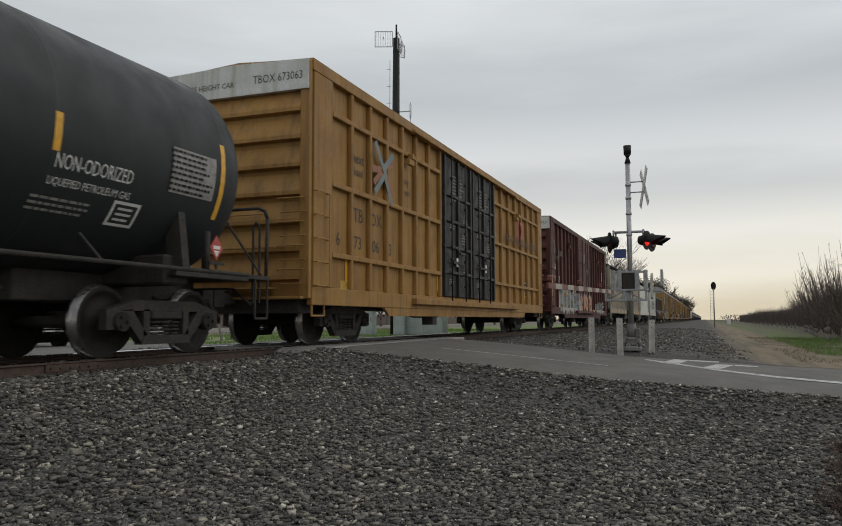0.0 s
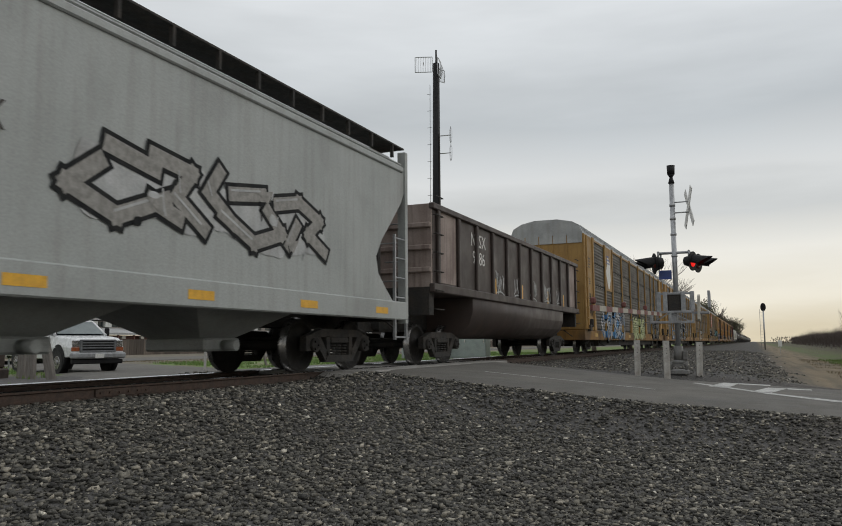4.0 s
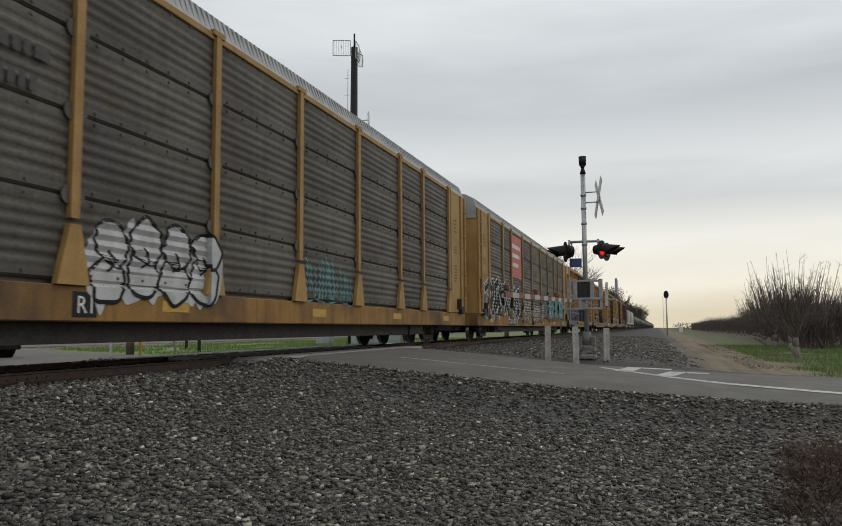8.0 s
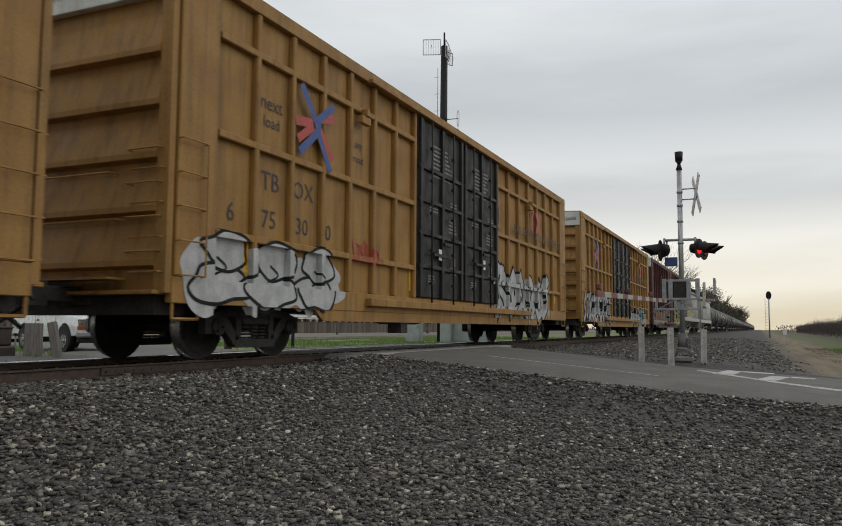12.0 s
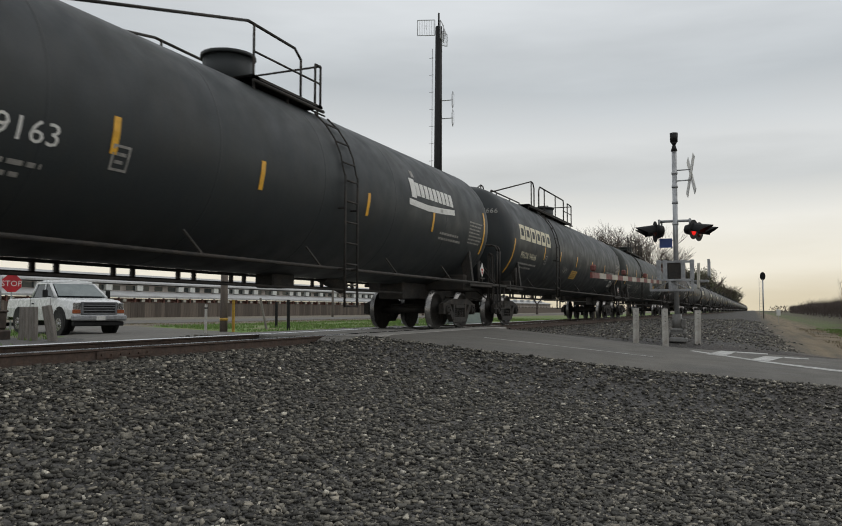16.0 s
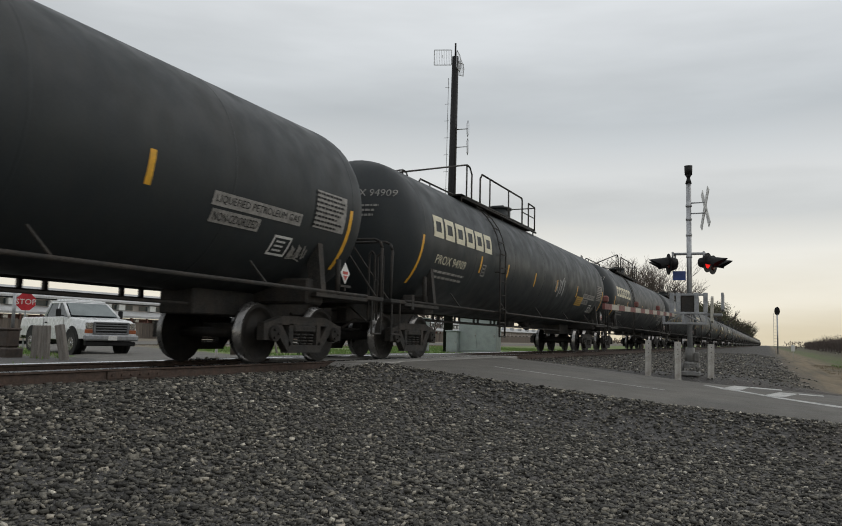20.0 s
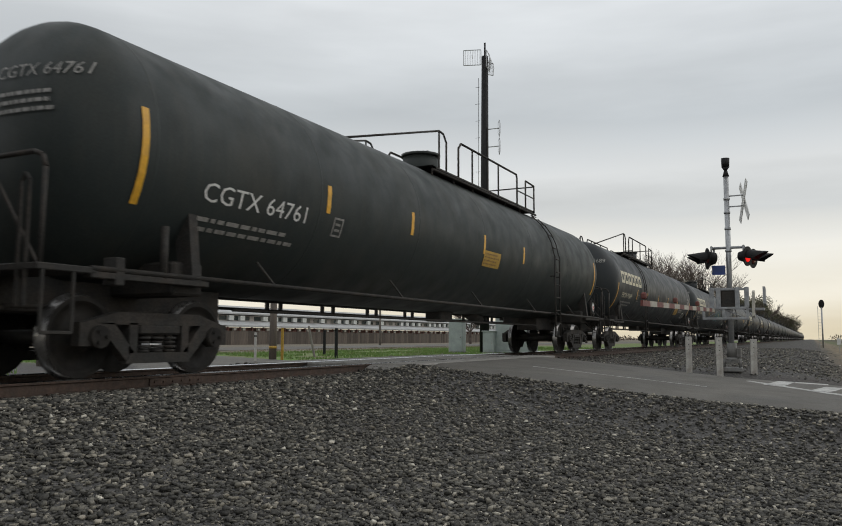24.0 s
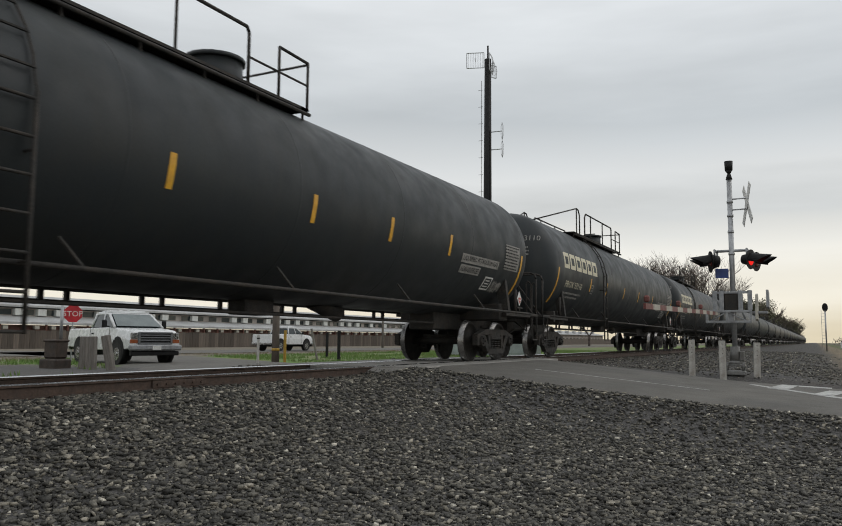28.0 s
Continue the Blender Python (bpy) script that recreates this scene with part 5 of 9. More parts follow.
# ---- covered car carriers ----
def rack_car(u0, u1, graff=(), seed=0, label="", marks=(), shift=0.0):
    L, H, W, Z0 = u1 - u0, 5.68, 1.56, 1.02
    half = L / 2
    car = thing("auto_rack", label, "autorack", group="cars of the train")
    TRAIN.append((car, (u0 + u1) / 2))
    Y, S = M["rack_yellow"], M["rack_panel"]
    key = f"rack_{L:.2f}"
    # flat car under the rack
    def deck():
        bm = nb()
        B(bm, -W, W, -half, half, 0.58, 1.00, 0.015)
        return bm
    part("deck_sill", shared(key + "_deck", deck, M["rack_sill"]), None, car, "yellow side sill of the flat car")

    def under():
        bm = nb()
        B(bm, -0.5, 0.5, -half, half, 0.40, 0.60)
        B(bm, -W + 0.25, W - 0.25, -half + 4.2, half - 4.2, 0.32, 0.60)
        for s in (-1, 1):
            prism(bm, [(s * (half - 4.4), 0.60), (s * (half - 4.4), 0.45), (s * (half - 5.6), 0.30), (s * (half - 5.6), 0.60)], -W + 0.2, W - 0.2, "x")
            pipe(bm, [(W - 0.1, s * (half - 1.0), 0.8), (W - 0.1, s * (half - 1.0), 0.45), (W - 0.1, s * (half - 0.6), 0.45), (W - 0.1, s * (half - 0.6), 0.8)], 0.02, 5)
        return bm
    part("underframe", shared(key + "_under", under, M["steel"]), None, car)
    # corrugated side screens
    end_w = 2.05
    stops = [2.1, 4.95, 7.0, 9.95, 12.9]
    stops = [q - half for q in stops] + [half - q for q in stops[::-1]]
    stops = [q for k, q in enumerate(stops) if k == 0 or q - stops[k - 1] > 0.5]
    top, bot = H - 0.68, Z0 + 0.03

    rows_n = 4
    row_h = (top - bot) / rows_n
    waves = 7

    def fold_depth(q):
        """How far back the pressed sheet lies, by the part of its height."""
        if q < 0.008 or q > 0.992:
            return -0.04
        if 0.14 < q < 0.86:
            return -0.012 + 0.016 * math.sin(2 * math.pi * 5 * (q - 0.14) / 0.72)
        return -0.006

    def press(z):
        return fold_depth(((z - bot) / row_h) % 1.0)
    levels = [bot + row_h * (i + j / (waves * 4)) for i in range(rows_n) for j in range(waves * 4)]

    def screen(span):
        def f():
            bm = nb()
            n = waves * 4
            rows = []
            for e in (-1, 1):
                rows.append([bm.verts.new((W - 0.02 + fold_depth(i / n), e * span / 2, row_h * i / n + (0.004 if i == 0 else -0.004 if i == n else 0.0))) for i in range(n + 1)])
            for i in range(n):
                bm.faces.new((rows[0][i], rows[1][i], rows[1][i + 1], rows[0][i + 1])).smooth = 1 < i < n - 2
            # bolt heads along the edges
            for y in np.arange(-span / 2 + 0.35, span / 2 - 0.2, 0.48):
                for z in (0.07, row_h - 0.07):
                    B(bm, W - 0.03, W - 0.004, y - 0.016, y + 0.016, z - 0.016, z + 0.016)
            return bm
        return shared(f"screen_{span:.2f}", f, S)

    def plain_screen(span):
        return shared(f"plain_screen_{span:.2f}", lambda: B(nb(), W - 0.05, W - 0.02, -span / 2, span / 2, bot, top), S)

    def post():
        bm = nb()
        prism(bm, [(-0.07, Z0 + 0.75), (0.07, Z0 + 0.75), (0.07, top + 0.05), (-0.07, top + 0.05)], W - 0.02, W + 0.05, "x")
        prism(bm, [(-0.26, Z0 - 0.02), (0.26, Z0 - 0.02), (0.085, Z0 + 0.68), (-0.085, Z0 + 0.68)], W - 0.02, W + 0.06, "x")
        B(bm, W - 0.03, W + 0.055, -0.16, 0.16, top + 0.02, top + 0.10)
        return bm
    pm = shared("rack_post", post, Y)

    def bolts():
        bm = nb()
        for k in range(1, rows_n):
            for s_ in (-1, 1):
                T(bm, (W - 0.01, s_ * 0.075, bot + row_h * k), (W + 0.012, s_ * 0.075, bot + row_h * k), 0.11, 12)
        return bm
    hm = shared("rack_clips", bolts, M["rack_panel"])
    for y0, y1 in zip(stops, stops[1:]):
        sm = screen(y1 - y0)
        for i in range(rows_n):
            part("screen_panel", sm, None, car, at=pose(0, (y0 + y1) / 2, bot + row_h * i))
        part("screen_panel", plain_screen(y1 - y0), None, car, at=pose(0, (y0 + y1) / 2, 0, 0, 0, 180))
    for y in stops:
        p = part("rack_post", pm, None, car, at=pose(0, y, 0))
        part("clip_row", hm, None, p)
        part("rack_post", pm, None, car, at=pose(0, y, 0, 0, 0, 180))

    def inner():
        bm = nb()
        B(bm, -W + 0.10, W - 0.10, -half + 0.35, half - 0.35, Z0 - 0.02, top)
        return bm
    part("rack_core", shared(key + "_core", inner, S), None, car)

    def roof():
        bm = nb()
        prof = [(-W, top), (W, top), (W, top + 0.06), (W - 0.12, top + 0.38), (W - 0.5, top + 0.58), (0.5, top + 0.70), (-0.5, top + 0.70), (-W + 0.5, top + 0.58), (-W + 0.12, top + 0.38), (-W, top + 0.06)]
        prism(bm, prof, -half + 0.05, half - 0.05, "y")
        k = 190
        for i in range(k):
            y = -half + 0.3 + (L - 0.6) * i / (k - 1)
            prism(bm, [(W - 0.005, top + 0.07), (W - 0.10, top + 0.40), (W - 0.48, top + 0.61), (0.5, top + 0.725), (0.5, top + 0.69), (W - 0.5, top + 0.56), (W - 0.14, top + 0.36)], y - 0.028, y + 0.028, "y")
        return bm
    part("roof", shared(key + "_roof", roof, M["rack_roof"]), None, car, "pale galvanized corrugated roof")

    def eave():
        return B(nb(), W - 0.06, W + 0.015, -half + 0.1, half - 0.1, top - 0.05, top + 0.06, 0.01)
    part("eave", shared(key + "_eave", eave, M["rack_yellow"]), None, car)
    # end doors with ladders
    def leaf(s):
        return lambda: B(nb(), -W, W, s * (half - 0.30), s * (half - 0.02), Z0 - 0.02, top + 0.05, 0.04)

    def wing(s):
        return lambda: B(nb(), W - 0.05, W + 0.01, s * (half - 0.05), s * (half - end_w), Z0, top)
    stile = shared("rack_stile", lambda: B(nb(), W - 0.02, W + 0.07, -0.06, 0.06, Z0, top + 0.04, 0.02), Y)
    fold = shared("rack_fold", lambda: B(nb(), -0.03, 0.03, -0.03, 0.03, Z0, top, 0.008), Y)

    def rungs(s):
        def f():
            bm = nb()
            for i in range(9):
                z = Z0 + 0.05 + i * 0.43
                pipe(bm, [(W + 0.04, s * (half - 0.58), z), (W + 0.10, s * (half - 0.56), z), (W + 0.10, s * (half - 0.06), z), (W + 0.04, s * (half - 0.04), z)], 0.014, 5)
            return bm
        return f
    for s, nm in ((-1, "a"), (1, "b")):
        e = part("end_door", shared(key + "_end" + nm, leaf(s), Y), None, car, "yellow folding end door")
        part("end_wing", shared(key + "_wing" + nm, wing(s), Y), None, car)
        part("end_wing", shared(key + "_wing" + nm, wing(s), Y), None, car, at=Matrix.Diagonal((-1, 1, 1, 1)))
        for d in (end_w - 0.12, 0.60, 0.08):
            part("stile", stile, None, car, at=pose(0, s * (half - d), 0))
        for x in (-0.9, -0.3, 0.3, 0.9):
            part("fold", fold, None, e, at=pose(x, s * (half - 0.01), 0))
        part("ladder", shared(key + "_lad" + nm, rungs(s), Y), None, e)
        part("end_cap", shared(key + "_cap" + nm, (lambda s: lambda: prism(nb(), [(-W + 0.02, top - 0.35), (W - 0.02, top - 0.35), (W - 0.02, top + 0.06), (W - 0.14, top + 0.36), (W - 0.5, top + 0.56), (-W + 0.5, top + 0.56), (-W + 0.14, top + 0.36), (-W + 0.02, top + 0.06)], s * (half - 0.04), s * (half + 0.02), "y"))(s), M["rack_roof"]), None, car, "grey painted end of the roof")
        part("brake_box", shared("rack_brake" + nm, (lambda s: lambda: B(T(nb(), (-0.42, s * 0.06, 3.32), (-0.42, s * 0.10, 3.32), 0.09, 12), -0.5, 0.45, 0, s * 0.07, 3.20, 3.44, 0.02))(s), M["black"]), None, car, "black slotted plate on the end door", at=pose(0.6, s * half, 0))
        part("hinge_box", shared("rack_hinge" + nm, (lambda s: lambda: B(B(nb(), W, W + 0.14, s * -0.9, s * -0.55, Z0 - 0.05, Z0 + 0.2, 0.02), W, W + 0.16, s * -1.1, s * -1.0, Z0 + 0.1, Z0 + 0.45, 0.02))(s), M["steel"]), None, car, at=pose(0, s * half, 0))
    for s in (-1, 1):
        on_flat(car, "stencil", bars_bm(4, 0.42, 0.5, seed), W + 0.01, s * (half - 1.25), 3.9, "dark")
        on_flat(car, "stencil", bars_bm(3, 0.4, 0.3, seed + 1), W + 0.01, s * (half - 1.25), 3.1, "dark")
        on_flat(car, "stencil", bars_bm(6, 0.42, 0.6, seed + 2), W + 0.01, s * (half - 1.25), 2.3, "dark")
    for y in np.linspace(-half + 2.5, half - 2.5, 6):
        on_flat(car, "reflector", rect_bm(0.62, 0.15), W + 0.001, y, 0.80, "label_yellow")
    for k, (kind, y, z, w, h, mat) in enumerate(marks):
        y += shift
        if kind == "panel":
            bm = nb()
            B(bm, -0.012, 0.012, -w / 2, w / 2, -h / 2, h / 2)
            on_flat(car, "logo_panel", bm, W, y, z, mat, "painted panel with a plain emblem")
        elif kind == "shape":
            bm = nb()
            blob(bm, 0, 0, w, h, random.Random(k), 0, 0)
            for f in bm.faces:
                f.normal_update()
                if f.normal.x < 0:
                    f.normal_flip()
            on_flat(car, "emblem", bm, W + 0.014, y, z, mat)
        elif kind == "text":
            on_flat(car, "number_board", rect_bm(0.155 * len(mat[1]) + 0.1, h + 0.1), W + 0.001, y, z, "black", "black board behind the car number")
            on_flat(car, "lettering", text_bm(mat[1], h), W + 0.004, y, z, mat[0])
        else:
            on_flat(car, "emblem", bars_bm(int(kind), w, h, k), W + 0.016, y, z, mat)
    for k, (y0, y1, z0, z1, mats, style) in enumerate(graff):
        y, z = (y0 + y1) / 2 + shift, (z0 + z1) / 2
        bm = burner(y1 - y0, z1 - z0, seed * 7 + k + 3, style) if style else scrawl(y1 - y0, z1 - z0, seed * 7 + k + 3)
        ends = [(q * (half - 1.05), 1.0, W + 0.016) for q in (-1, 1)]
        near = [(q, 0.16, W + 0.066) for q in stops if y0 + shift - 1 < q < y1 + shift + 1] + [e for e in ends if y0 + shift < e[0] + 1 and e[0] - 1 < y1 + shift]
        drape(bm, y, z, W - 0.02, near, [(0.80, 0.20, W + 0.005)], (levels, press))
        for v in bm.verts:
            v.co.x += 0.004 + 0.0006 * k
        part("graffiti", bm, [M[q] for q in mats], car)
    add_trucks(car, (-half + 2.9, half - 2.9))
    add_couplers(car, half)
    return car


# ---- covered hoppers ----
def hopper_car(u0, u1, colour="hopper", number="", graff=(), seed=0, label="", curved=False, patch=()):
    L, H, W = u1 - u0, 4.66 if curved else 4.42, 1.58
    half = L / 2
    mt = M[colour]
    key = f"hop_{colour}_{L:.2f}_{curved}"
    car = thing("covered_hopper", label, "hopper car", group="cars of the train")
    TRAIN.append((car, (u0 + u1) / 2))
    z1 = H - 0.40
    zb = 1.6 if curved else 1.28
    in_end = 1.55

    def body():
        """Side outline with sloped ends, the section rounded when the car is a curved one."""
        bm = nb()
        sec = [(-W + 0.5, H - 0.12), (-W + 0.16, z1), (-W + 0.02, 3.6), (-W, 2.6), (-W, 1.6), (W, 1.6), (W, 2.6), (W - 0.02, 3.6), (W - 0.16, z1), (W - 0.5, H - 0.12)]
        if not curved:
            sec = [(-W + 0.35, H - 0.12), (-W, z1), (-W, 2.6), (-W, 1.6), (W, 1.6), (W, 2.6), (W, z1), (W - 0.35, H - 0.12)]
        rows = []
        for s in (-1, 1):
            ring_ = []
            for x, z in sec:
                k = (z - 1.6) / (H - 1.7)
                y = half - 0.12 - in_end * (1 - min(max(k, 0), 1)) ** 1.0 if not curved else half - 0.12 - in_end * (1 - min(max(k, 0), 1) ** 0.8)
                ring_.append(bm.verts.new((x, s * y, z)))
            rows.append(ring_)
        n = len(sec)
        for i in range(n):
            f = bm.faces.new((rows[0][i], rows[0][(i + 1) % n], rows[1][(i + 1) % n], rows[1][i]))
            f.smooth = curved
        bm.faces.new(rows[0])
        bm.faces.new(rows[1][::-1])
        bmesh.ops.recalc_face_normals(bm, faces=bm.faces)
        return bm
    def core():
        """Straight-sided car: the sloped sheets at the ends, between the side sheets."""
        bm = nb()
        pr = [(-half + 0.12, z1 + 0.05), (-half + 0.12, 3.50), (-half + 2.3, zb), (half - 2.3, zb), (half - 0.12, 3.50), (half - 0.12, z1 + 0.05)]
        prism(bm, pr, -W + 0.05, W - 0.05, "x")
        prism(bm, [(-W, z1), (W, z1), (W - 0.35, H - 0.1), (-W + 0.35, H - 0.1)], -half + 0.12, half - 0.12, "y")
        return bm

    def side_sheet():
        cut_ = [(0.08, z1), (0.08, 3.57), (0.25, 3.30), (0.70, 2.85), (1.12, 2.45), (1.36, 2.10), (1.28, 1.80), (0.95, 1.52), (0.62, zb)]
        return prism(nb(), [(-half + u, z) for u, z in cut_] + [(half - u, z) for u, z in cut_[::-1]], W - 0.05, W, "x")
    if curved:
        part("body", shared(key + "_body", body, mt), None, car)
    else:
        part("body", shared(key + "_core", core, mt), None, car)
        sheet = shared(key + "_sheet", side_sheet, mt)
        part("side_sheet", sheet, None, car)
        part("side_sheet", sheet, None, car, at=pose(0, 0, 0, 0, 0, 180))

    def edge():
        bm = nb()
        for s in (-1, 1):
            B(bm, s * (W - 0.14 if curved else W - 0.02), s * (W + 0.04), -half + 0.2, half - 0.2, z1 - 0.10, z1 + 0.02, 0.02)
            B(bm, s * (W - 0.04), s * (W + 0.02), -half + 0.25, half - 0.25, z1 + 0.03, z1 + 0.08, 0.02)
        return bm
    part("roof_edge", shared(key + "_edge", edge, mt), None, car)

    def sill():
        bm = nb()
        for s in (-1, 1):
            B(bm, s * (W - 0.12), s * (W + 0.04), -half, half, zb - 0.34, zb + 0.02, 0.02)
            for e in (-1, 1):
                B(bm, s * (W - 0.14), s * (W + 0.03), e * (half - 0.12), e * half, zb - 0.4, z1 + 0.35 if not curved else zb - 0.1)
        return bm
    part("side_sill", shared(key + "_sill", sill, mt), None, car)

    def bins():
        bm = nb()
        n = 3 if L > 14 else 2
        w = (L - 5.6) / n
        for i in range(n):
            c = -half + 2.8 + w * (i + 0.5)
            v0 = [(-W + 0.08, c - w / 2, zb), (W - 0.08, c - w / 2, zb), (W - 0.08, c + w / 2, zb), (-W + 0.08, c + w / 2, zb)]
            v1 = [(-0.45, c - 0.35, 0.55), (0.45, c - 0.35, 0.55), (0.45, c + 0.35, 0.55), (-0.45, c + 0.35, 0.55)]
            a, b = [bm.verts.new(p) for p in v0], [bm.verts.new(p) for p in v1]
            for k in range(4):
                bm.faces.new((a[k], b[k], b[(k + 1) % 4], a[(k + 1) % 4]))
            bm.faces.new(b)
            B(bm, -0.55, 0.6, c - 0.42, c + 0.42, 0.38, 0.58, 0.03)
            T(bm, (0.6, c, 0.47), (0.85, c, 0.47), 0.08, 8)
        bmesh.ops.recalc_face_normals(bm, faces=bm.faces)
        return bm
    part("outlet_bins", shared(key + "_bins", bins, M["steel_brown"] if colour == "hopper_rust" else mt), None, car, "sloped discharge bins under the body")

    def deck_end(e):
        def f():
            bm = nb()
            B(bm, -0.3, 0.3, e * (half - 3.0), e * (half + 0.1), 0.78, zb - 0.1)
            B(bm, -W, W, e * (half - 0.10), e * half, zb - 0.36, zb - 0.06, 0.02)
            B(bm, -W, W, e * (half - 1.6), e * (half - 0.1), zb - 0.16, zb - 0.08)
            prism(bm, [(e * (half - 1.9), zb - 0.1), (e * (half - 0.25), zb - 0.1), (e * (half - 0.35), 3.5), (e * (half - 0.6), 3.5)], -0.06, 0.06, "x")
            for x in (-1.0, 1.0):
                B(bm, x - 0.07, x + 0.07, e * (half - 0.30), e * (half - 0.16), zb - 0.1, 3.5)
                T(bm, (x, e * (half - 1.5), zb - 0.1), (x, e * (half - 0.5), 3.3), 0.06, 6)
            T(bm, (0.25, e * (half - 0.7), zb + 0.25), (0.95, e * (half - 0.7), zb + 0.25), 0.22, 12)
            return bm
        return f
    for e in (-1, 1):
        part("end_frame", shared(f"{key}_endf{e}", deck_end(e), M["steel_brown"] if colour in ("hopper_white", "hopper_rust") else M["steel"]), None, car, "steel posts and platform under the sloped end")

    def ladders(e):
        def f():
            bm = nb()
            for y in (e * (half - 0.06), e * (half - 0.58)):
                B(bm, W - 0.02, W + 0.03, y - 0.025, y + 0.025, 0.55, 2.62)
            for i in range(6):
                z = 0.60 + i * 0.39
                T(bm, (W + 0.005, e * (half - 0.06), z), (W + 0.005, e * (half - 0.58), z), 0.016, 5)
            for i in range(4):
                z = 1.75 + i * 0.39
                T(bm, (W - 0.04, e * (half + 0.02), z), (W - (0.5 if i % 2 else 2.9), e * (half + 0.02), z), 0.014, 5)
            return bm
        return f
    for e in (-1, 1):
        part("ladder", shared(f"{key}_lad{e}", ladders(e), M["galv"]), None, car)

    def walk_():
        bm = nb()
        for s in (-1, 1):
            B(bm, s * (W - 0.10), s * (W - 0.62), -half + 0.3, half - 0.3, H + 0.06, H + 0.09)
            for y in np.linspace(-half + 0.4, half - 0.4, 14):
                B(bm, s * (W - 0.16), s * (W - 0.10), y - 0.025, y + 0.025, H - 0.2, H + 0.06)
        for e in (-1, 1):
            B(bm, -W + 0.1, W - 0.1, e * (half - 0.3), e * (half + 0.12), H + 0.06, H + 0.09)
        B(bm, -0.45, 0.45, -half + 0.6, half - 0.6, H - 0.12, H + 0.08, 0.03)
        return bm
    part("roof_walk", shared(key + "_walk", walk_, M["steel"]), None, car, "dark running board along the roof")
    add_trucks(car, (-half + 1.85, half - 1.85))
    add_couplers(car, half)
    if number and not curved:
        a, b = number.split(" ")
        on_end(car, "lettering", text_bm(a, 0.15), -half + 0.03, 0.9, H - 0.62, "dark")
        on_flat(car, "lettering", text_bm(a, 0.30), W, -half + 2.9, 2.65, "dark", lift=0.012)
        on_flat(car, "lettering", text_bm(b, 0.30), W, -half + 2.9, 2.15, "dark", lift=0.012)
        on_flat(car, "stencil", bars_bm(4, 0.8, 0.3, seed), W, -half + 2.9, 1.7, "pale", lift=0.012)
    for k, (y, z, w, h, q) in enumerate(patch):
        bm = rect_bm(w, h)
        on_flat(car, "paint_patch", bm, W, y, z, q, lift=0.006 + 0.003 * k)
    for y in np.linspace(-half + 1.2, half - 1.2, 5):
        on_flat(car, "reflector", rect_bm(0.5, 0.12), W + 0.04, y, zb - 0.18, "reflect")
    for k, (y0, y1, z0, z1_, mats, style) in enumerate(graff):
        y, z = (y0 + y1) / 2, (z0 + z1_) / 2
        bm = burner(y1 - y0, z1_ - z0, seed * 7 + k + 3, style) if style else scrawl(y1 - y0, z1_ - z0, seed * 7 + k + 3)
        on_flat(car, "graffiti", bm, W, y, z, [M[q] for q in mats] if style else mats[0], lift=0.010 if style else 0.03)
    return car


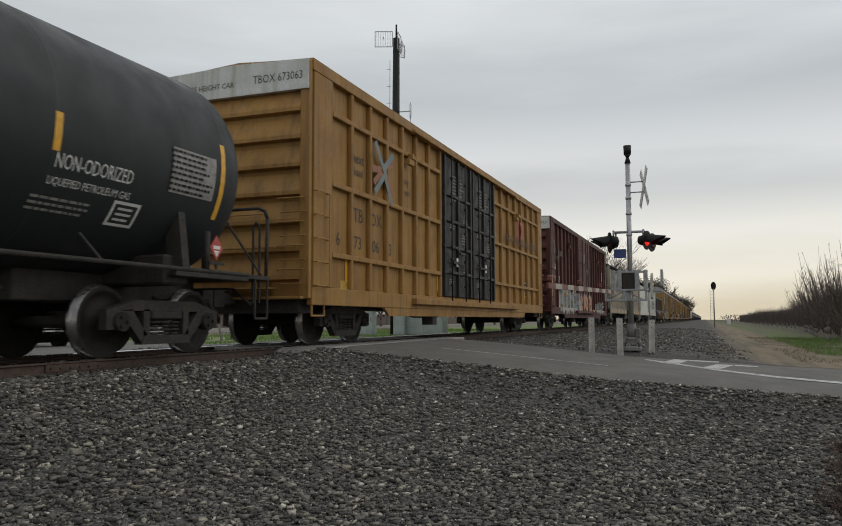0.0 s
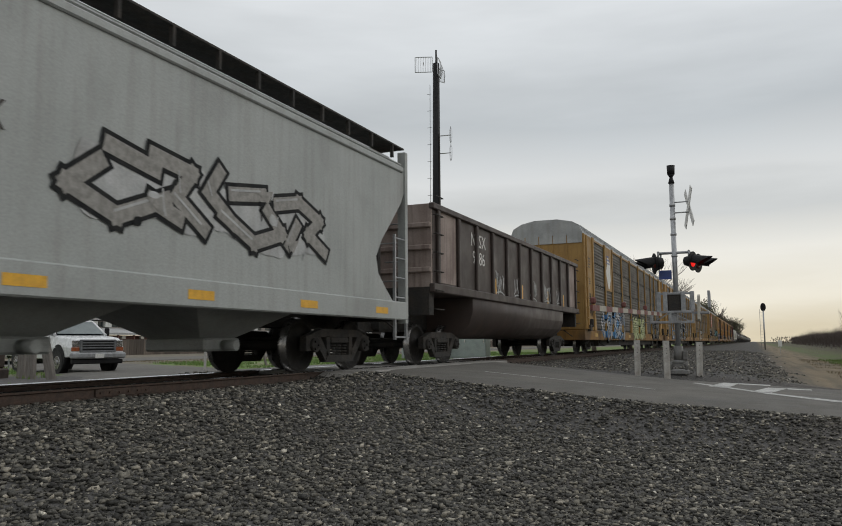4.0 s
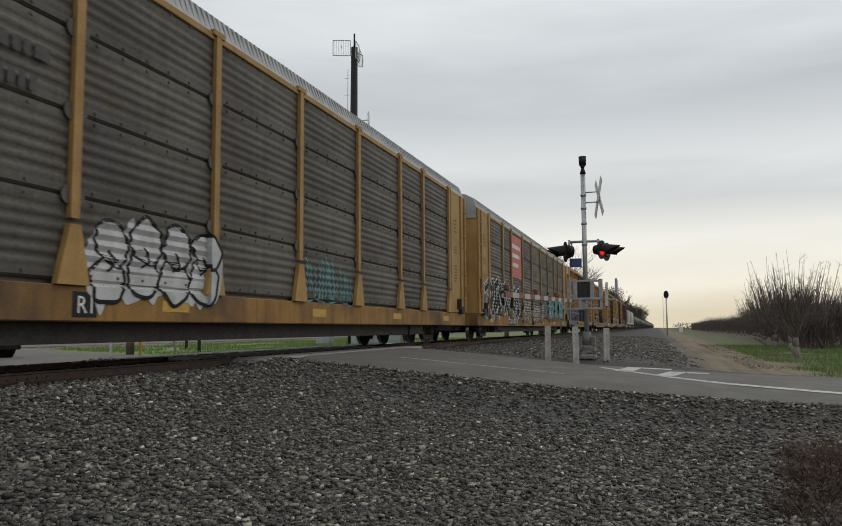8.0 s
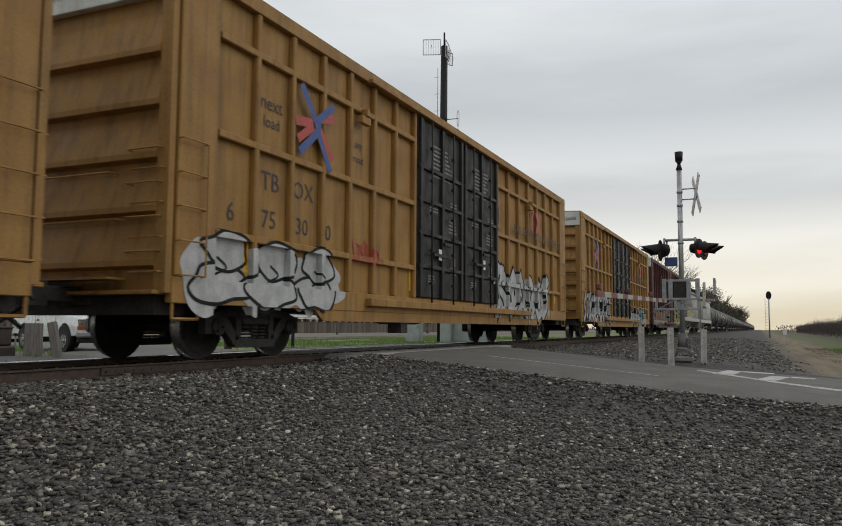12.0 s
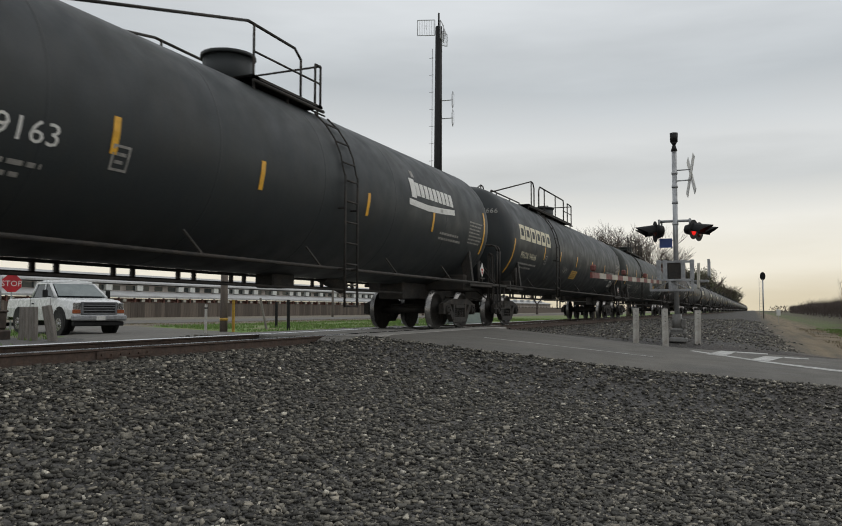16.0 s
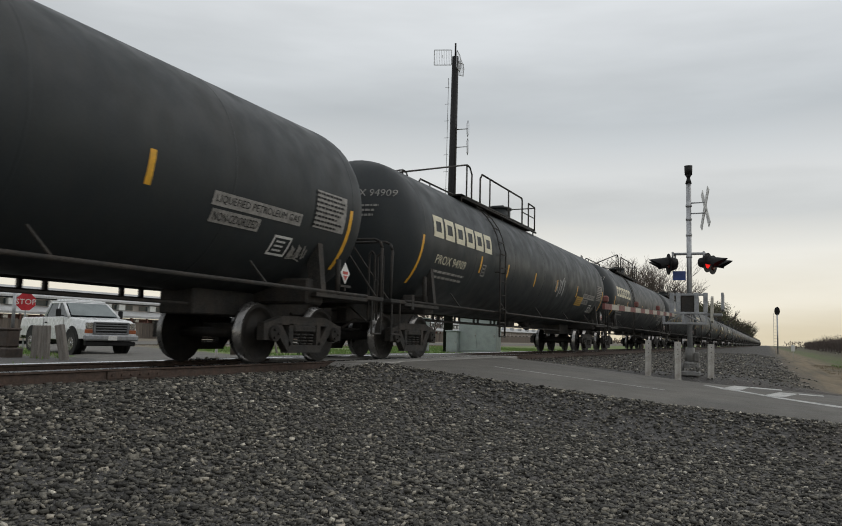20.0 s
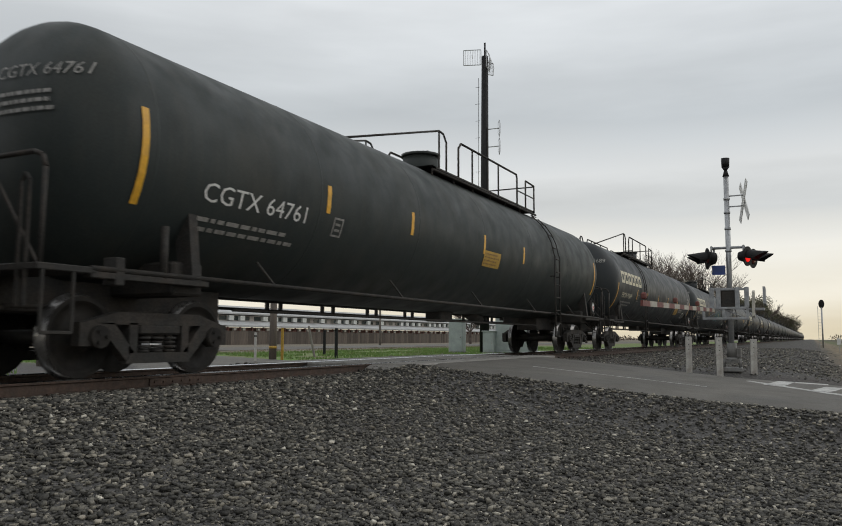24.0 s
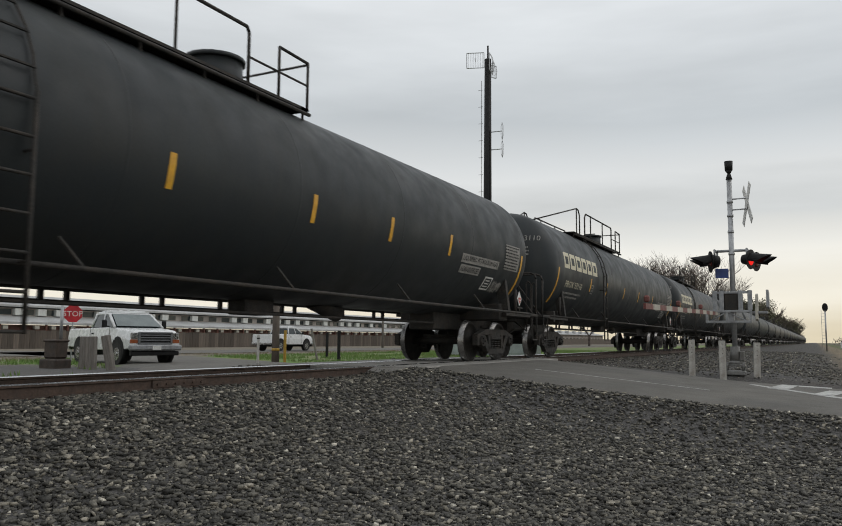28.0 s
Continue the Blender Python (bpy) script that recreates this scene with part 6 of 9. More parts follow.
# ---- gondola ----
def gondola_car(u0, u1, seed=0):
    L, H, W = u1 - u0, 3.58, 1.58
    half = L / 2
    mt = M["gondola"]
    car = thing("gondola_car", "brown-black steel bathtub gondola with white tags and an open top", "gondola", group="cars of the train")
    TRAIN.append((car, (u0 + u1) / 2))
    zt = 1.72

    def tub():
        bm = nb()
        for s in (-1, 1):
            B(bm, s * (W - 0.09), s * (W - 0.05), -half + 0.1, half - 0.1, zt, H)
        B(bm, -W + 0.06, W - 0.06, -half + 0.1, half - 0.1, zt - 0.1, zt)
        return bm
    part("body", tub(), mt, car)
    bm = nb()
    for s in (-1, 1):
        part("top_chord", B(nb(), s * (W - 0.10), s * (W + 0.03), -half, half, H - 0.12, H + 0.02, 0.02), mt, car)
        part("bottom_chord", B(nb(), s * (W - 0.10), s * (W + 0.03), -half, half, zt - 0.12, zt + 0.08, 0.02), mt, car)
    bm.free()
    pm = shared("gon_post", lambda: B(nb(), W - 0.05, W + 0.03, -0.06, 0.06, zt + 0.08, H - 0.12, 0.02), mt)
    for i in range(12):
        y = -half + 0.35 + (L - 0.7) * i / 11
        part("side_post", pm, None, car, at=pose(0, y, 0))
        part("side_post", pm, None, car, at=pose(0, y, 0, 0, 0, 180))
    bm = nb()
    for s in (-1, 1):
        prism(bm, [(s * (W - 0.02), zt - 0.1), (s * (W - 0.02), 1.25), (s * (W - 0.12), 0.95), (s * (W - 0.35), 0.72), (s * (W - 0.7), 0.62), (s * 0.25, 0.62), (s * 0.25, zt - 0.1)], -half + 2.6, half - 2.6, "y")
    for f in bm.faces:
        f.smooth = abs(f.normal.y) < 0.5
    part("tubs", bm, mt, car, "rounded tubs hanging below the sides")
    bm = nb()
    for e in (-1, 1):
        B(bm, -W + 0.05, W - 0.05, e * (half - 0.08), e * (half - 0.02), zt, H)
        for z in (2.1, 2.6, 3.1):
            B(bm, -W + 0.05, W - 0.05, e * (half - 0.02), e * (half + 0.05), z - 0.06, z + 0.06, 0.02)
    part("end_wall", bm, M["gon_end"], car, "pale worn end wall")
    bm = nb()
    for e in (-1, 1):
        for i in range(7):
            z = zt - 0.5 + i * 0.42
            pipe(bm, [(W, e * (half - 0.45), z), (W + 0.07, e * (half - 0.45), z), (W + 0.07, e * (half - 0.03), z), (W, e * (half - 0.03), z)], 0.013, 5)
        B(bm, -0.3, 0.3, e * (half - 2.6), e * (half + 0.1), 0.8, zt - 0.1)
        B(bm, -W + 0.1, W - 0.1, e * (half - 0.25), e * half, 1.1, zt)
    part("ladders", bm, M["steel"], car)
    bm = nb()
    B(bm, -0.25, 0.25, -half, half, 0.75, zt - 0.1)
    part("underframe", bm, M["steel"], car)
    add_trucks(car, (-half + 1.7, half - 1.7))
    add_couplers(car, half)
    on_flat(car, "lettering", text_bm("NSSX", 0.34), W - 0.05, -half + 3.2, 3.1, "white")
    on_flat(car, "lettering", text_bm("9086", 0.34), W - 0.05, -half + 3.2, 2.65, "white")
    for e in (-1, 1):
        on_flat(car, "end_bay", rect_bm(1.12, H - zt - 0.24), W - 0.05, e * (half - 0.97), (H + zt) / 2, "gon_end", lift=0.004)
    for i in (3, 5, 7.4, 9.2):
        on_flat(car, "reflector", rect_bm(0.12, 0.5), W - 0.05, -half + 0.35 + (L - 0.7) * i / 11 + 0.35, 1.98, "reflect")
    for k in range(5):
        on_flat(car, "graffiti", scrawl(0.9, 0.6, k + 20, 4, 0.05), W - 0.05, -half + 5.0 + k * 1.75, 2.15, "g_white")
    return car


# ---- tank cars ----
def tank_car(u0, u1, mark="", brand=False, colour="tank", seed=0, label="", R=1.57, tags=(), gas=True, detail=2, ladder_at=0.0, dome=0.3, platform=True, plate=None, strips=(3.9, 6.05, 8.75, 11.4, 14.4), strip_s=-0.36, short=False, plat_at=0.0, badge=None, reservoir=False):
    L = u1 - u0
    half = L / 2
    zc = 2.64
    mt = M[colour]
    car = thing("tank_car", label, "tank car", group="cars of the train")
    TRAIN.append((car, (u0 + u1) / 2))
    key = f"tank_{colour}_{L:.2f}_{R:.2f}"
    seg = 56 if detail > 1 else 24

    def shell():
        bm = nb()
        arc = [math.pi / 2 * i / 10 for i in range(11)]
        prof = [(-half + 0.78 * (1 - math.cos(a)), R * math.sin(a) ** 0.8) for a in arc] + [(-half + 1.0, R)]
        prof = prof + [(q, R) for q in np.linspace(-half + 2, half - 2, 9)] + [(-y, r) for y, r in prof[::-1]]
        rows = []
        for y, r in prof:
            rows.append([bm.verts.new((0, y, zc))] if r < 1e-4 else [bm.verts.new((r * math.cos(2 * math.pi * i / seg), y, zc + r * math.sin(2 * math.pi * i / seg))) for i in range(seg)])
        for a, b in zip(rows, rows[1:]):
            for i in range(seg):
                if len(a) == 1:
                    f = bm.faces.new((a[0], b[(i + 1) % seg], b[i]))
                elif len(b) == 1:
                    f = bm.faces.new((a[i], a[(i + 1) % seg], b[0]))
                else:
                    f = bm.faces.new((a[i], a[(i + 1) % seg], b[(i + 1) % seg], b[i]))
                f.smooth = True
        bmesh.ops.recalc_face_normals(bm, faces=bm.faces)
        return bm
    part("shell", shared(key + "_shell", shell, mt), None, car)

    def seam():
        bm = nb()
        n = 56
        a = [[bm.verts.new(((R + h) * math.cos(2 * math.pi * i / n), d, zc + (R + h) * math.sin(2 * math.pi * i / n))) for i in range(n)] for d, h in ((-0.025, -0.004), (-0.01, 0.003), (0.01, 0.003), (0.025, -0.004))]
        for p, q in zip(a, a[1:]):
            for i in range(n):
                bm.faces.new((p[i], p[(i + 1) % n], q[(i + 1) % n], q[i])).smooth = True
        bmesh.ops.recalc_face_normals(bm, faces=bm.faces)
        return bm
    if detail > 1:
        for y in np.linspace(-half + 0.95, half - 0.95, 7):
            part("weld_seam", shared(f"seam_{colour}_{R:.2f}", seam, mt), None, car, at=pose(0, y, 0))

    def stub(e):
        def f():
            bm = nb()
            B(bm, -0.32, 0.32, e * (half - 3.4), e * (half + 0.05), 0.72, 1.16, 0.02)
            B(bm, -1.5, 1.5, e * (half - 0.25), e * (half + 0.42), 1.10, 1.17, 0.01)
            B(bm, -1.35, 1.35, e * (half - 1.95), e * (half - 1.45), 0.95, 1.35, 0.03)
            for s in (-1, 1):
                prism(bm, [(s * 1.30, 1.05), (s * 1.50, 1.13), (s * 1.40, 1.95), (s * 1.20, 1.60)], e * (half - 1.76), e * (half - 1.62), "y")
                B(bm, s * 1.38, s * 1.50, e * (half - 1.9), e * (half - 0.2), 1.06, 1.13, 0.01)
            return bm
        return f
    for e in (-1, 1):
        part("stub_sill", shared(f"{key}_stub{e}", stub(e), M["steel"]), None, car)

    def siderail():
        bm = nb()
        for s in (-1, 1):
            T(bm, (s * 1.48, -half + 0.2, 1.16), (s * 1.48, half - 0.2, 1.16), 0.032, 6)
            for y in np.linspace(-half + 3.2, half - 3.2, 5):
                T(bm, (s * 1.48, y, 1.16), (s * 1.30, y - 0.18, zc - R * 0.74), 0.02, 5)
        T(bm, (-1.48, -half + 0.6, 0.98), (-1.48, half - 0.6, 0.98), 0.03, 6)
        for y in np.linspace(-half + 3.0, half - 3.0, 9):
            for d in (0.0, 0.42):
                B(bm, -1.53, -1.47, y + d - 0.035, y + d + 0.035, 0.96, 1.75)
        return bm
    part("side_rail", shared(key + "_rail", siderail, M["steel"]), None, car)

    def end_rails(e):
        def f():
            bm = nb()
            y = e * (half + 0.36)
            pipe(bm, [(0.55, y, 2.27), (1.40, y - e * 0.02, 1.15)], 0.02, 5)
            pipe(bm, [(1.45, y, 1.15), (1.47, y, 2.10), (1.42, y, 2.22), (1.30, y, 2.27), (0.25, y, 2.27)], 0.028, 6)
            pipe(bm, [(-1.45, y, 1.15), (-1.45, y, 2.27), (-0.25, y, 2.27), (-0.25, y, 1.15)], 0.028, 6)
            pipe(bm, [(0.25, y, 2.27), (0.25, y, 1.15)], 0.028, 6)
            yb = e * (half - 1.2)
            T(bm, (1.46, yb, 1.12), (1.46, yb, 1.72), 0.045, 8)
            y = e * (half + 0.40)
            for x in (1.48, -1.48):
                pipe(bm, [(x, y - e * 0.05, 1.12), (x, y - e * 0.05, 0.50), (x, y - e * 0.4, 0.50), (x, y - e * 0.4, 1.12)], 0.02, 5)
            pipe(bm, [(1.30, y, 0.75), (1.30, y, 1.98), (1.24, y, 2.05), (1.18, y, 1.98), (1.18, y, 0.75)], 0.022, 5)
            # train line and its angle cock
            pipe(bm, [(0.55, e * (half - 1.2), 0.80), (0.55, e * (half + 0.1), 0.78), (0.40, e * (half + 0.35), 0.60)], 0.03, 6)
            return bm
        return f
    if detail:
        for e in (-1, 1):
            part("end_railing", shared(f"{key}_endrail{e}", end_rails(e), M["steel"]), None, car, "bent pipe handrail at the end platform")

        def gear():
            bm = nb()
            if reservoir:
                T(bm, (0.8, -half + 3.0, 0.64), (0.8, -half + 4.0, 0.64), 0.2, 14)
                for q in (3.1, 3.9):
                    B(bm, 0.76, 0.84, -half + q - 0.03, -half + q + 0.03, 0.80, 1.15)
            B(bm, 1.30, 1.505, -half + 0.5, -half + 0.62, 1.0, 1.3, 0.01)
            T(bm, (0.0, 2.5, 1.15), (0.0, 3.3, 0.95), 0.16, 8)
            T(bm, (0.4, -half + 3.6, 0.86), (0.4, half - 3.6, 0.86), 0.025, 6)
            B(bm, -0.2, 0.2, 0.5, 1.2, 0.85, 1.2, 0.03)
            return bm
        part("brake_gear", shared(f"{key}_gear{reservoir}", gear, M["steel"]), None, car)
    # dome, platform and railing
    yd = dome

    def dome_mesh():
        bm = nb()
        T(bm, (0, 0, zc + R - 0.12), (0, 0, zc + R + 0.44), 0.42, 20)
        T(bm, (0, 0, zc + R + 0.44), (0, 0, zc + R + 0.50), 0.46, 20)
        pipe(bm, [(-0.2, 0, zc + R + 0.5), (-0.2, 0, zc + R + 0.58), (0.2, 0, zc + R + 0.58), (0.2, 0, zc + R + 0.5)], 0.02, 5)
        return bm
    part("dome", shared(f"dome_{colour}_{R:.2f}", dome_mesh, mt), None, car, at=pose(0, yd - (0.9 if short else 0.45), 0))
    if platform:
        zp = zc + R - 0.13
        long = not short
        p0, p1 = (-5.8, 0.95) if long else (-1.25, 0.85)

        def plat():
            bm = nb()
            for s in (-1, 1):
                B(bm, s * 0.60, s * 0.95, p0, p1, zp, zp + 0.04)
                T(bm, (s * 0.97, p0, zp - 0.06), (s * 0.97, p1, zp - 0.06), 0.03, 6)
                for y in np.linspace(p0 + 0.1, p1 - 0.1, 7 if long else 3):
                    T(bm, (s * 0.9, y, zp), (s * 0.9, y, zc + R * 0.76), 0.022, 5)
            for y in (p0, p1 - 0.2):
                B(bm, -0.95, 0.95, y, y + 0.2, zp, zp + 0.04)
            return bm

        def rails():
            bm = nb()
            z0, z1_ = zp + 0.02, zc + R + 0.72
            for s in (-1, 1):
                x = s * 0.93
                if long:
                    pipe(bm, [(x, -4.4, z0), (x, -4.4, z1_ - 0.14), (x, -4.26, z1_), (x, -0.55, z1_), (x, -0.5, z1_ - 0.08), (x, -0.5, z0)], 0.026, 6)
                    for y in (-3.6, -1.9):
                        T(bm, (x, y, z0), (x, y, z1_), 0.022, 5)
                    pipe(bm, [(x, -0.5, z0 + 0.4), (x, 0.9, z0 + 0.4)], 0.018, 5)
                    pipe(bm, [(x, 0.93, z0), (x, 0.93, z1_ - 0.06), (x, 0.2, z1_ - 0.04), (x, 0.2, z0)], 0.024, 6)
                    pipe(bm, [(x, -5.05, z0), (x, -5.05, z1_ - 0.16), (x, -5.2, z1_), (x, -5.42, z1_ + 0.02), (x * 0.35, -8.3, zc + R * 0.985)], 0.024, 6)
                    T(bm, (x, -5.42, z0), (x, -5.42, z1_), 0.022, 5)
                else:
                    pipe(bm, [(x * 0.35, -4.6, zc + R * 0.985), (x, -1.35, z1_), (x, -0.05, z1_ - 0.02), (x, 0.15, z1_ - 0.16), (x, 0.15, z0)], 0.024, 6)
                    T(bm, (x, -1.2, z0), (x, -1.2, z1_), 0.022, 5)
                    pipe(bm, [(x, -1.2, z0 + 0.4), (x, 0.8, z0 + 0.42)], 0.018, 5)
                    pipe(bm, [(x, 0.62, z0), (x, 0.62, z1_ - 0.1), (x, 0.8, z1_ - 0.1), (x, 0.8, z0)], 0.024, 6)
            e = 0.93 if long else 0.8
            pipe(bm, [(-0.93, e, z1_ - 0.08), (0.93, e, z1_ - 0.08)], 0.02, 5)
            return bm
        part("platform", shared(f"plat_{R:.2f}_{long}", plat, M["steel"]), None, car, "dark grating platform round the dome", at=pose(0, yd - 0.27 + plat_at, 0))
        part("railing", shared(f"platrail_{R:.2f}_{long}", rails, M["steel"]), None, car, "dark pipe railing round the dome", at=pose(0, yd - 0.27 + plat_at, 0))
        if detail > 1:
            def lad():
                bm = nb()
                x = R + 0.07
                for d in (-0.22, 0.22):
                    T(bm, (x, d, 0.50), (x, d, zc + 0.12), 0.024, 6)
                    pipe(bm, [(x, d, zc + 0.12)] + [((R + 0.05) * math.cos(a), d, zc + (R + 0.05) * math.sin(a)) for a in np.linspace(0.12, 0.9, 5)], 0.016, 5)
                    for z in (1.16, 2.2):
                        T(bm, (x, d, z), (x - 0.24, d, z), 0.016, 5)
                for z in np.arange(0.52, zc + 0.1, 0.36):
                    T(bm, (x, -0.22, z), (x, 0.22, z), 0.018, 6)
                for a in np.linspace(0.22, 0.95, 4):
                    T(bm, ((R + 0.06) * math.cos(a), -0.22, zc + (R + 0.06) * math.sin(a)), ((R + 0.06) * math.cos(a), 0.22, zc + (R + 0.06) * math.sin(a)), 0.016, 5)
                return bm
            part("ladder", shared(f"tanklad_{R:.2f}", lad, M["steel"]), None, car, at=pose(0, yd - 4.75 + ladder_at, 0))
    add_trucks(car, (-half + 1.55, half - 1.55))
    add_couplers(car, half - 0.05)
    if detail < 1:
        return car
    # yellow strips along the side
    k0 = half - 0.85  # where the heads begin
    for y in [-k0 + (0.02 if brand else -0.08)] + [-k0 - 0.32 + q for q in strips] + [k0 - 0.15]:
        first = abs(y) > k0 - 0.6
        on_tank(car, "reflector", rect_bm(0.10, 1.1 if first else 0.42), y, (-0.62 if brand else -0.2) if first else strip_s, "reflect", R, zc, step=0.2)
    y0 = -k0 + (2.4 if brand else 2.6)
    if brand:
        # the owner's name, as six plain block shapes
        for i in range(6):
            bm = frame_bm(0.53, 0.47, 0.12)
            for v in bm.verts:
                v.co.y += (i - 2.5) * 0.64
            on_tank(car, "brand_block", bm, y0, 0.20, "cream", R, zc)
    if mark:
        on_tank(car, "lettering", text_bm(mark, 0.20 if brand else 0.24, 1.76 if brand else 2.1), -k0 + (1.72 if brand else 1.95), -0.49 if brand else -0.42, "white" if not brand else "cream", R, zc)
        on_tank(car, "stencil", bars_bm(2, 2.0, 0.26, seed), -k0 + 1.9, -0.83, "pale", R, zc)
        on_tank(car, "data_box", frame_bm(0.26, 0.30, 0.03), -k0 + 3.84, -0.49, "pale", R, zc)
        on_tank(car, "stencil", bars_bm(2, 0.15, 0.18, seed), -k0 + 3.84, -0.49, "pale", R, zc)
        # the mark again on the end
        bm = text_bm(mark, 0.15)
        for v in bm.verts:
            x, z = 0.62 + v.co.y, 0.72 + v.co.z
            q = min((x * x + z * z) ** 0.5 / R, 0.999)
            v.co = Vector((x, -half + 0.78 * (1 - (1 - q ** 2.5) ** 0.5) - 0.02, zc + z))
        part("lettering", bm, M["pale"], car)
        bm = bars_bm(3, 0.8, 0.3, seed)
        for v in bm.verts:
            x, z = 0.55 + v.co.y, 0.35 + v.co.z
            q = min((x * x + z * z) ** 0.5 / R, 0.999)
            v.co = Vector((x, -half + 0.78 * (1 - (1 - q ** 2.5) ** 0.5) - 0.022, zc + z))
        part("stencil", bm, M["pale"], car)
    if gas:
        if gas == 2:
            on_tank(car, "lettering", text_bm("NON-ODORIZED", 0.17, 1.18), k0 - 2.50, -0.44, "white", R, zc)
            on_tank(car, "lettering", text_bm("LIQUEFIED PETROLEUM GAS", 0.11, 1.25), k0 - 2.50, -0.68, "white", R, zc)
            on_tank(car, "stencil", bars_bm(3, 1.0, 0.22, seed + 4), k0 - 2.75, -0.95, "pale", R, zc)
        else:
            # pale strips with dark letters
            on_tank(car, "label_strip", rect_bm(2.05, 0.19), k0 - 2.6, -0.45, "pale", R, zc)
            on_tank(car, "lettering", text_bm("LIQUEFIED PETROLEUM GAS", 0.12, 1.92), k0 - 2.6, -0.45, "black", R, zc, lift=0.011)
            on_tank(car, "label_strip", rect_bm(1.05, 0.19), k0 - 3.05, -0.68, "pale", R, zc)
            on_tank(car, "lettering", text_bm("NON-ODORIZED", 0.12, 0.95), k0 - 3.05, -0.68, "black", R, zc, lift=0.011)
        on_tank(car, "test_panel", rect_bm(0.92, 0.60), k0 - 0.78, -0.2, "pale", R, zc)
        on_tank(car, "test_lines", bars_bm(8, 0.9, 0.58, seed + 5), k0 - 0.82, -0.2, "black", R, zc, lift=0.011)
        on_tank(car, "data_box", frame_bm(0.46, 0.34, 0.04), k0 - 1.85, -0.92, "white", R, zc)
        on_tank(car, "stencil", bars_bm(3, 0.26, 0.22, seed), k0 - 1.85, -0.92, "white", R, zc)
        if gas == 1:
            on_tank(car, "graffiti", scrawl(0.45, 0.3, seed + 9, 5, 0.03), k0 - 1.35, -0.95, "pale", R, zc, lift=0.012)
    if badge:
        # the owner's name, as plain blocks over a swept bar
        for i in range(10):
            on_tank(car, "brand_block", rect_bm(0.19 if i else 0.26, 0.30 if i else 0.42), badge[0] - 1.0 + i * 0.24, badge[1] + 0.12, "white", R, zc)
        bar = nb()
        fat(bar, [(-1.2, 0.0), (-0.3, -0.03), (0.5, 0.0), (1.25, 0.05)], 0.13, 0, 0.0)
        on_tank(car, "brand_bar", bar, badge[0], badge[1] - 0.2, "white", R, zc)
        on_tank(car, "brand_block", rect_bm(0.16, 0.16), badge[0] - 0.85, badge[1] + 0.46, "pale", R, zc)
    if not gas and plate is None:
        on_tank(car, "test_panel", bars_bm(7, 1.0, 0.6, seed + 5), k0 - 0.75, -0.25, "pale", R, zc)
        on_tank(car, "stencil", bars_bm(2, 1.4, 0.24, seed + 6), k0 - 2.4, -0.5, "pale", R, zc)
    if plate:
        on_tank(car, "label_plate", rect_bm(1.0, 0.36), half - plate[0], plate[1] - 0.4, "label_yellow", R, zc)
        on_tank(car, "stencil", bars_bm(4, 0.9, 0.3, seed + 2), half - plate[0], plate[1] - 0.4, "dim", R, zc, lift=0.009)
    # placard in its holder
    p = part("placard_holder", shared("placard_holder", lambda: B(B(nb(), 1.50, 1.53, -0.17, 0.17, 1.20, 1.24), 1.50, 1.52, -0.02, 0.02, 1.14, 1.24), M["steel"]), None, car, at=pose(0, k0 - 0.2, 0.06))
    part("placard", shared(f"placard_{seed == 1}", lambda: prism(nb(), [(0, 1.26), (0.15, 1.44), (0, 1.62), (-0.15, 1.44)], 1.505, 1.515, "x"), M["red" if seed == 1 else "white"]), None, p, "red placard" if seed == 1 else "white placard")
    part("placard_print", shared(f"placard_print_{seed == 1}", lambda: B(prism(nb(), [(0, 1.31), (0.07, 1.40), (-0.07, 1.40)], 1.516, 1.519, "x"), 1.516, 1.519, -0.08, 0.08, 1.42, 1.47), M["white" if seed == 1 else "red"]), None, p)
    for k, (y, s, w, h, q) in enumerate(tags):
        on_tank(car, "graffiti", scrawl(w, h, seed * 5 + k, max(3, int(w * 3)), 0.04), y, s - 0.35, q, R, zc, lift=0.012)
    return car


# ---- the train, front to back ----
BL, TQ = "g_black", "g_teal"
GAP = 40.0  # how far the train is on after the skip in the film
tank_car(-10.0, 10.15, gas=2, seed=1, strips=(3.9, 6.6, 9.4, 12.2, 15.65), strip_s=-0.14, label="black pressure tank car with white stencils and yellow strips")
box_car(11.8, 31.9, "TBOX 673063", shift=-0.35, seed=2, label="yellow high-cube boxcar with black plug doors and a faded ribbon emblem")
box_car(34.0, 54.2, "DWC 793357", "brown", shift=-0.50, bays=(1.77, 2.78, 3.83, 4.81, 5.8, 6.77, 13.25, 14.3, 15.4, 16.5, 17.6, 18.7), door=(-0.40, 2.35), seed=3, label="red-brown boxcar with graffiti along its foot", graff=((-7.3, -1.9, 0.8, 2.1, ("g_silver", "g_white", "pale", "label_yellow"), 7), (-1.6, 3.0, 0.9, 1.9, ("brown", "g_orange", "pale", "g_white"), 4), (5.5, 8.9, 0.85, 1.6, ("g_white", "g_silver", "pale", "g_white"), 3), (-8.9, -8.3, 3.3, 4.3, ("pale",), 0), (-8.1, -6.9, 3.3, 3.9, ("pale",), 0)))
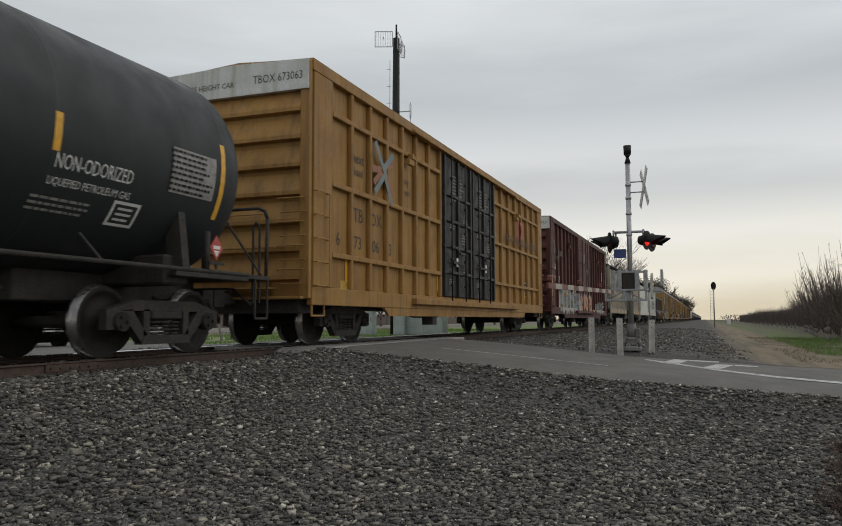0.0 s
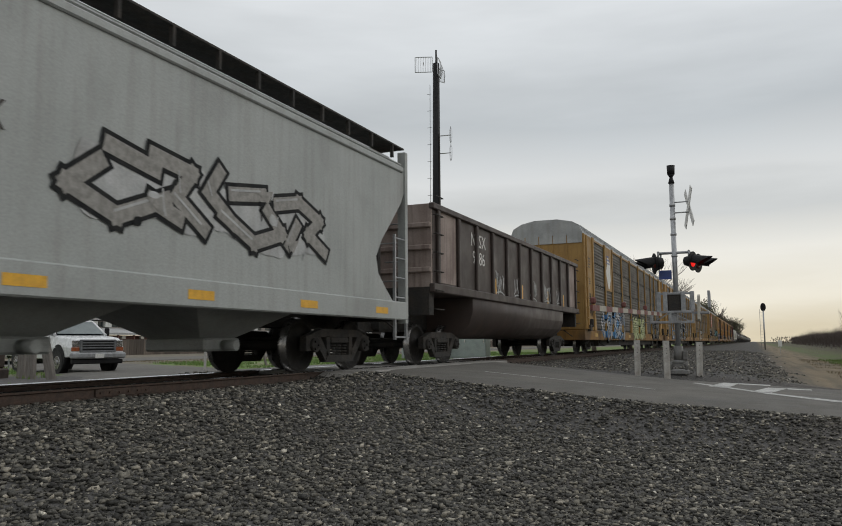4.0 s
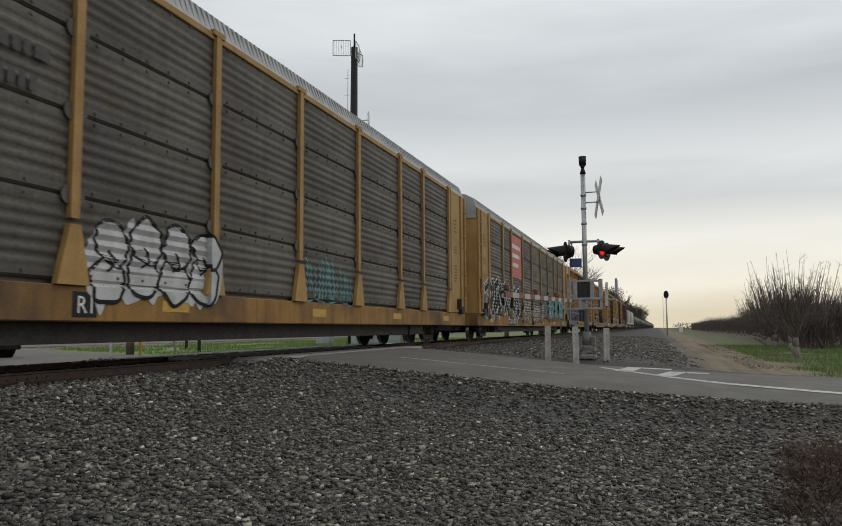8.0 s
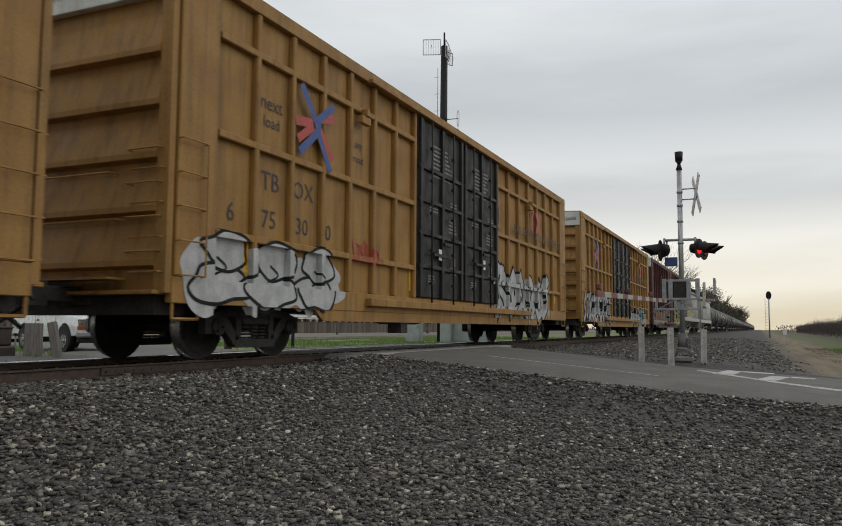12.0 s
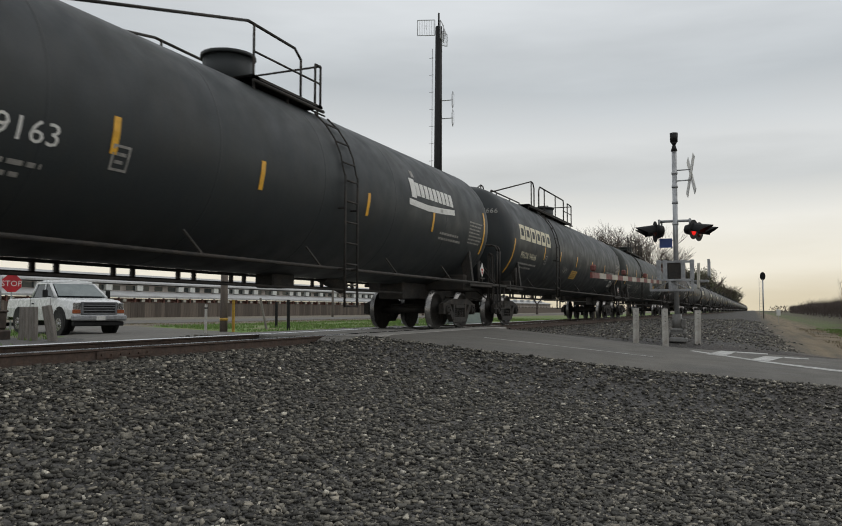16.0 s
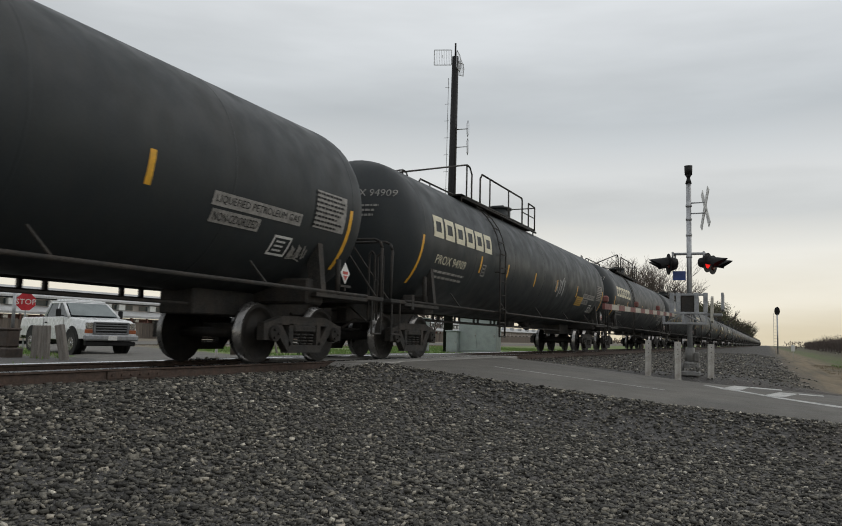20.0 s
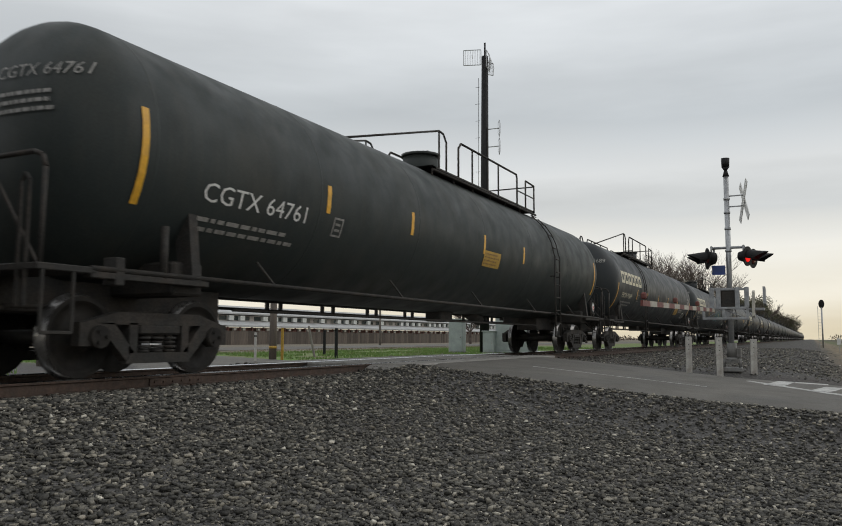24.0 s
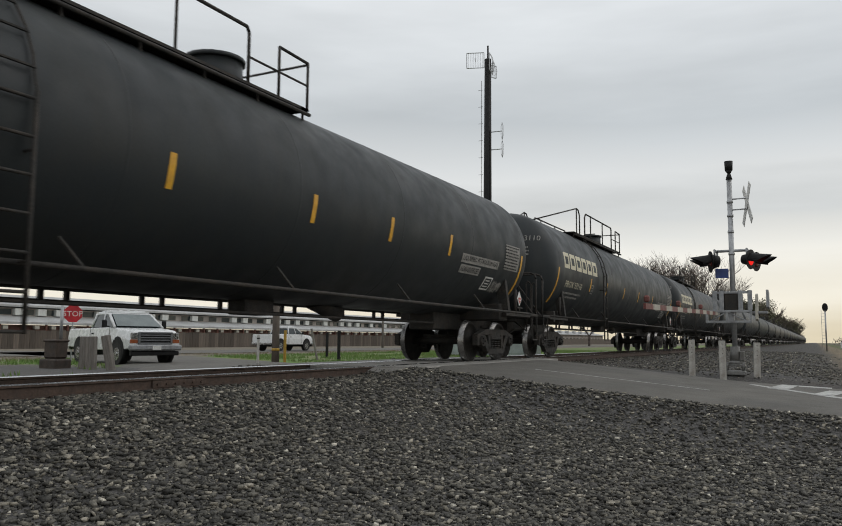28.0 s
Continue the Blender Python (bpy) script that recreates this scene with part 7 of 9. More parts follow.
hopper_car(56.1, 68.1, "hopper", "GBRX 60200", seed=4, label="beige covered hopper covered in black tags and graffiti", graff=((-4.3, -2.4, 1.3, 2.5, ("fade_teal", "hopper", "fade_brown", "fade_teal"), -3), (1.2, 4.3, 1.3, 2.35, ("fade_brown", "fade_blue", "g_black", "fade_brown"), 3), (-2.4, 1.4, 1.3, 2.15, ("hopper", "fade_brown", "dim", "hopper_rust"), 6), (-1.9, -0.5, 2.9, 3.6, ("g_black",), 0), (2.6, 4.4, 2.3, 3.3, ("g_black",), 0), (0.6, 1.7, 2.9, 3.5, ("g_black",), 0), (-4.6, -3.6, 2.9, 3.8, ("g_black",), 0)))
hopper_car(69.9, 81.8, "hopper_rust", "GBRX 65445", seed=5, label="rust-stained beige covered hopper with sloped ends", graff=((-1.0, 4.6, 1.7, 2.6, ("hopper_rust", "dim", "pale", "dim"), 6),))
hopper_car(82.9, 95.7, "hopper_white", "CSFT 47615", seed=6, label="white-grey covered hopper with sloped ends")
hopper_car(97.4, 110.0, "hopper_grey", "CRDX 15227", seed=7, label="grey covered hopper with sloped ends", graff=((-2.0, 3.0, 1.8, 2.8, ("g_white", "pale", "g_black", "g_white"), 4),))
gondola_car(111.4, 126.4, seed=8)
rack_car(127.7, 156.9, shift=-0.40, seed=9, label="yellow and grey covered car carrier with blue and yellow graffiti", marks=(("panel", -8.25, 4.0, 1.85, 2.1, "rack_yellow"), ("shape", -8.25, 3.85, 1.2, 1.5, "white"), ("3", -8.25, 4.45, 0.95, 0.5, "blue"), ("text", -6.6, 0.80, 1, 0.2, ("white", "TTGX 160435"))), graff=((-10.2, -4.0, 0.66, 2.15, ("g_blue", "g_silver", "g_black", "g_white"), 5), (-0.3, 4.4, 0.66, 1.95, ("g_lime", "g_lime", "g_black", "g_lime"), 5), (8.2, 12.0, 0.7, 1.8, ("g_black", "rack_panel", "g_black", "pale"), 4), (-13.1, -12.3, 1.6, 2.5, ("g_black",), 0)))
rack_car(158.3, 187.6, shift=-0.45, seed=10, label="yellow and grey covered car carrier with white graffiti", marks=(("panel", -8.35, 4.0, 1.85, 1.9, "rack_yellow"), ("shape", -8.35, 4.25, 1.2, 1.2, "g_white")), graff=((-9.1, -7.4, 0.7, 1.7, ("g_silver", "g_white", "g_blue", "g_blue"), 3), (-3.9, 4.7, 0.66, 2.25, ("g_black", "g_black", "g_white", "g_silver"), 6), (5.2, 6.6, 1.4, 2.1, ("g_white",), 0), (10.2, 12.0, 1.2, 1.8, ("g_white",), 0)))
rack_car(189.2, 217.9, shift=-0.55, seed=11, label="yellow and grey covered car carrier with a rounded white throw-up", marks=(("shape", -5.6, 4.2, 1.5, 0.6, "blue"), ("2", -5.4, 3.35, 2.4, 0.75, "dark"), ("text", -3.6, 0.78, 1, 0.2, ("white", "R1"))), graff=((-3.5, -0.8, 0.75, 1.95, ("g_white", "g_white", "g_black", "g_black"), -4), (2.3, 3.5, 1.0, 1.9, ("g_teal",), 0), (3.4, 4.6, 1.0, 1.8, ("g_teal",), 0)))
rack_car(219.9, 248.9, shift=-1.30, seed=12, label="yellow and grey covered car carrier with a red panel and graffiti", marks=(("panel", -4.97, 3.85, 2.75, 2.0, "red"), ("3", -4.97, 3.9, 2.2, 1.3, "white"), ("text", -6.2, 0.78, 1, 0.22, ("white", "TTGX 996967"))), graff=((-12.0, -4.2, 0.95, 2.45, ("rack_panel", "g_black", "g_white", "g_silver"), 6), (-3.4, -0.6, 0.8, 2.0, ("dim", "pale", "g_black", "pale"), 4), (-0.4, 4.2, 0.8, 1.9, ("dim", "pale", "g_black", "g_white"), 6), (5.5, 13.9, 0.95, 2.5, ("patch_grey", "g_teal", "g_black", "g_white"), 6), (-13.1, -12.3, 1.6, 2.5, ("g_black",), 0)))
box_car(250.8, 270.9, "TBOX 640689", shift=-0.80, seed=13, label="yellow boxcar with black doors and purple graffiti along its foot", graff=((-8.9, -2.1, 0.62, 2.05, ("g_purple", "g_purple", "patch_grey", "g_purple"), 7), (-9.75, -8.9, 0.66, 1.8, ("g_teal", "g_teal", "g_purple", "g_purple"), 1), (2.9, 8.5, 0.7, 1.8, ("yellow", "g_purple", "dim", "g_teal"), 5)))
box_car(273.1, 293.2, "TBOX 638287", shift=-0.80, seed=14, label="yellow boxcar with black doors and grey, teal and red graffiti", graff=((-8.5, -2.9, 0.62, 1.95, ("g_black", "patch_grey", "g_black", "g_white"), 6), (-9.0, -8.3, 0.66, 1.5, ("g_orange", "g_orange", "red", "red"), 2), (-4.2, -2.8, 1.2, 2.4, ("red", "g_orange", "red", "g_orange"), 2), (2.9, 9.0, 0.7, 1.7, ("pale", "patch_grey", "g_black", "g_teal"), 6), (-9.6, -8.9, 3.0, 4.0, ("g_black",), 0)))
box_car(295.12, 315.35, "TBOX 675300", shift=-0.75, rib=0.66, seed=15, label="yellow boxcar with black doors and white block graffiti", graff=((-9.0, -5.4, 0.66, 1.75, ("g_white", "g_white", "g_black", "g_white"), -3), (-5.0, -3.9, 1.6, 2.0, ("red",), 0), (2.9, 8.6, 0.66, 2.2, ("g_silver", "g_white", "g_black", "g_white"), 6), (2.6, 3.4, 3.1, 3.9, ("g_black",), 0)))
box_car(318.1, 338.2, "TBOX 666688", shift=-0.65, seed=16, label="yellow boxcar with black doors and white and black graffiti", graff=((-9.0, -2.7, 0.66, 2.1, ("g_black", "g_white", "g_black", "g_silver"), 9), (2.9, 9.0, 0.66, 1.7, ("g_teal", "g_white", "g_black", "g_teal"), 6)))
box_car(339.9, 359.8, " 21350", "brown", shift=-0.50, bays=(1.7, 2.7, 3.7, 4.7, 5.73, 6.7, 7.79, 13.92, 14.86, 16.03, 16.9, 18.08), door=(0.88, 1.9), seed=17, words=False, label="red-brown boxcar with teal, orange and pale green graffiti", graff=((-9.0, -0.5, 0.75, 2.1, ("patch_grey", "pale", "g_black", "g_teal"), 8), (-7.5, -1.0, 0.85, 1.8, ("g_purple", "g_orange", "patch_grey", "g_teal"), 6), (3.6, 9.3, 0.85, 2.2, ("g_lime", "g_lime", "brown", "g_lime"), 6)))
hopper_car(320.8 + GAP, 341.8 + GAP, "hopper_grey", seed=18, curved=True, label="smooth grey covered hopper with red and green graffiti", graff=((-5.6, 1.5, 1.3, 2.9, ("red", "g_lime", "g_black", "g_orange"), 6),))
hopper_car(343.7 + GAP, 364.6 + GAP, "hopper_white", seed=19, curved=True, label="smooth pale covered hopper with grey repaint patches", patch=((-2.0, 2.55, 9.0, 1.5, "patch_grey"), (6.2, 2.2, 2.2, 1.0, "patch_grey"), (4.6, 3.2, 1.2, 0.7, "hopper_grey"), (-7.5, 1.45, 0.5, 0.2, "blue")))
TANKS = [
    (366.8, 383.8, "GATX 223613", 0, "tank_green", "black-green tank car with white marks", dict(strips=(3.5, 6.8, 10.2, 13.4), strip_s=-0.08, short=True, R=1.57, gas=0, ladder_at=5.2)),
    (386.4, 403.0, "PROX 79163", 0, "tank", "black tank car with a white name and grey handholds", dict(strips=(4.04, 6.8, 10.1, 13.2), strip_s=-0.25, short=True, R=1.56, gas=0, ladder_at=5.2, badge=(4.6, 0.25))),
    (405.5, 424.7, "PROX 94666", 1, "tank", "black pressure tank car with cream block marks", dict(strips=(3.9, 6.2, 9.0, 12.1, 15.1), plate=(11.2, -0.42), strip_s=-0.28, gas=1, tags=((-2.6, -0.35, 0.6, 0.3, "pale"),))),
    (427.3, 447.4, "TACX 1135", 0, "tank_green", "greenish black tank car with white tags and a yellow label", dict(strips=(3.8, 6.4, 9.1, 11.8, 14.2, 16.6), strip_s=0.0, gas=1, plate=(8.2, -0.28), tags=((4.2, -0.6, 2.7, 0.65, "g_silver"), (7.3, 0.35, 1.0, 0.4, "g_white"), (-4.9, -0.6, 1.6, 0.6, "pale")))),
    (450.4, 469.2, "PROX 400462", 0, "tank_rust", "rust-brown tank car with a row of white tags", dict(strips=(3.9, 6.5, 9.4, 12.5, 15.5), strip_s=0.1, R=1.63, gas=1, plate=(8.7, -0.52), tags=((-8.6, 0.35, 1.2, 0.7, "g_white"), (-6.4, 0.4, 1.2, 0.8, "g_white"), (-4.2, 0.4, 1.3, 0.8, "g_white"), (-1.8, 0.4, 1.2, 0.8, "g_white"), (1.6, 0.2, 0.9, 0.75, "g_white"), (3.8, 0.3, 1.4, 0.8, "g_white")))),
    (472.0, 491.3, "PROX 36530", 1, "tank", "black pressure tank car with cream block marks", dict(strips=(3.9, 6.0, 8.8, 11.6, 14.7), strip_s=-0.3, gas=1)),
    (494.0, 513.0, "PROX 94909", 1, "tank", "black pressure tank car with cream block marks", dict(gas=1, plate=(4.9, -0.3), tags=((1.8, 0.0, 0.9, 0.7, "g_white"),))),
    (515.7, 534.7, "PROX 94027", 1, "tank", "black pressure tank car with cream block marks", dict(gas=1)),
    (537.3, 557.0, "PROX 35590", 1, "tank", "black pressure tank car with cream block marks", dict(gas=1, ladder_at=8.5)),
    (559.75, 578.9, "PROX 37348", 1, "tank", "black pressure tank car with cream block marks and a silver tag", dict(gas=1, reservoir=True, tags=((0.2, -0.3, 2.4, 0.9, "pale"),))),
    (581.8, 601.4, "CGTX 64761", 0, "tank_green", "grey-green tank car with white marks and a yellow label", dict(strips=(3.83, 6.55, 10.0, 12.6), plat_at=4.3, ladder_at=9.6, strip_s=-0.1, gas=0, plate=(10.1, -0.0))),
    (604.7, 623.5, "PROX 93689", 1, "tank", "black pressure tank car with cream block marks", dict(gas=1, plate=(5.2, -0.35))),
    (626.6, 645.9, "PROX 93844", 1, "tank", "black pressure tank car with cream block marks and a teal tag", dict(plat_at=4.1, ladder_at=9.6, strips=(4.1, 7.0, 10.0, 12.8), gas=1, tags=((1.8, -0.1, 3.0, 0.8, "g_teal"),))),
    (648.8, 668.0, "GATX 219708", 0, "tank", "black pressure tank car with white marks", dict(strips=(3.5, 6.6, 9.9, 12.9), strip_s=-0.1, gas=2, plate=(5.5, 0.12))),
    (671.2, 690.0, "PROX 92519", 1, "tank", "black pressure tank car with cream block marks", dict(strips=(3.9, 7.2, 10.0, 12.3, 14.7), strip_s=-0.27, gas=1)),
    (692.8, 712.0, "PROX 93110", 1, "tank", "black pressure tank car with cream block marks", dict(gas=1)),
    (714.8, 733.8, "PROX 93262", 1, "tank", "black pressure tank car with cream block marks", dict(gas=1)),
]
for k, (a, b, mark, brand, colour, label, more) in enumerate(TANKS):
    tank_car(a - 0.65 + GAP, b + 0.90 + GAP, mark, bool(brand), colour, seed=30 + k, label=label, **more)
FAR = ["tank", "tank", "tank_green", "tank", "tank_grey", "tank_grey", "tank", "tank_grey", "tank", "tank_grey"]
for k in range(24):
    a = 736.6 + 22.0 * k + GAP
    c = FAR[k % 10]
    tank_car(a - 0.65, a + 19.65, "", False, c, seed=60 + k, label={"tank": "black tank car", "tank_green": "black-green tank car", "tank_grey": "weathered grey tank car"}[c] + " far back in the train", detail=0)


# ---- the crossing signal ----
SOUTH_WEST = -0.47  # height of the flat ground beyond the track


def lamp_unit(parent, x, y, z, face, lit, name="flasher"):
    """One flashing-light unit: backing disc, hood, housing and lens. face: +1 looks to +x."""
    bm = nb()
    T(bm, (0, 0, 0), (face * 0.02, 0, 0), 0.25, 20)
    u = part(name, bm, M["black"], parent, at=pose(x, y, z, 0, face * 4, -20 * face))
    part("housing", T(nb(), (-face * 0.20, 0, 0), (0, 0, 0), 0.11, 12, 0.17), M["black"], u)
    bm = nb()
    n, rr, ll = 14, 0.16, 0.50
    a = [math.pi * (-0.1 + 1.2 * i / n) for i in range(n + 1)]
    v0 = [bm.verts.new((face * 0.02, rr * math.cos(q), rr * math.sin(q))) for q in a]
    v1 = [bm.verts.new((face * (0.02 + ll * (0.45 + 0.55 * max(math.sin(q), 0.0))), rr * 0.96 * math.cos(q), rr * 0.96 * math.sin(q) - 0.03)) for q in a]
    for i in range(n):
        bm.faces.new((v0[i], v0[i + 1], v1[i + 1], v1[i]))
    part("hood", bm, M["black"], u)
    part("lens", T(nb(), (face * 0.02, 0, 0), (face * 0.05, 0, 0), 0.15, 16, 0.10), M["red_lit"] if lit else M["red_off"], u, "red lens, lit" if lit else "red lens, dark")


def make_signal():
    g = thing("crossing_signal", "galvanized crossing signal mast with crossbuck, red lamps and bell", "crossing signal", at=pose(-1.85, 20.95, -0.26))
    bm = nb()
    B(bm, -0.24, 0.24, -0.24, 0.24, -0.1, 0.01, 0.02)
    prism(bm, ring(0, 0, 0.215, 8), 0.12, 0.17, "z")
    T(bm, (0, 0, 0.18), (0, 0, 0.26), 0.17, 14, 0.13)
    T(bm, (0, 0, 0.26), (0, 0, 0.62), 0.125, 14, 0.115)
    B(bm, 0.10, 0.22, -0.09, 0.09, 0.26, 0.50, 0.02)
    for a in (-1, 1):
        for b in (-1, 1):
            T(bm, (a * 0.19, b * 0.19, 0.0), (a * 0.19, b * 0.19, 0.22), 0.022, 6)
    part("base", bm, M["galv_dull"], g)
    bm = nb()
    T(bm, (0, 0, 0.5), (0, 0, 4.92), 0.064, 16)
    for z in (3.55, 3.97, 4.33, 2.98):
        T(bm, (0, 0, z - 0.03), (0, 0, z + 0.03), 0.078, 14)
    part("mast", bm, M["galv"], g)
    bm = nb()
    T(bm, (0, 0, 4.92), (0, 0, 5.08), 0.085, 12, 0.04)
    T(bm, (0, 0, 5.08), (0, 0, 5.16), 0.04, 12, 0.09)
    T(bm, (0, 0, 5.16), (0, 0, 5.40), 0.095, 14, 0.105)
    part("bell", bm, M["black"], g, "black electronic bell")
    cb = part("crossbuck_bracket", pipe(pipe(nb(), [(0.05, 0, 4.40), (0.40, -0.03, 4.40)], 0.018), [(0.05, 0, 4.12), (0.40, -0.03, 4.12)], 0.018), M["galv"], g)
    for s in (-1, 1):
        bm = nb()
        B(bm, -0.008, 0.008, -0.61, 0.61, -0.10, 0.10)
        part("crossbuck_blade", bm, M["white"], cb, "white crossbuck blade", at=pose(0.41 + 0.012 * s, -0.03, 4.24, 0, 0, 18) @ pose(0, 0, 0, s * 52))
    bm = nb()
    pipe(bm, [(-0.38, -0.30, 3.06), (-0.38, 0.30, 3.06)], 0.03, 8)
    pipe(bm, [(-0.38, 0.0, 3.06), (0.38, 0.0, 3.06)], 0.035, 8)
    pipe(bm, [(0.38, -0.30, 3.06), (0.38, 0.30, 3.06)], 0.03, 8)
    for x in (-0.38, 0.38):
        for y in (-0.30, 0.30):
            pipe(bm, [(x, y, 3.06), (x, y, 2.92)], 0.025, 6)
    part("crossarm", bm, M["alu"], g)
    for x, face in ((-0.42, -1), (0.42, 1)):
        for k, y in enumerate((-0.32, 0.32)):
            lamp_unit(g, x + face * (0.04 + 0.09 * k), y, 2.79, face, k == 0 and face > 0)
    part("sign_plate", B(nb(), -0.40, -0.08, -0.10, -0.085, 2.36, 2.60, 0.004), M["blue"], g, "small blue notice plate")
    # the gate: mechanism, counterweights and striped arm
    q = thing("crossing_gate", "lowered crossing gate with red and white striped arm", "crossing gate", at=pose(-1.85, 20.95, -0.26))
    bm = nb()
    B(bm, -0.20, 0.24, -0.30, -0.09, 1.50, 1.95, 0.03)
    part("mechanism_case", bm, M["steel"], q, "dark gate mechanism")
    for x in (-0.46, -0.30, 0.14, 0.36):
        part("side_plate", B(nb(), x, x + 0.11, -0.36, -0.33, 1.52, 2.02, 0.01), M["alu"], q)
    part("top_bar", B(nb(), -0.46, 0.47, -0.33, -0.29, 1.94, 2.0, 0.01), M["alu"], q)
    bm = nb()
    B(bm, -0.62, 0.46, -0.50, -0.42, 1.46, 1.52, 0.01)
    B(bm, -0.62, 0.46, -0.50, -0.42, 1.20, 1.26, 0.01)
    B(bm, -0.62, -0.56, -0.50, -0.42, 1.26, 1.46)
    B(bm, 0.40, 0.46, -0.50, -0.42, 1.26, 1.46)
    B(bm, -0.15, -0.09, -0.50, -0.42, 1.26, 1.46)
    B(bm, -0.10, 0.04, -0.44, -0.05, 1.22, 1.50, 0.01)
    part("arm_channel", bm, M["alu"], q, "pale steel channel that carries the arm")
    part("channel_brace", pipe(nb(), [(-0.56, -0.46, 1.22), (-0.12, -0.46, 1.48), (0.40, -0.46, 1.22)], 0.018), M["alu"], q)
    part("counterweight", prism(nb(), [(-0.3, 1.30), (0.0, 1.26), (0.14, 1.80), (0.06, 1.95), (-0.10, 1.90)], 0.52, 0.58, "x"), M["gate_white"], q)
    part("counterweight", prism(nb(), [(0.1, 1.62), (0.5, 1.58), (0.5, 2.0), (0.12, 2.05)], 0.76, 0.82, "x"), M["alu"], q)
    part("counterweight_arm", B(nb(), 0.40, 0.80, -0.2, 0.1, 1.44, 1.50, 0.01), M["alu"], q)
    n, L = 16, 9.2
    for i in range(n):
        y0, y1 = -0.45 - L * i / n, -0.45 - L * (i + 1) / n
        z = lambda y: 1.44 + 0.022 * (y + 0.45)
        h = 0.042
        bm = nb()
        prism(bm, [(y0, z(y0) - h), (y1, z(y1) - h), (y1, z(y1) + h), (y0, z(y0) + h)], -0.36, -0.325, "x")
        part("arm_section", bm, M["gate_red"] if i % 2 else M["gate_white"], q)
    for y in (-9.5, -6.6, -3.6):
        zz = 1.44 + 0.022 * (y + 0.45)
        bm = nb()
        B(bm, -0.38, -0.30, y - 0.04, y + 0.04, zz + 0.06, zz + 0.16, 0.02)
        part("arm_lamp", bm, M["gate_red"], q)


make_signal()


def guard_post(x, y, z, h, lean=0.0):
    g = thing("guard_post", "dirty white steel guard post beside the crossing signal", "post", at=pose(x, y, z, lean, lean * 0.6, 12), group="posts round the signal")
    bm = nb()
    B(bm, -0.075, 0.075, -0.04, -0.025, -0.15, h, 0.004)
    B(bm, -0.075, -0.06, -0.025, 0.045, -0.15, h)
    B(bm, 0.06, 0.075, -0.025, 0.045, -0.15, h)
    part("channel", bm, M["post_white"], g)
    bm = nb()
    for k in range(3):
        T(bm, (0, -0.042, h - 0.08 - k * 0.12), (0, -0.036, h - 0.08 - k * 0.12), 0.012, 6)
    part("bolt_holes", bm, M["black"], g)


guard_post(-2.83, 20.45, -0.30, 0.82, 0.5)
guard_post(-2.07, 20.15, -0.32, 0.82, -0.6)
guard_post(-1.34, 20.75, -0.34, 0.80, 1.2)


# ---- white lines on the road ----
def make_lines():
    def strip(name, pts):
        bm = nb()
        lo = [bm.verts.new((x, y, road_z(x) + 0.006)) for x, y in pts[0]]
        hi = [bm.verts.new((x, y, road_z(x) + 0.006)) for x, y in pts[1]]
        for i in range(len(lo) - 1):
            bm.faces.new((lo[i], lo[i + 1], hi[i + 1], hi[i]))
        tagged(part(name, bm, M["road_white"]), "worn white line painted on the road", "road marking", kind="structure")
    strip("edge_line", ([(-1.36, 18.3), (-0.6, 17.25), (0.1, 16.3), (1.2, 15.3), (3.0, 14.2)], [(-1.30, 18.6), (-0.52, 17.55), (0.16, 16.65), (1.25, 15.75), (3.05, 14.7)]))
    for a, b, c, d in (((-0.97, 17.5), (-0.60, 17.2), (-0.74, 19.4), (-0.40, 19.5)), ((-0.12, 16.7), (0.24, 16.75), (0.20, 18.5), (0.58, 18.6))):
        strip("diagonal_bar", ([a, b], [c, d]))
    strip("thin_line", ([(-0.40, 19.1), (0.26, 19.25)], [(-0.40, 19.55), (0.26, 19.7)]))
    strip("thin_line", ([(0.58, 18.3), (1.06, 18.45)], [(0.58, 18.7), (1.06, 18.85)]))
    xs = list(np.linspace(-5.2, -1.8, 6))
    strip("faint_line", ([(x, 15.2) for x in xs], [(x, 15.28) for x in xs]))


make_lines()


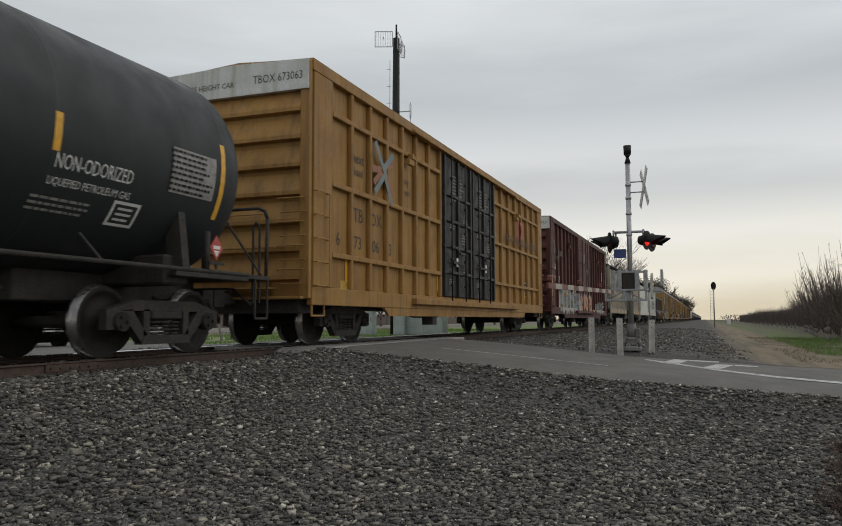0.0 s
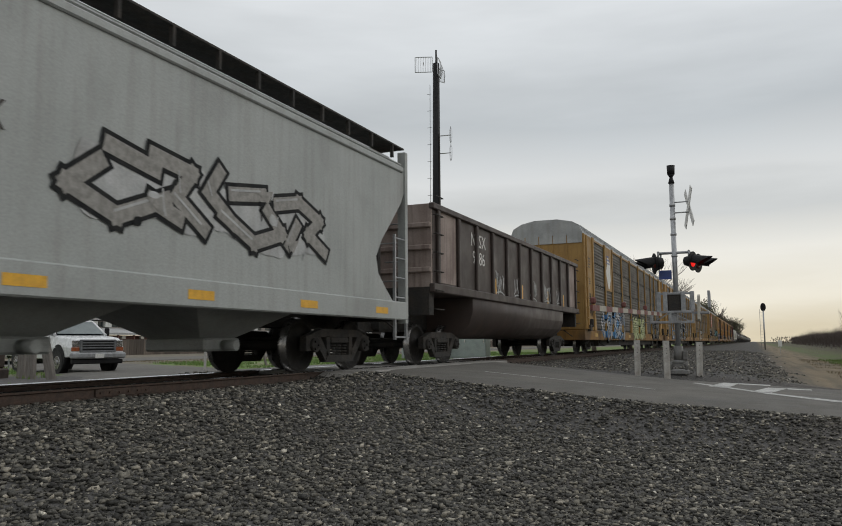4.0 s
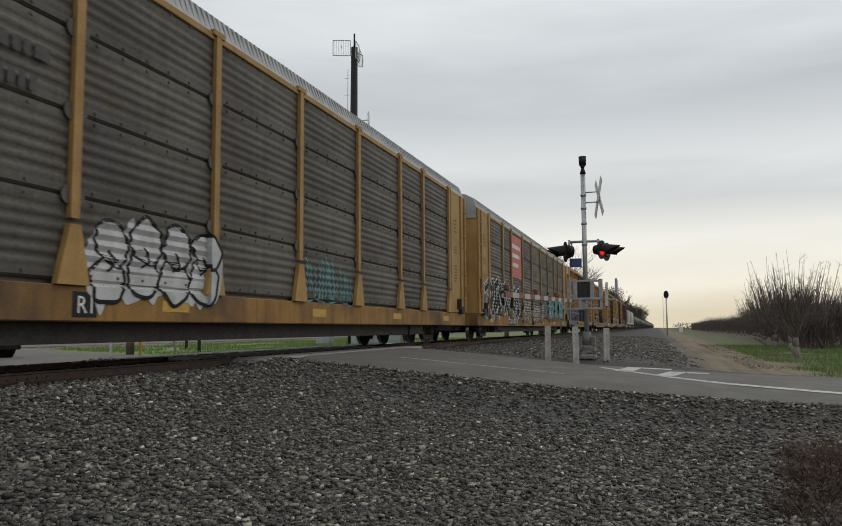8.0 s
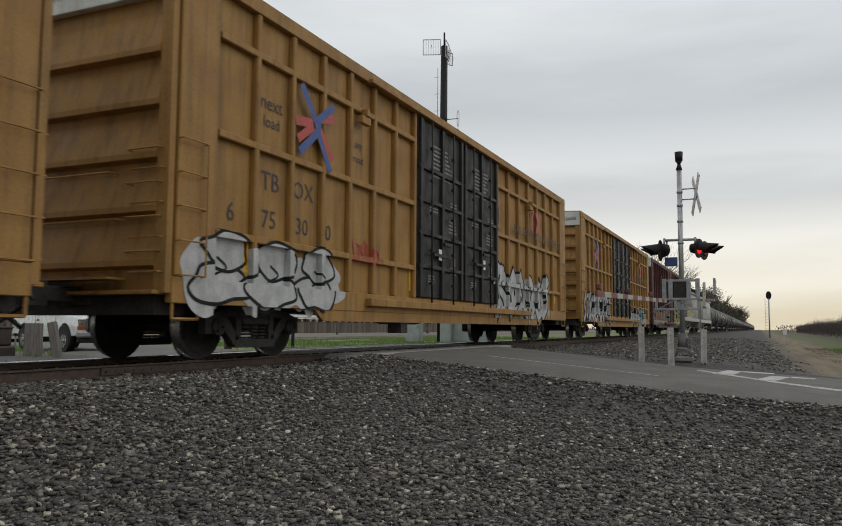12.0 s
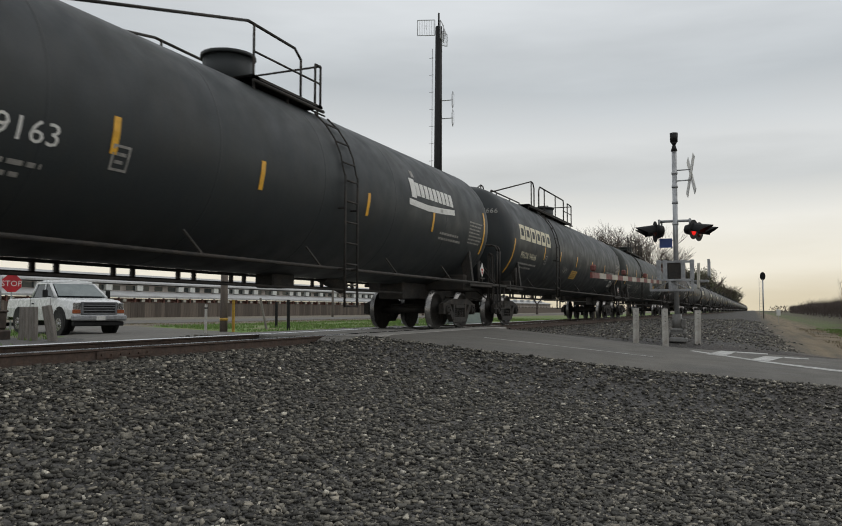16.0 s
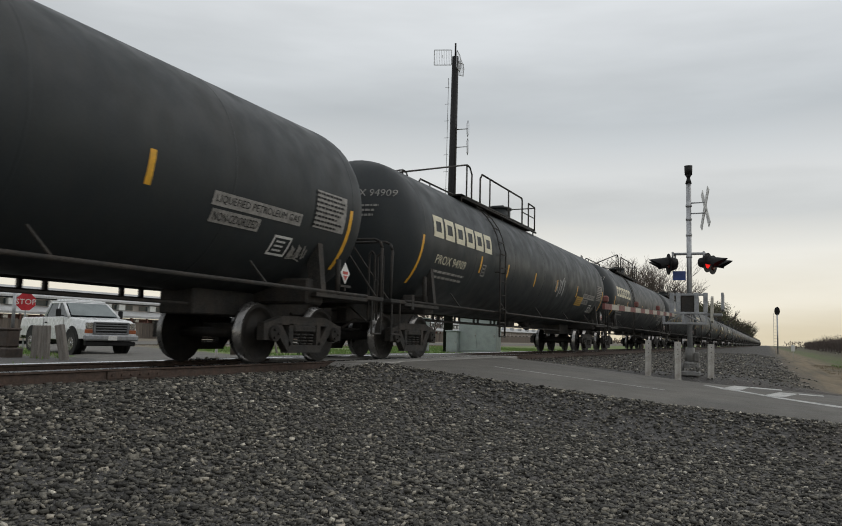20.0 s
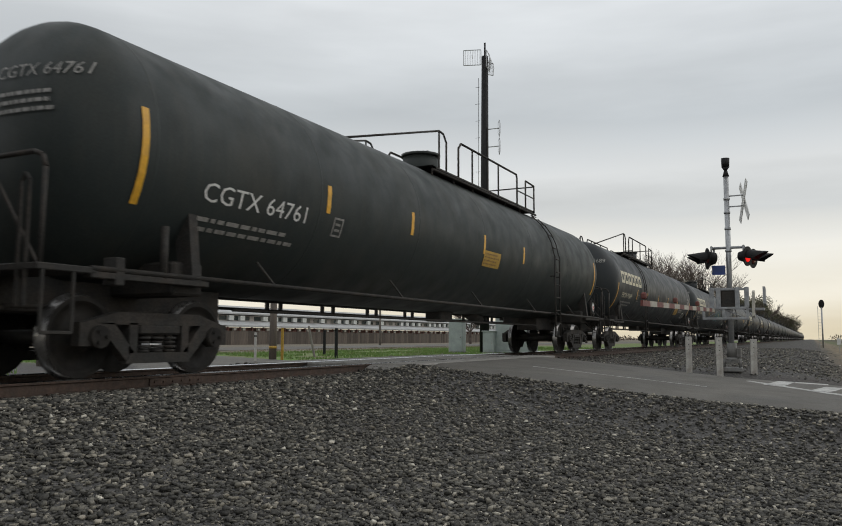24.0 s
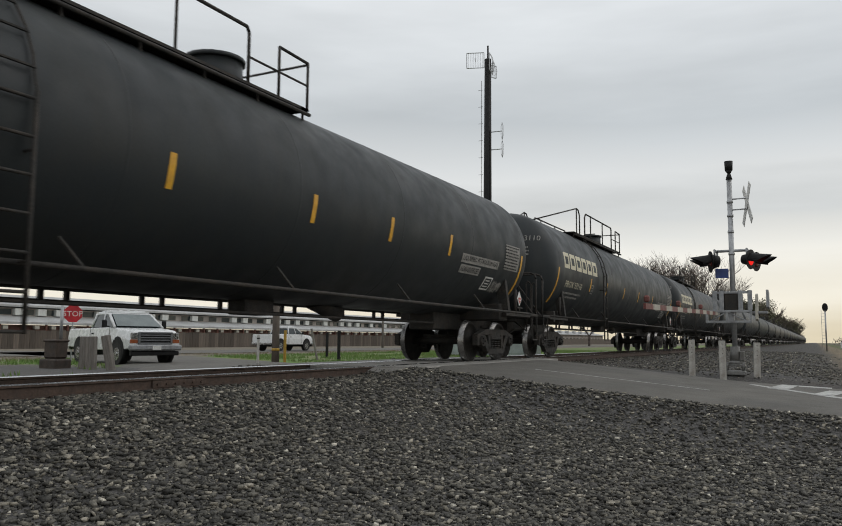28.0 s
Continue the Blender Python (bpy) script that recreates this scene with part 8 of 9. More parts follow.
# ---- antenna mast and cabinets beyond the track ----
def make_tower():
    x, y = -18.12, 44.0
    g = thing("antenna_tower", "tall black antenna pole with wire grid dishes and dipoles", "antenna tower", at=pose(x, y, SOUTH_WEST))
    bm = nb()
    T(bm, (0, 0, -0.3), (0.12, 0, 18.9), 0.30, 16, 0.21)
    part("pole", bm, M["black"], g)
    part("spike", T(nb(), (0.12, 0, 18.9), (0.12, 0, 19.8), 0.06, 6), M["black"], g)

    def dish(ax, ay, az, turn, w, h):
        d = part("grid_dish", pipe(nb(), [(-w / 2, 0.12, -h / 2), (w / 2, 0.12, -h / 2), (w / 2, 0.12, h / 2), (-w / 2, 0.12, h / 2), (-w / 2, 0.12, -h / 2)], 0.028, 5), M["galv"], g, "wire grid dish", at=pose(ax, ay, az, 0, 0, turn))
        bm = nb()
        for k in range(9):
            xx = -w / 2 + w * (k + 1) / 10
            pipe(bm, [(xx, 0.12 - 0.0, -h / 2), (xx, -0.08, 0), (xx, 0.12, h / 2)], 0.008, 4)
        part("grid_wires", bm, M["galv"], d)
        part("feed_arm", pipe(nb(), [(0, -0.08, 0), (0, 0.5, 0)], 0.02, 5), M["galv"], d)
    dish(-0.62, -0.3, 18.8, 200, 1.1, 1.0)
    dish(0.42, 0.1, 18.6, 100, 1.0, 1.1)
    dish(0.35, 0.3, 18.2, 60, 0.7, 0.8)
    for z in (14.1, 12.95):
        bm = nb()
        pipe(bm, [(0.2, 0, z), (1.05, 0.05, z)], 0.03, 6)
        pipe(bm, [(1.05, 0.05, z - 0.55), (1.05, 0.05, z + 0.55)], 0.022, 6)
        pipe(bm, [(1.05, 0.05, z - 0.55), (0.97, 0.05, z - 0.3), (0.97, 0.05, z + 0.3), (1.05, 0.05, z + 0.55), (1.13, 0.05, z + 0.3), (1.13, 0.05, z - 0.3), (1.05, 0.05, z - 0.55)], 0.010, 4)
        part("dipole", bm, M["galv"], g, "folded dipole antenna on an arm")
    bm = nb()
    pipe(bm, [(0.33, -0.1, 4), (0.33, -0.1, 14.2)], 0.05, 6)
    pipe(bm, [(-0.35, -0.1, 1.5), (-0.28, -0.1, 17.5)], 0.015, 4)
    for z in np.arange(1.5, 18, 1.1):
        T(bm, (-0.2, -0.1, z), (-0.5, -0.1, z), 0.012, 4)
    part("cables_and_steps", bm, M["steel"], g)
    for cx, cy, w, d, h, nm in ((-1.7, -0.3, 0.9, 0.8, 2.05, "equipment_cabinet"), (2.2, -0.2, 2.3, 1.5, 2.15, "equipment_cabinet"), (0.9, -1.4, 0.7, 0.5, 1.3, "equipment_cabinet")):
        c = thing(nm, "grey-green steel signal cabinet standing beside the track", "cabinet", at=pose(x + cx, y + cy, SOUTH_WEST, 0, 0, 8), group="cabinets beside the track")
        part("case", B(nb(), -w / 2, w / 2, -d / 2, d / 2, 0.08, h, 0.03), M["cabinet"], c)
        part("roof", B(nb(), -w / 2 - 0.06, w / 2 + 0.06, -d / 2 - 0.06, d / 2 + 0.06, h, h + 0.07, 0.02), M["cabinet"], c)
        part("plinth", B(nb(), -w / 2 - 0.05, w / 2 + 0.05, -d / 2 - 0.05, d / 2 + 0.05, -0.15, 0.08), M["concrete"], c)
        k = max(1, int(w / 0.8))
        for i in range(k):
            xx = -w / 2 + w * (i + 0.5) / k
            dr = part("door", B(nb(), xx - w / k / 2 + 0.05, xx + w / k / 2 - 0.05, -d / 2 - 0.02, -d / 2, 0.2, h - 0.15, 0.005), M["cabinet"], c)
            part("handle", B(nb(), xx + w / k / 2 - 0.15, xx + w / k / 2 - 0.11, -d / 2 - 0.06, -d / 2 - 0.02, h * 0.45, h * 0.55), M["chrome"], dr)


make_tower()


def make_block_signal():
    g = thing("block_signal", "distant railway signal with a black oval head on a mast", "railway signal", at=pose(1.1, 110, -0.6))
    part("mast", T(nb(), (0, 0, -0.2), (0, 0, 5.2), 0.09, 8), M["galv"], g)
    bm = nb()
    n = 20
    pts = ring(0, 5.55, 1.0, n)
    prism(bm, [(u * 0.34, 5.55 + (v - 5.55) * 0.55) for u, v in pts], -0.06, 0.0, "y")
    h = part("head", bm, M["black"], g)
    for z in (5.83, 5.55, 5.27):
        part("lens_hood", T(nb(), (0, -0.06, z), (0, -0.30, z), 0.10, 10), M["black"], h)
    bm = nb()
    for s in (-0.2, 0.2):
        T(bm, (s - 0.25, 0.15, 0), (s - 0.25, 0.15, 5.3), 0.02, 4)
    for z in np.arange(0.4, 5.2, 0.4):
        T(bm, (-0.45, 0.15, z), (-0.05, 0.15, z), 0.015, 4)
    part("ladder", bm, M["galv"], g)
    s = thing("marker_sign", "small white marker sign on a short post by the dirt track", "sign", at=pose(2.2, 84, -0.8))
    part("post", B(nb(), -0.03, 0.03, -0.03, 0.03, -0.2, 1.2), M["post_white"], s)
    part("plate", B(nb(), -0.18, 0.18, -0.05, -0.03, 0.75, 1.35, 0.005), M["white"], s)


make_block_signal()


# ---- pickup trucks ----
def pickup(at, label, group=""):
    """A full-size pickup, nose towards +y of its own space, standing at z = 0."""
    g = thing("pickup_truck", label, "pickup truck", at=at)
    W = 0.98

    def loft(sections, mat, name, label=""):
        """Skin over cross sections: (y, half width, z low, z high, tuck at the top)."""
        bm = nb()
        rows = []
        for y, w, z0, z1, tuck in sections:
            rows.append([bm.verts.new(p) for p in ((-w, y, z0), (-w - 0.02, y, (z0 + z1) / 2), (-w + tuck, y, z1 - 0.04), (-w + tuck + 0.08, y, z1), (w - tuck - 0.08, y, z1), (w - tuck, y, z1 - 0.04), (w + 0.02, y, (z0 + z1) / 2), (w, y, z0))])
        for a, b in zip(rows, rows[1:]):
            for i in range(8):
                f = bm.faces.new((a[i], a[(i + 1) % 8], b[(i + 1) % 8], b[i]))
        bm.faces.new(rows[0])
        bm.faces.new(rows[-1][::-1])
        bmesh.ops.recalc_face_normals(bm, faces=bm.faces)
        bmesh.ops.bevel(bm, geom=[e for e in bm.edges if e.calc_face_angle(0) > 0.6], offset=0.02, segments=1, affect="EDGES")
        return part(name, bm, mat, g, label)
    wh = M["car_white"]
    loft([(-2.9, 0.95, 0.62, 1.32, 0.02), (-0.75, 0.97, 0.55, 1.34, 0.02)], wh, "bed", "white pickup bed")
    part("bed_floor", B(nb(), -0.82, 0.82, -2.8, -0.85, 1.20, 1.345), M["black"], g)
    loft([(-0.74, 0.97, 0.52, 1.36, 0.03), (0.85, 0.97, 0.52, 1.38, 0.03), (1.25, 0.97, 0.52, 1.34, 0.04), (2.45, 0.95, 0.58, 1.24, 0.08), (2.62, 0.93, 0.62, 1.16, 0.10)], wh, "cab_body", "white cab and bonnet")
    # greenhouse
    bm = nb()
    lo = [(-0.92, -0.70, 1.36), (0.92, -0.70, 1.36), (0.92, 1.30, 1.34), (-0.92, 1.30, 1.34)]
    hi = [(-0.78, -0.58, 1.84), (0.78, -0.58, 1.84), (0.78, 0.52, 1.84), (-0.78, 0.52, 1.84)]
    a, b = [bm.verts.new(p) for p in lo], [bm.verts.new(p) for p in hi]
    for i in range(4):
        bm.faces.new((a[i], a[(i + 1) % 4], b[(i + 1) % 4], b[i]))
    bm.faces.new(b)
    part("glasshouse", bm, M["glass"], g, "dark glass of the cab")
    # pane over the dark glass, coloured grey-green as if mirroring the sky
    bm = nb()
    bm.faces.new([bm.verts.new(p) for p in ((-0.84, 1.29, 1.38), (0.84, 1.29, 1.38), (0.72, 0.56, 1.84), (-0.72, 0.56, 1.84))])
    for v in bm.verts:
        v.co += Vector((0, 0.025, 0.018))
    part("windscreen", bm, M["screen"], g, "windscreen with the sky's reflection painted in grey-green")
    bm = nb()
    for p, q in zip(lo, hi):
        T(bm, p, q, 0.055, 8)
    T(bm, (0.92, 0.28, 1.36), (0.79, 0.18, 1.84), 0.04, 6)
    T(bm, (-0.92, 0.28, 1.36), (-0.79, 0.18, 1.84), 0.04, 6)
    for z, q in ((1.82, 0.0), (1.88, 0.05), (1.93, 0.14)):
        B(bm, -0.81 + q, 0.81 - q, -0.62 + q, 0.58 - q * 1.4, z, z + 0.06, 0.025)
    for x in (-0.3, 0.0, 0.3):
        B(bm, x - 0.06, x + 0.06, 0.30, 0.36, 1.98, 2.01, 0.01)
    part("cab_roof", bm, wh, g, "white roof and pillars")
    part("grille", B(B(B(B(nb(), -0.64, 0.64, 2.60, 2.68, 1.12, 1.18, 0.015), -0.64, 0.64, 2.60, 2.68, 0.74, 0.80, 0.015), -0.64, -0.57, 2.60, 2.68, 0.78, 1.14), 0.57, 0.64, 2.60, 2.68, 0.78, 1.14), M["steel_grey"], g, "grey grille surround")
    for z in (0.885, 0.975, 1.065):
        part("grille_bar", B(nb(), -0.57, 0.57, 2.63, 2.67, z - 0.022, z + 0.022, 0.008), M["steel_grey"], g)
    part("grille_gap", B(nb(), -0.57, 0.57, 2.60, 2.635, 0.80, 1.12), M["black"], g)
    for s in (-1, 1):
        part("headlight", B(nb(), s * 0.65, s * 0.90, 2.56, 2.645, 0.92, 1.16, 0.02), M["chrome"], g, "clear headlight")
        part("indicator", B(nb(), s * 0.65, s * 0.93, 2.54, 2.64, 0.78, 0.91, 0.01), M["amber_dull"], g, "dull amber indicator")
        part("mirror", B(pipe(nb(), [(s * 0.95, 0.95, 1.36), (s * 1.15, 0.95, 1.42)], 0.02), s * 1.06, s * 1.24, 0.90, 0.98, 1.34, 1.62, 0.03), M["black"], g)
        part("door_seam", B(B(nb(), s * 0.985, s * 0.992, -0.70, -0.685, 0.62, 1.34), s * 0.985, s * 0.992, 1.02, 1.035, 0.62, 1.34), M["black"], g)
        part("door_handle", B(nb(), s * 0.985, s * 1.01, -0.55, -0.38, 1.10, 1.15, 0.008), M["black"], g)
        part("wheel_arch", T(nb(), (s * 0.80, 1.72, 0.52), (s * 0.985, 1.72, 0.52), 0.50, 20), M["black"], g)
        part("wheel_arch", T(nb(), (s * 0.80, -1.75, 0.52), (s * 0.985, -1.75, 0.52), 0.50, 20), M["black"], g)
        for y in (1.72, -1.75):
            w = part("wheel", T(nb(), (s * 0.72, y, 0.39), (s * 1.0, y, 0.39), 0.39, 22), M["rubber"], g)
            part("rim", T(T(nb(), (s * 0.99, y, 0.39), (s * 1.012, y, 0.39), 0.23, 16), (s * 1.0, y, 0.39), (s * 1.04, y, 0.39), 0.09, 10), M["chrome"], w)
    part("front_bumper", B(nb(), -0.98, 0.98, 2.58, 2.78, 0.52, 0.73, 0.05), M["alu"], g, "dull grey bumper")
    part("air_dam", B(nb(), -0.90, 0.90, 2.50, 2.70, 0.34, 0.50, 0.03), M["black"], g)
    part("number_plate", B(nb(), -0.16, 0.16, 2.78, 2.79, 0.54, 0.69, 0.004), M["white"], g, "blank pale number plate")
    part("rear_bumper", B(nb(), -0.95, 0.95, -3.02, -2.88, 0.50, 0.68, 0.03), M["chrome"], g)
    part("chassis", B(nb(), -0.5, 0.5, -2.6, 2.3, 0.36, 0.56), M["black"], g)
    return g


HEAD = math.degrees(math.atan2(-0.3, 0.95)) - 90
pickup(pose(-20.95 - 2.75 * 0.95, 20.0 + 2.75 * 0.3, SOUTH_WEST, 0, 0, HEAD), "white full-size pickup truck waiting beyond the track")
passing = pickup(pose(-39, 20, SOUTH_WEST), "white pickup truck driving along the far road")


# ---- posts, signs and fences beyond the track ----
def far_side():
    for x, y, h, lean in ((-20.4, 16.5, 1.0, 1), (-19.5, 16.1, 1.0, -1), (-18.3, 15.8, 1.05, -12)):
        g = thing("wooden_post", "weathered grey wooden post leaning beside the road", "post", at=pose(x, y, SOUTH_WEST - 0.1, 0, lean, 20), group="grey wooden posts")
        part("timber", B(nb(), -0.11, 0.11, -0.10, 0.10, -0.2, h + 0.1, 0.02), M["old_wood"], g)
    g = thing("junction_box", "old grey cable box on a pipe beside the posts", "box", at=pose(-21.3, 16.2, SOUTH_WEST))
    part("case", B(B(nb(), -0.30, 0.30, -0.22, 0.22, 0.30, 0.85, 0.05), -0.33, 0.33, -0.25, 0.25, 0.82, 0.90, 0.03), M["steel_brown"], g)
    part("foot", B(nb(), -0.4, 0.4, -0.3, 0.3, -0.1, 0.30, 0.05), M["steel_brown"], g)
    part("conduit", pipe(nb(), [(0.2, 0, 0.8), (0.2, 0, 2.1)], 0.05, 8), M["galv"], g)
    g = thing("marker_post", "slim white marker post in the grass", "post", at=pose(-18.0, 22.0, SOUTH_WEST))
    part("stake", B(nb(), -0.05, 0.05, -0.02, 0.02, -0.2, 1.1, 0.008), M["post_white"], g)
    part("band", B(nb(), -0.052, 0.052, -0.022, 0.022, 0.95, 1.0), M["black"], g)
    g = thing("pipeline_marker", "yellow pipeline marker post in the grass", "post", at=pose(-18.4, 24.1, SOUTH_WEST))
    part("stake", B(nb(), -0.06, 0.06, -0.02, 0.02, -0.2, 1.3, 0.008), M["label_yellow"], g)
    g = thing("utility_post", "short brown wooden post with a yellow band", "post", at=pose(-18.7, 23.9, SOUTH_WEST))
    part("timber", T(nb(), (0, 0, -0.3), (0, 0, 2.6), 0.15, 10, 0.13), M["fence"], g)
    part("band", T(nb(), (0, 0, 0.5), (0, 0, 0.6), 0.156, 10), M["label_yellow"], g)
    for x, y, h in ((-19.0, 28.8, 1.35), (-22.5, 33.0, 1.3)):
        g = thing("fence_post", "dark steel post standing in the grass", "post", at=pose(x, y, SOUTH_WEST), group="dark posts in the grass")
        part("stake", B(nb(), -0.06, 0.06, -0.05, 0.05, -0.2, h, 0.01), M["black"], g)
    g = thing("guy_stake", "leaning wooden stake in the grass", "post", at=pose(-21.0, 30.0, SOUTH_WEST, 0, -14, 0))
    part("stake", B(nb(), -0.04, 0.04, -0.04, 0.04, -0.2, 1.5), M["old_wood"], g)
    # stop sign
    g = thing("stop_sign", "red octagonal stop sign on a steel post", "stop sign", at=pose(-27.2, 21.4, SOUTH_WEST, 0, 0, 48))
    part("post", B(nb(), -0.03, 0.03, 0.0, 0.05, -0.2, 2.3), M["galv"], g)
    bm = nb()
    prism(bm, [(0.375 * math.cos(math.pi / 8 + k * math.pi / 4), 1.95 + 0.375 * math.sin(math.pi / 8 + k * math.pi / 4)) for k in range(8)], -0.012, 0.0, "y")
    p = part("plate", bm, M["sign_red"], g)
    bm = text_bm("STOP", 0.22)
    for v in bm.verts:
        v.co = Vector((v.co.y, -0.016, 1.95 + v.co.z))
    part("lettering", bm, M["white"], p)
    # far road
    bm = nb()
    B(bm, -46, -36, -300, 600, -0.6, SOUTH_WEST + 0.03)
    tagged(part("far_road", bm, M["asphalt"]), "grey asphalt road running along beyond the grass", "road", kind="structure")
    # board fence, board by board near the view, plain behind
    fz = SOUTH_WEST - 0.2
    fence = thing("board_fence", "long brown wooden board fence beyond the far road", "fence", at=pose(-71, 0, fz), kind="structure")
    r = random.Random(8)
    bd = shared("fence_board", lambda: B(nb(), -0.02, 0.02, -0.29, 0.29, 0, 2.0), M["fence"])
    y = 20.0
    while y < 190:
        part("board", bd, None, fence, at=pose(r.uniform(-0.02, 0.02), y, r.uniform(-0.08, 0.03)))
        y += 0.6
    bm = nb()
    B(bm, -0.12, -0.04, -60, 320, 0.4, 0.5)
    B(bm, -0.12, -0.04, -60, 320, 1.5, 1.6)
    B(bm, -0.03, 0.0, -60, 19.7, 0, 1.95)
    B(bm, -0.03, 0.0, 190, 320, 0, 1.95)
    part("rails", bm, M["fence"], fence)
    # long sheds behind the fence
    g = thing("packing_shed", "long reddish packing shed with a pale two-step metal roof", "shed", at=pose(-72.5, 0, fz))
    part("wall", B(nb(), -14, -0.3, 8, 210, -0.2, 2.5), M["brick_red"], g)
    part("lower_roof", prism(nb(), [(0.5, 2.55), (0.5, 2.80), (-3.4, 3.55), (-3.4, 3.3)], 7, 211, "y"), M["shed_roof"], g, "pale metal lower roof")
    part("upper_wall", B(nb(), -12, -3.2, 8, 210, 3.3, 4.35), M["shed_wall"], g)
    part("upper_roof", prism(nb(), [(-2.6, 4.45), (-2.6, 4.65), (-8.0, 6.0), (-13.4, 4.65), (-13.4, 4.45)], 7, 211, "y"), M["shed_roof"], g, "pale metal upper roof")
    post_me = shared("shed_post", lambda: B(nb(), -0.1, 0.1, -0.09, 0.09, -0.2, 2.6), M["post_red"])
    win_me = shared("shed_window", lambda: B(nb(), -0.04, 0.04, -0.75, 0.75, 3.62, 4.22), M["glass"])
    unit_me = shared("shed_unit", lambda: B(nb(), -0.3, 0.3, -0.55, 0.55, 3.55, 4.30, 0.04), M["white_panel"])
    crate_me = shared("shed_bracket", lambda: B(nb(), -0.2, 0.2, -0.28, 0.28, 2.05, 2.42, 0.03), M["gate_white"])
    rs = random.Random(15)
    y = 12.0
    while y < 205:
        part("post", post_me, None, g, at=pose(0.3, y, 0))
        part("bracket", crate_me, None, g, at=pose(0.15, y + rs.uniform(0.6, 1.6), 0))
        part("window", win_me, None, g, at=pose(-3.2, y + 0.2, 0))
        if rs.random() < 0.7:
            part("roof_unit", unit_me, None, g, at=pose(-3.05, y + 1.55 + rs.uniform(-0.2, 0.2), 0))
        y += 2.6
    for x, y0, y1, h, mat, lab in ((-100, -60, 8, 4.6, "shed_wall", "long low shed with a pale metal roof"), (-88, 214, 330, 3.6, "shed_wall", "long low shed with a pale metal roof")):
        g = thing("packing_shed", lab, "shed", at=pose(x, 0, fz))
        part("wall", B(nb(), -6, 6, y0, y1, -0.2, h), M[mat], g)
        bm = nb()
        prism(bm, [(-6.8, h - 0.1), (6.8, h - 0.1), (6.8, h + 0.1), (0, h + 1.5), (-6.8, h + 0.1)], y0 - 0.6, y1 + 0.6, "y")
        part("roof", bm, M["shed_roof"], g)
        y = y0 + 3
        k = 0
        while y < y1 - 3:
            part("opening", shared("shed_opening", lambda: B(nb(), 5.98, 6.03, -1.1, 1.1, 0.9, 2.3, 0.01), M["glass"]), None, g, at=pose(0, y, 0))
            if k % 2 == 0:
                part("cooler", shared("shed_cooler", lambda: B(nb(), -0.6, 0.6, -0.7, 0.7, 0, 1.0, 0.05), M["galv"]), None, g, "roof cooler", at=pose(4.5, y, h + 0.5))
            y += 4.6
            k += 1
    # power pole
    g = thing("utility_pole", "brown wooden utility pole with a crossarm", "utility pole", at=pose(-50, 86, SOUTH_WEST))
    part("pole", T(nb(), (0, 0, -0.5), (0, 0, 8.0), 0.16, 10, 0.11), M["old_wood"], g)
    part("crossarm", B(nb(), -0.06, 0.06, -1.2, 1.2, 7.3, 7.45), M["old_wood"], g)


far_side()


# ---- bare trees ----
def grow(bm, a, d, length, r, depth, rng, upright, kids, tip):
    """A limb and what grows from it."""
    n = 3 if depth > 1 else 2
    p = Vector(a)
    for k in range(n):
        q = p + d * (length / n)
        d2 = (d + Vector((rng.uniform(-0.22, 0.22), rng.uniform(-0.22, 0.22), rng.uniform(-0.08, 0.16) + upright * 0.15))).normalized()
        T(bm, p, q, r * (1 - 0.22 * k), 5 if depth > 1 else 3, r * (1 - 0.22 * (k + 1)), caps=False)
        p, d = q, d2
        if depth > 0 and k > 0 or depth > 2:
            for _ in range(kids):
                ang = rng.uniform(0, 2 * math.pi)
                side = Vector((math.cos(ang), math.sin(ang), rng.uniform(0.0, 0.6) + upright))
                nd = (d * 0.75 + side * 0.75).normalized()
                if depth > 0:
                    grow(bm, p, nd, length * rng.uniform(0.5, 0.75), max(r * 0.55, tip), depth - 1, rng, upright, kids, tip)
    if depth > 0:
        grow(bm, p, d, length * 0.7, max(r * 0.5, tip), depth - 1, rng, upright, kids, tip)


def tree_mesh(key, seed, height, trunk_r, depth, upright, kids, mat, tip=0.012, start=0.25):
    def crown():
        rng = random.Random(seed)
        bm = nb()
        for k in range(4):
            a = 2 * math.pi * (k + rng.uniform(-0.3, 0.3)) / 4
            d = Vector((math.cos(a), math.sin(a), 0.9 + upright)).normalized()
            grow(bm, (0, 0, height * start), d, height * 0.34, trunk_r * 0.55, depth, rng, upright, kids, tip)
        return bm

    def trunk():
        bm = nb()
        T(bm, (0, 0, -0.2), (0.02, 0, height * start * 0.55), trunk_r * 1.15, 8, trunk_r * 0.9)
        T(bm, (0.02, 0, height * start * 0.55), (0, 0, height * start + 0.08), trunk_r * 0.9, 8, trunk_r * 0.8)
        return bm
    return shared(key + "_trunk", trunk, M["old_wood"] if "orch" in key else mat), shared(key + "_crown", crown, mat)


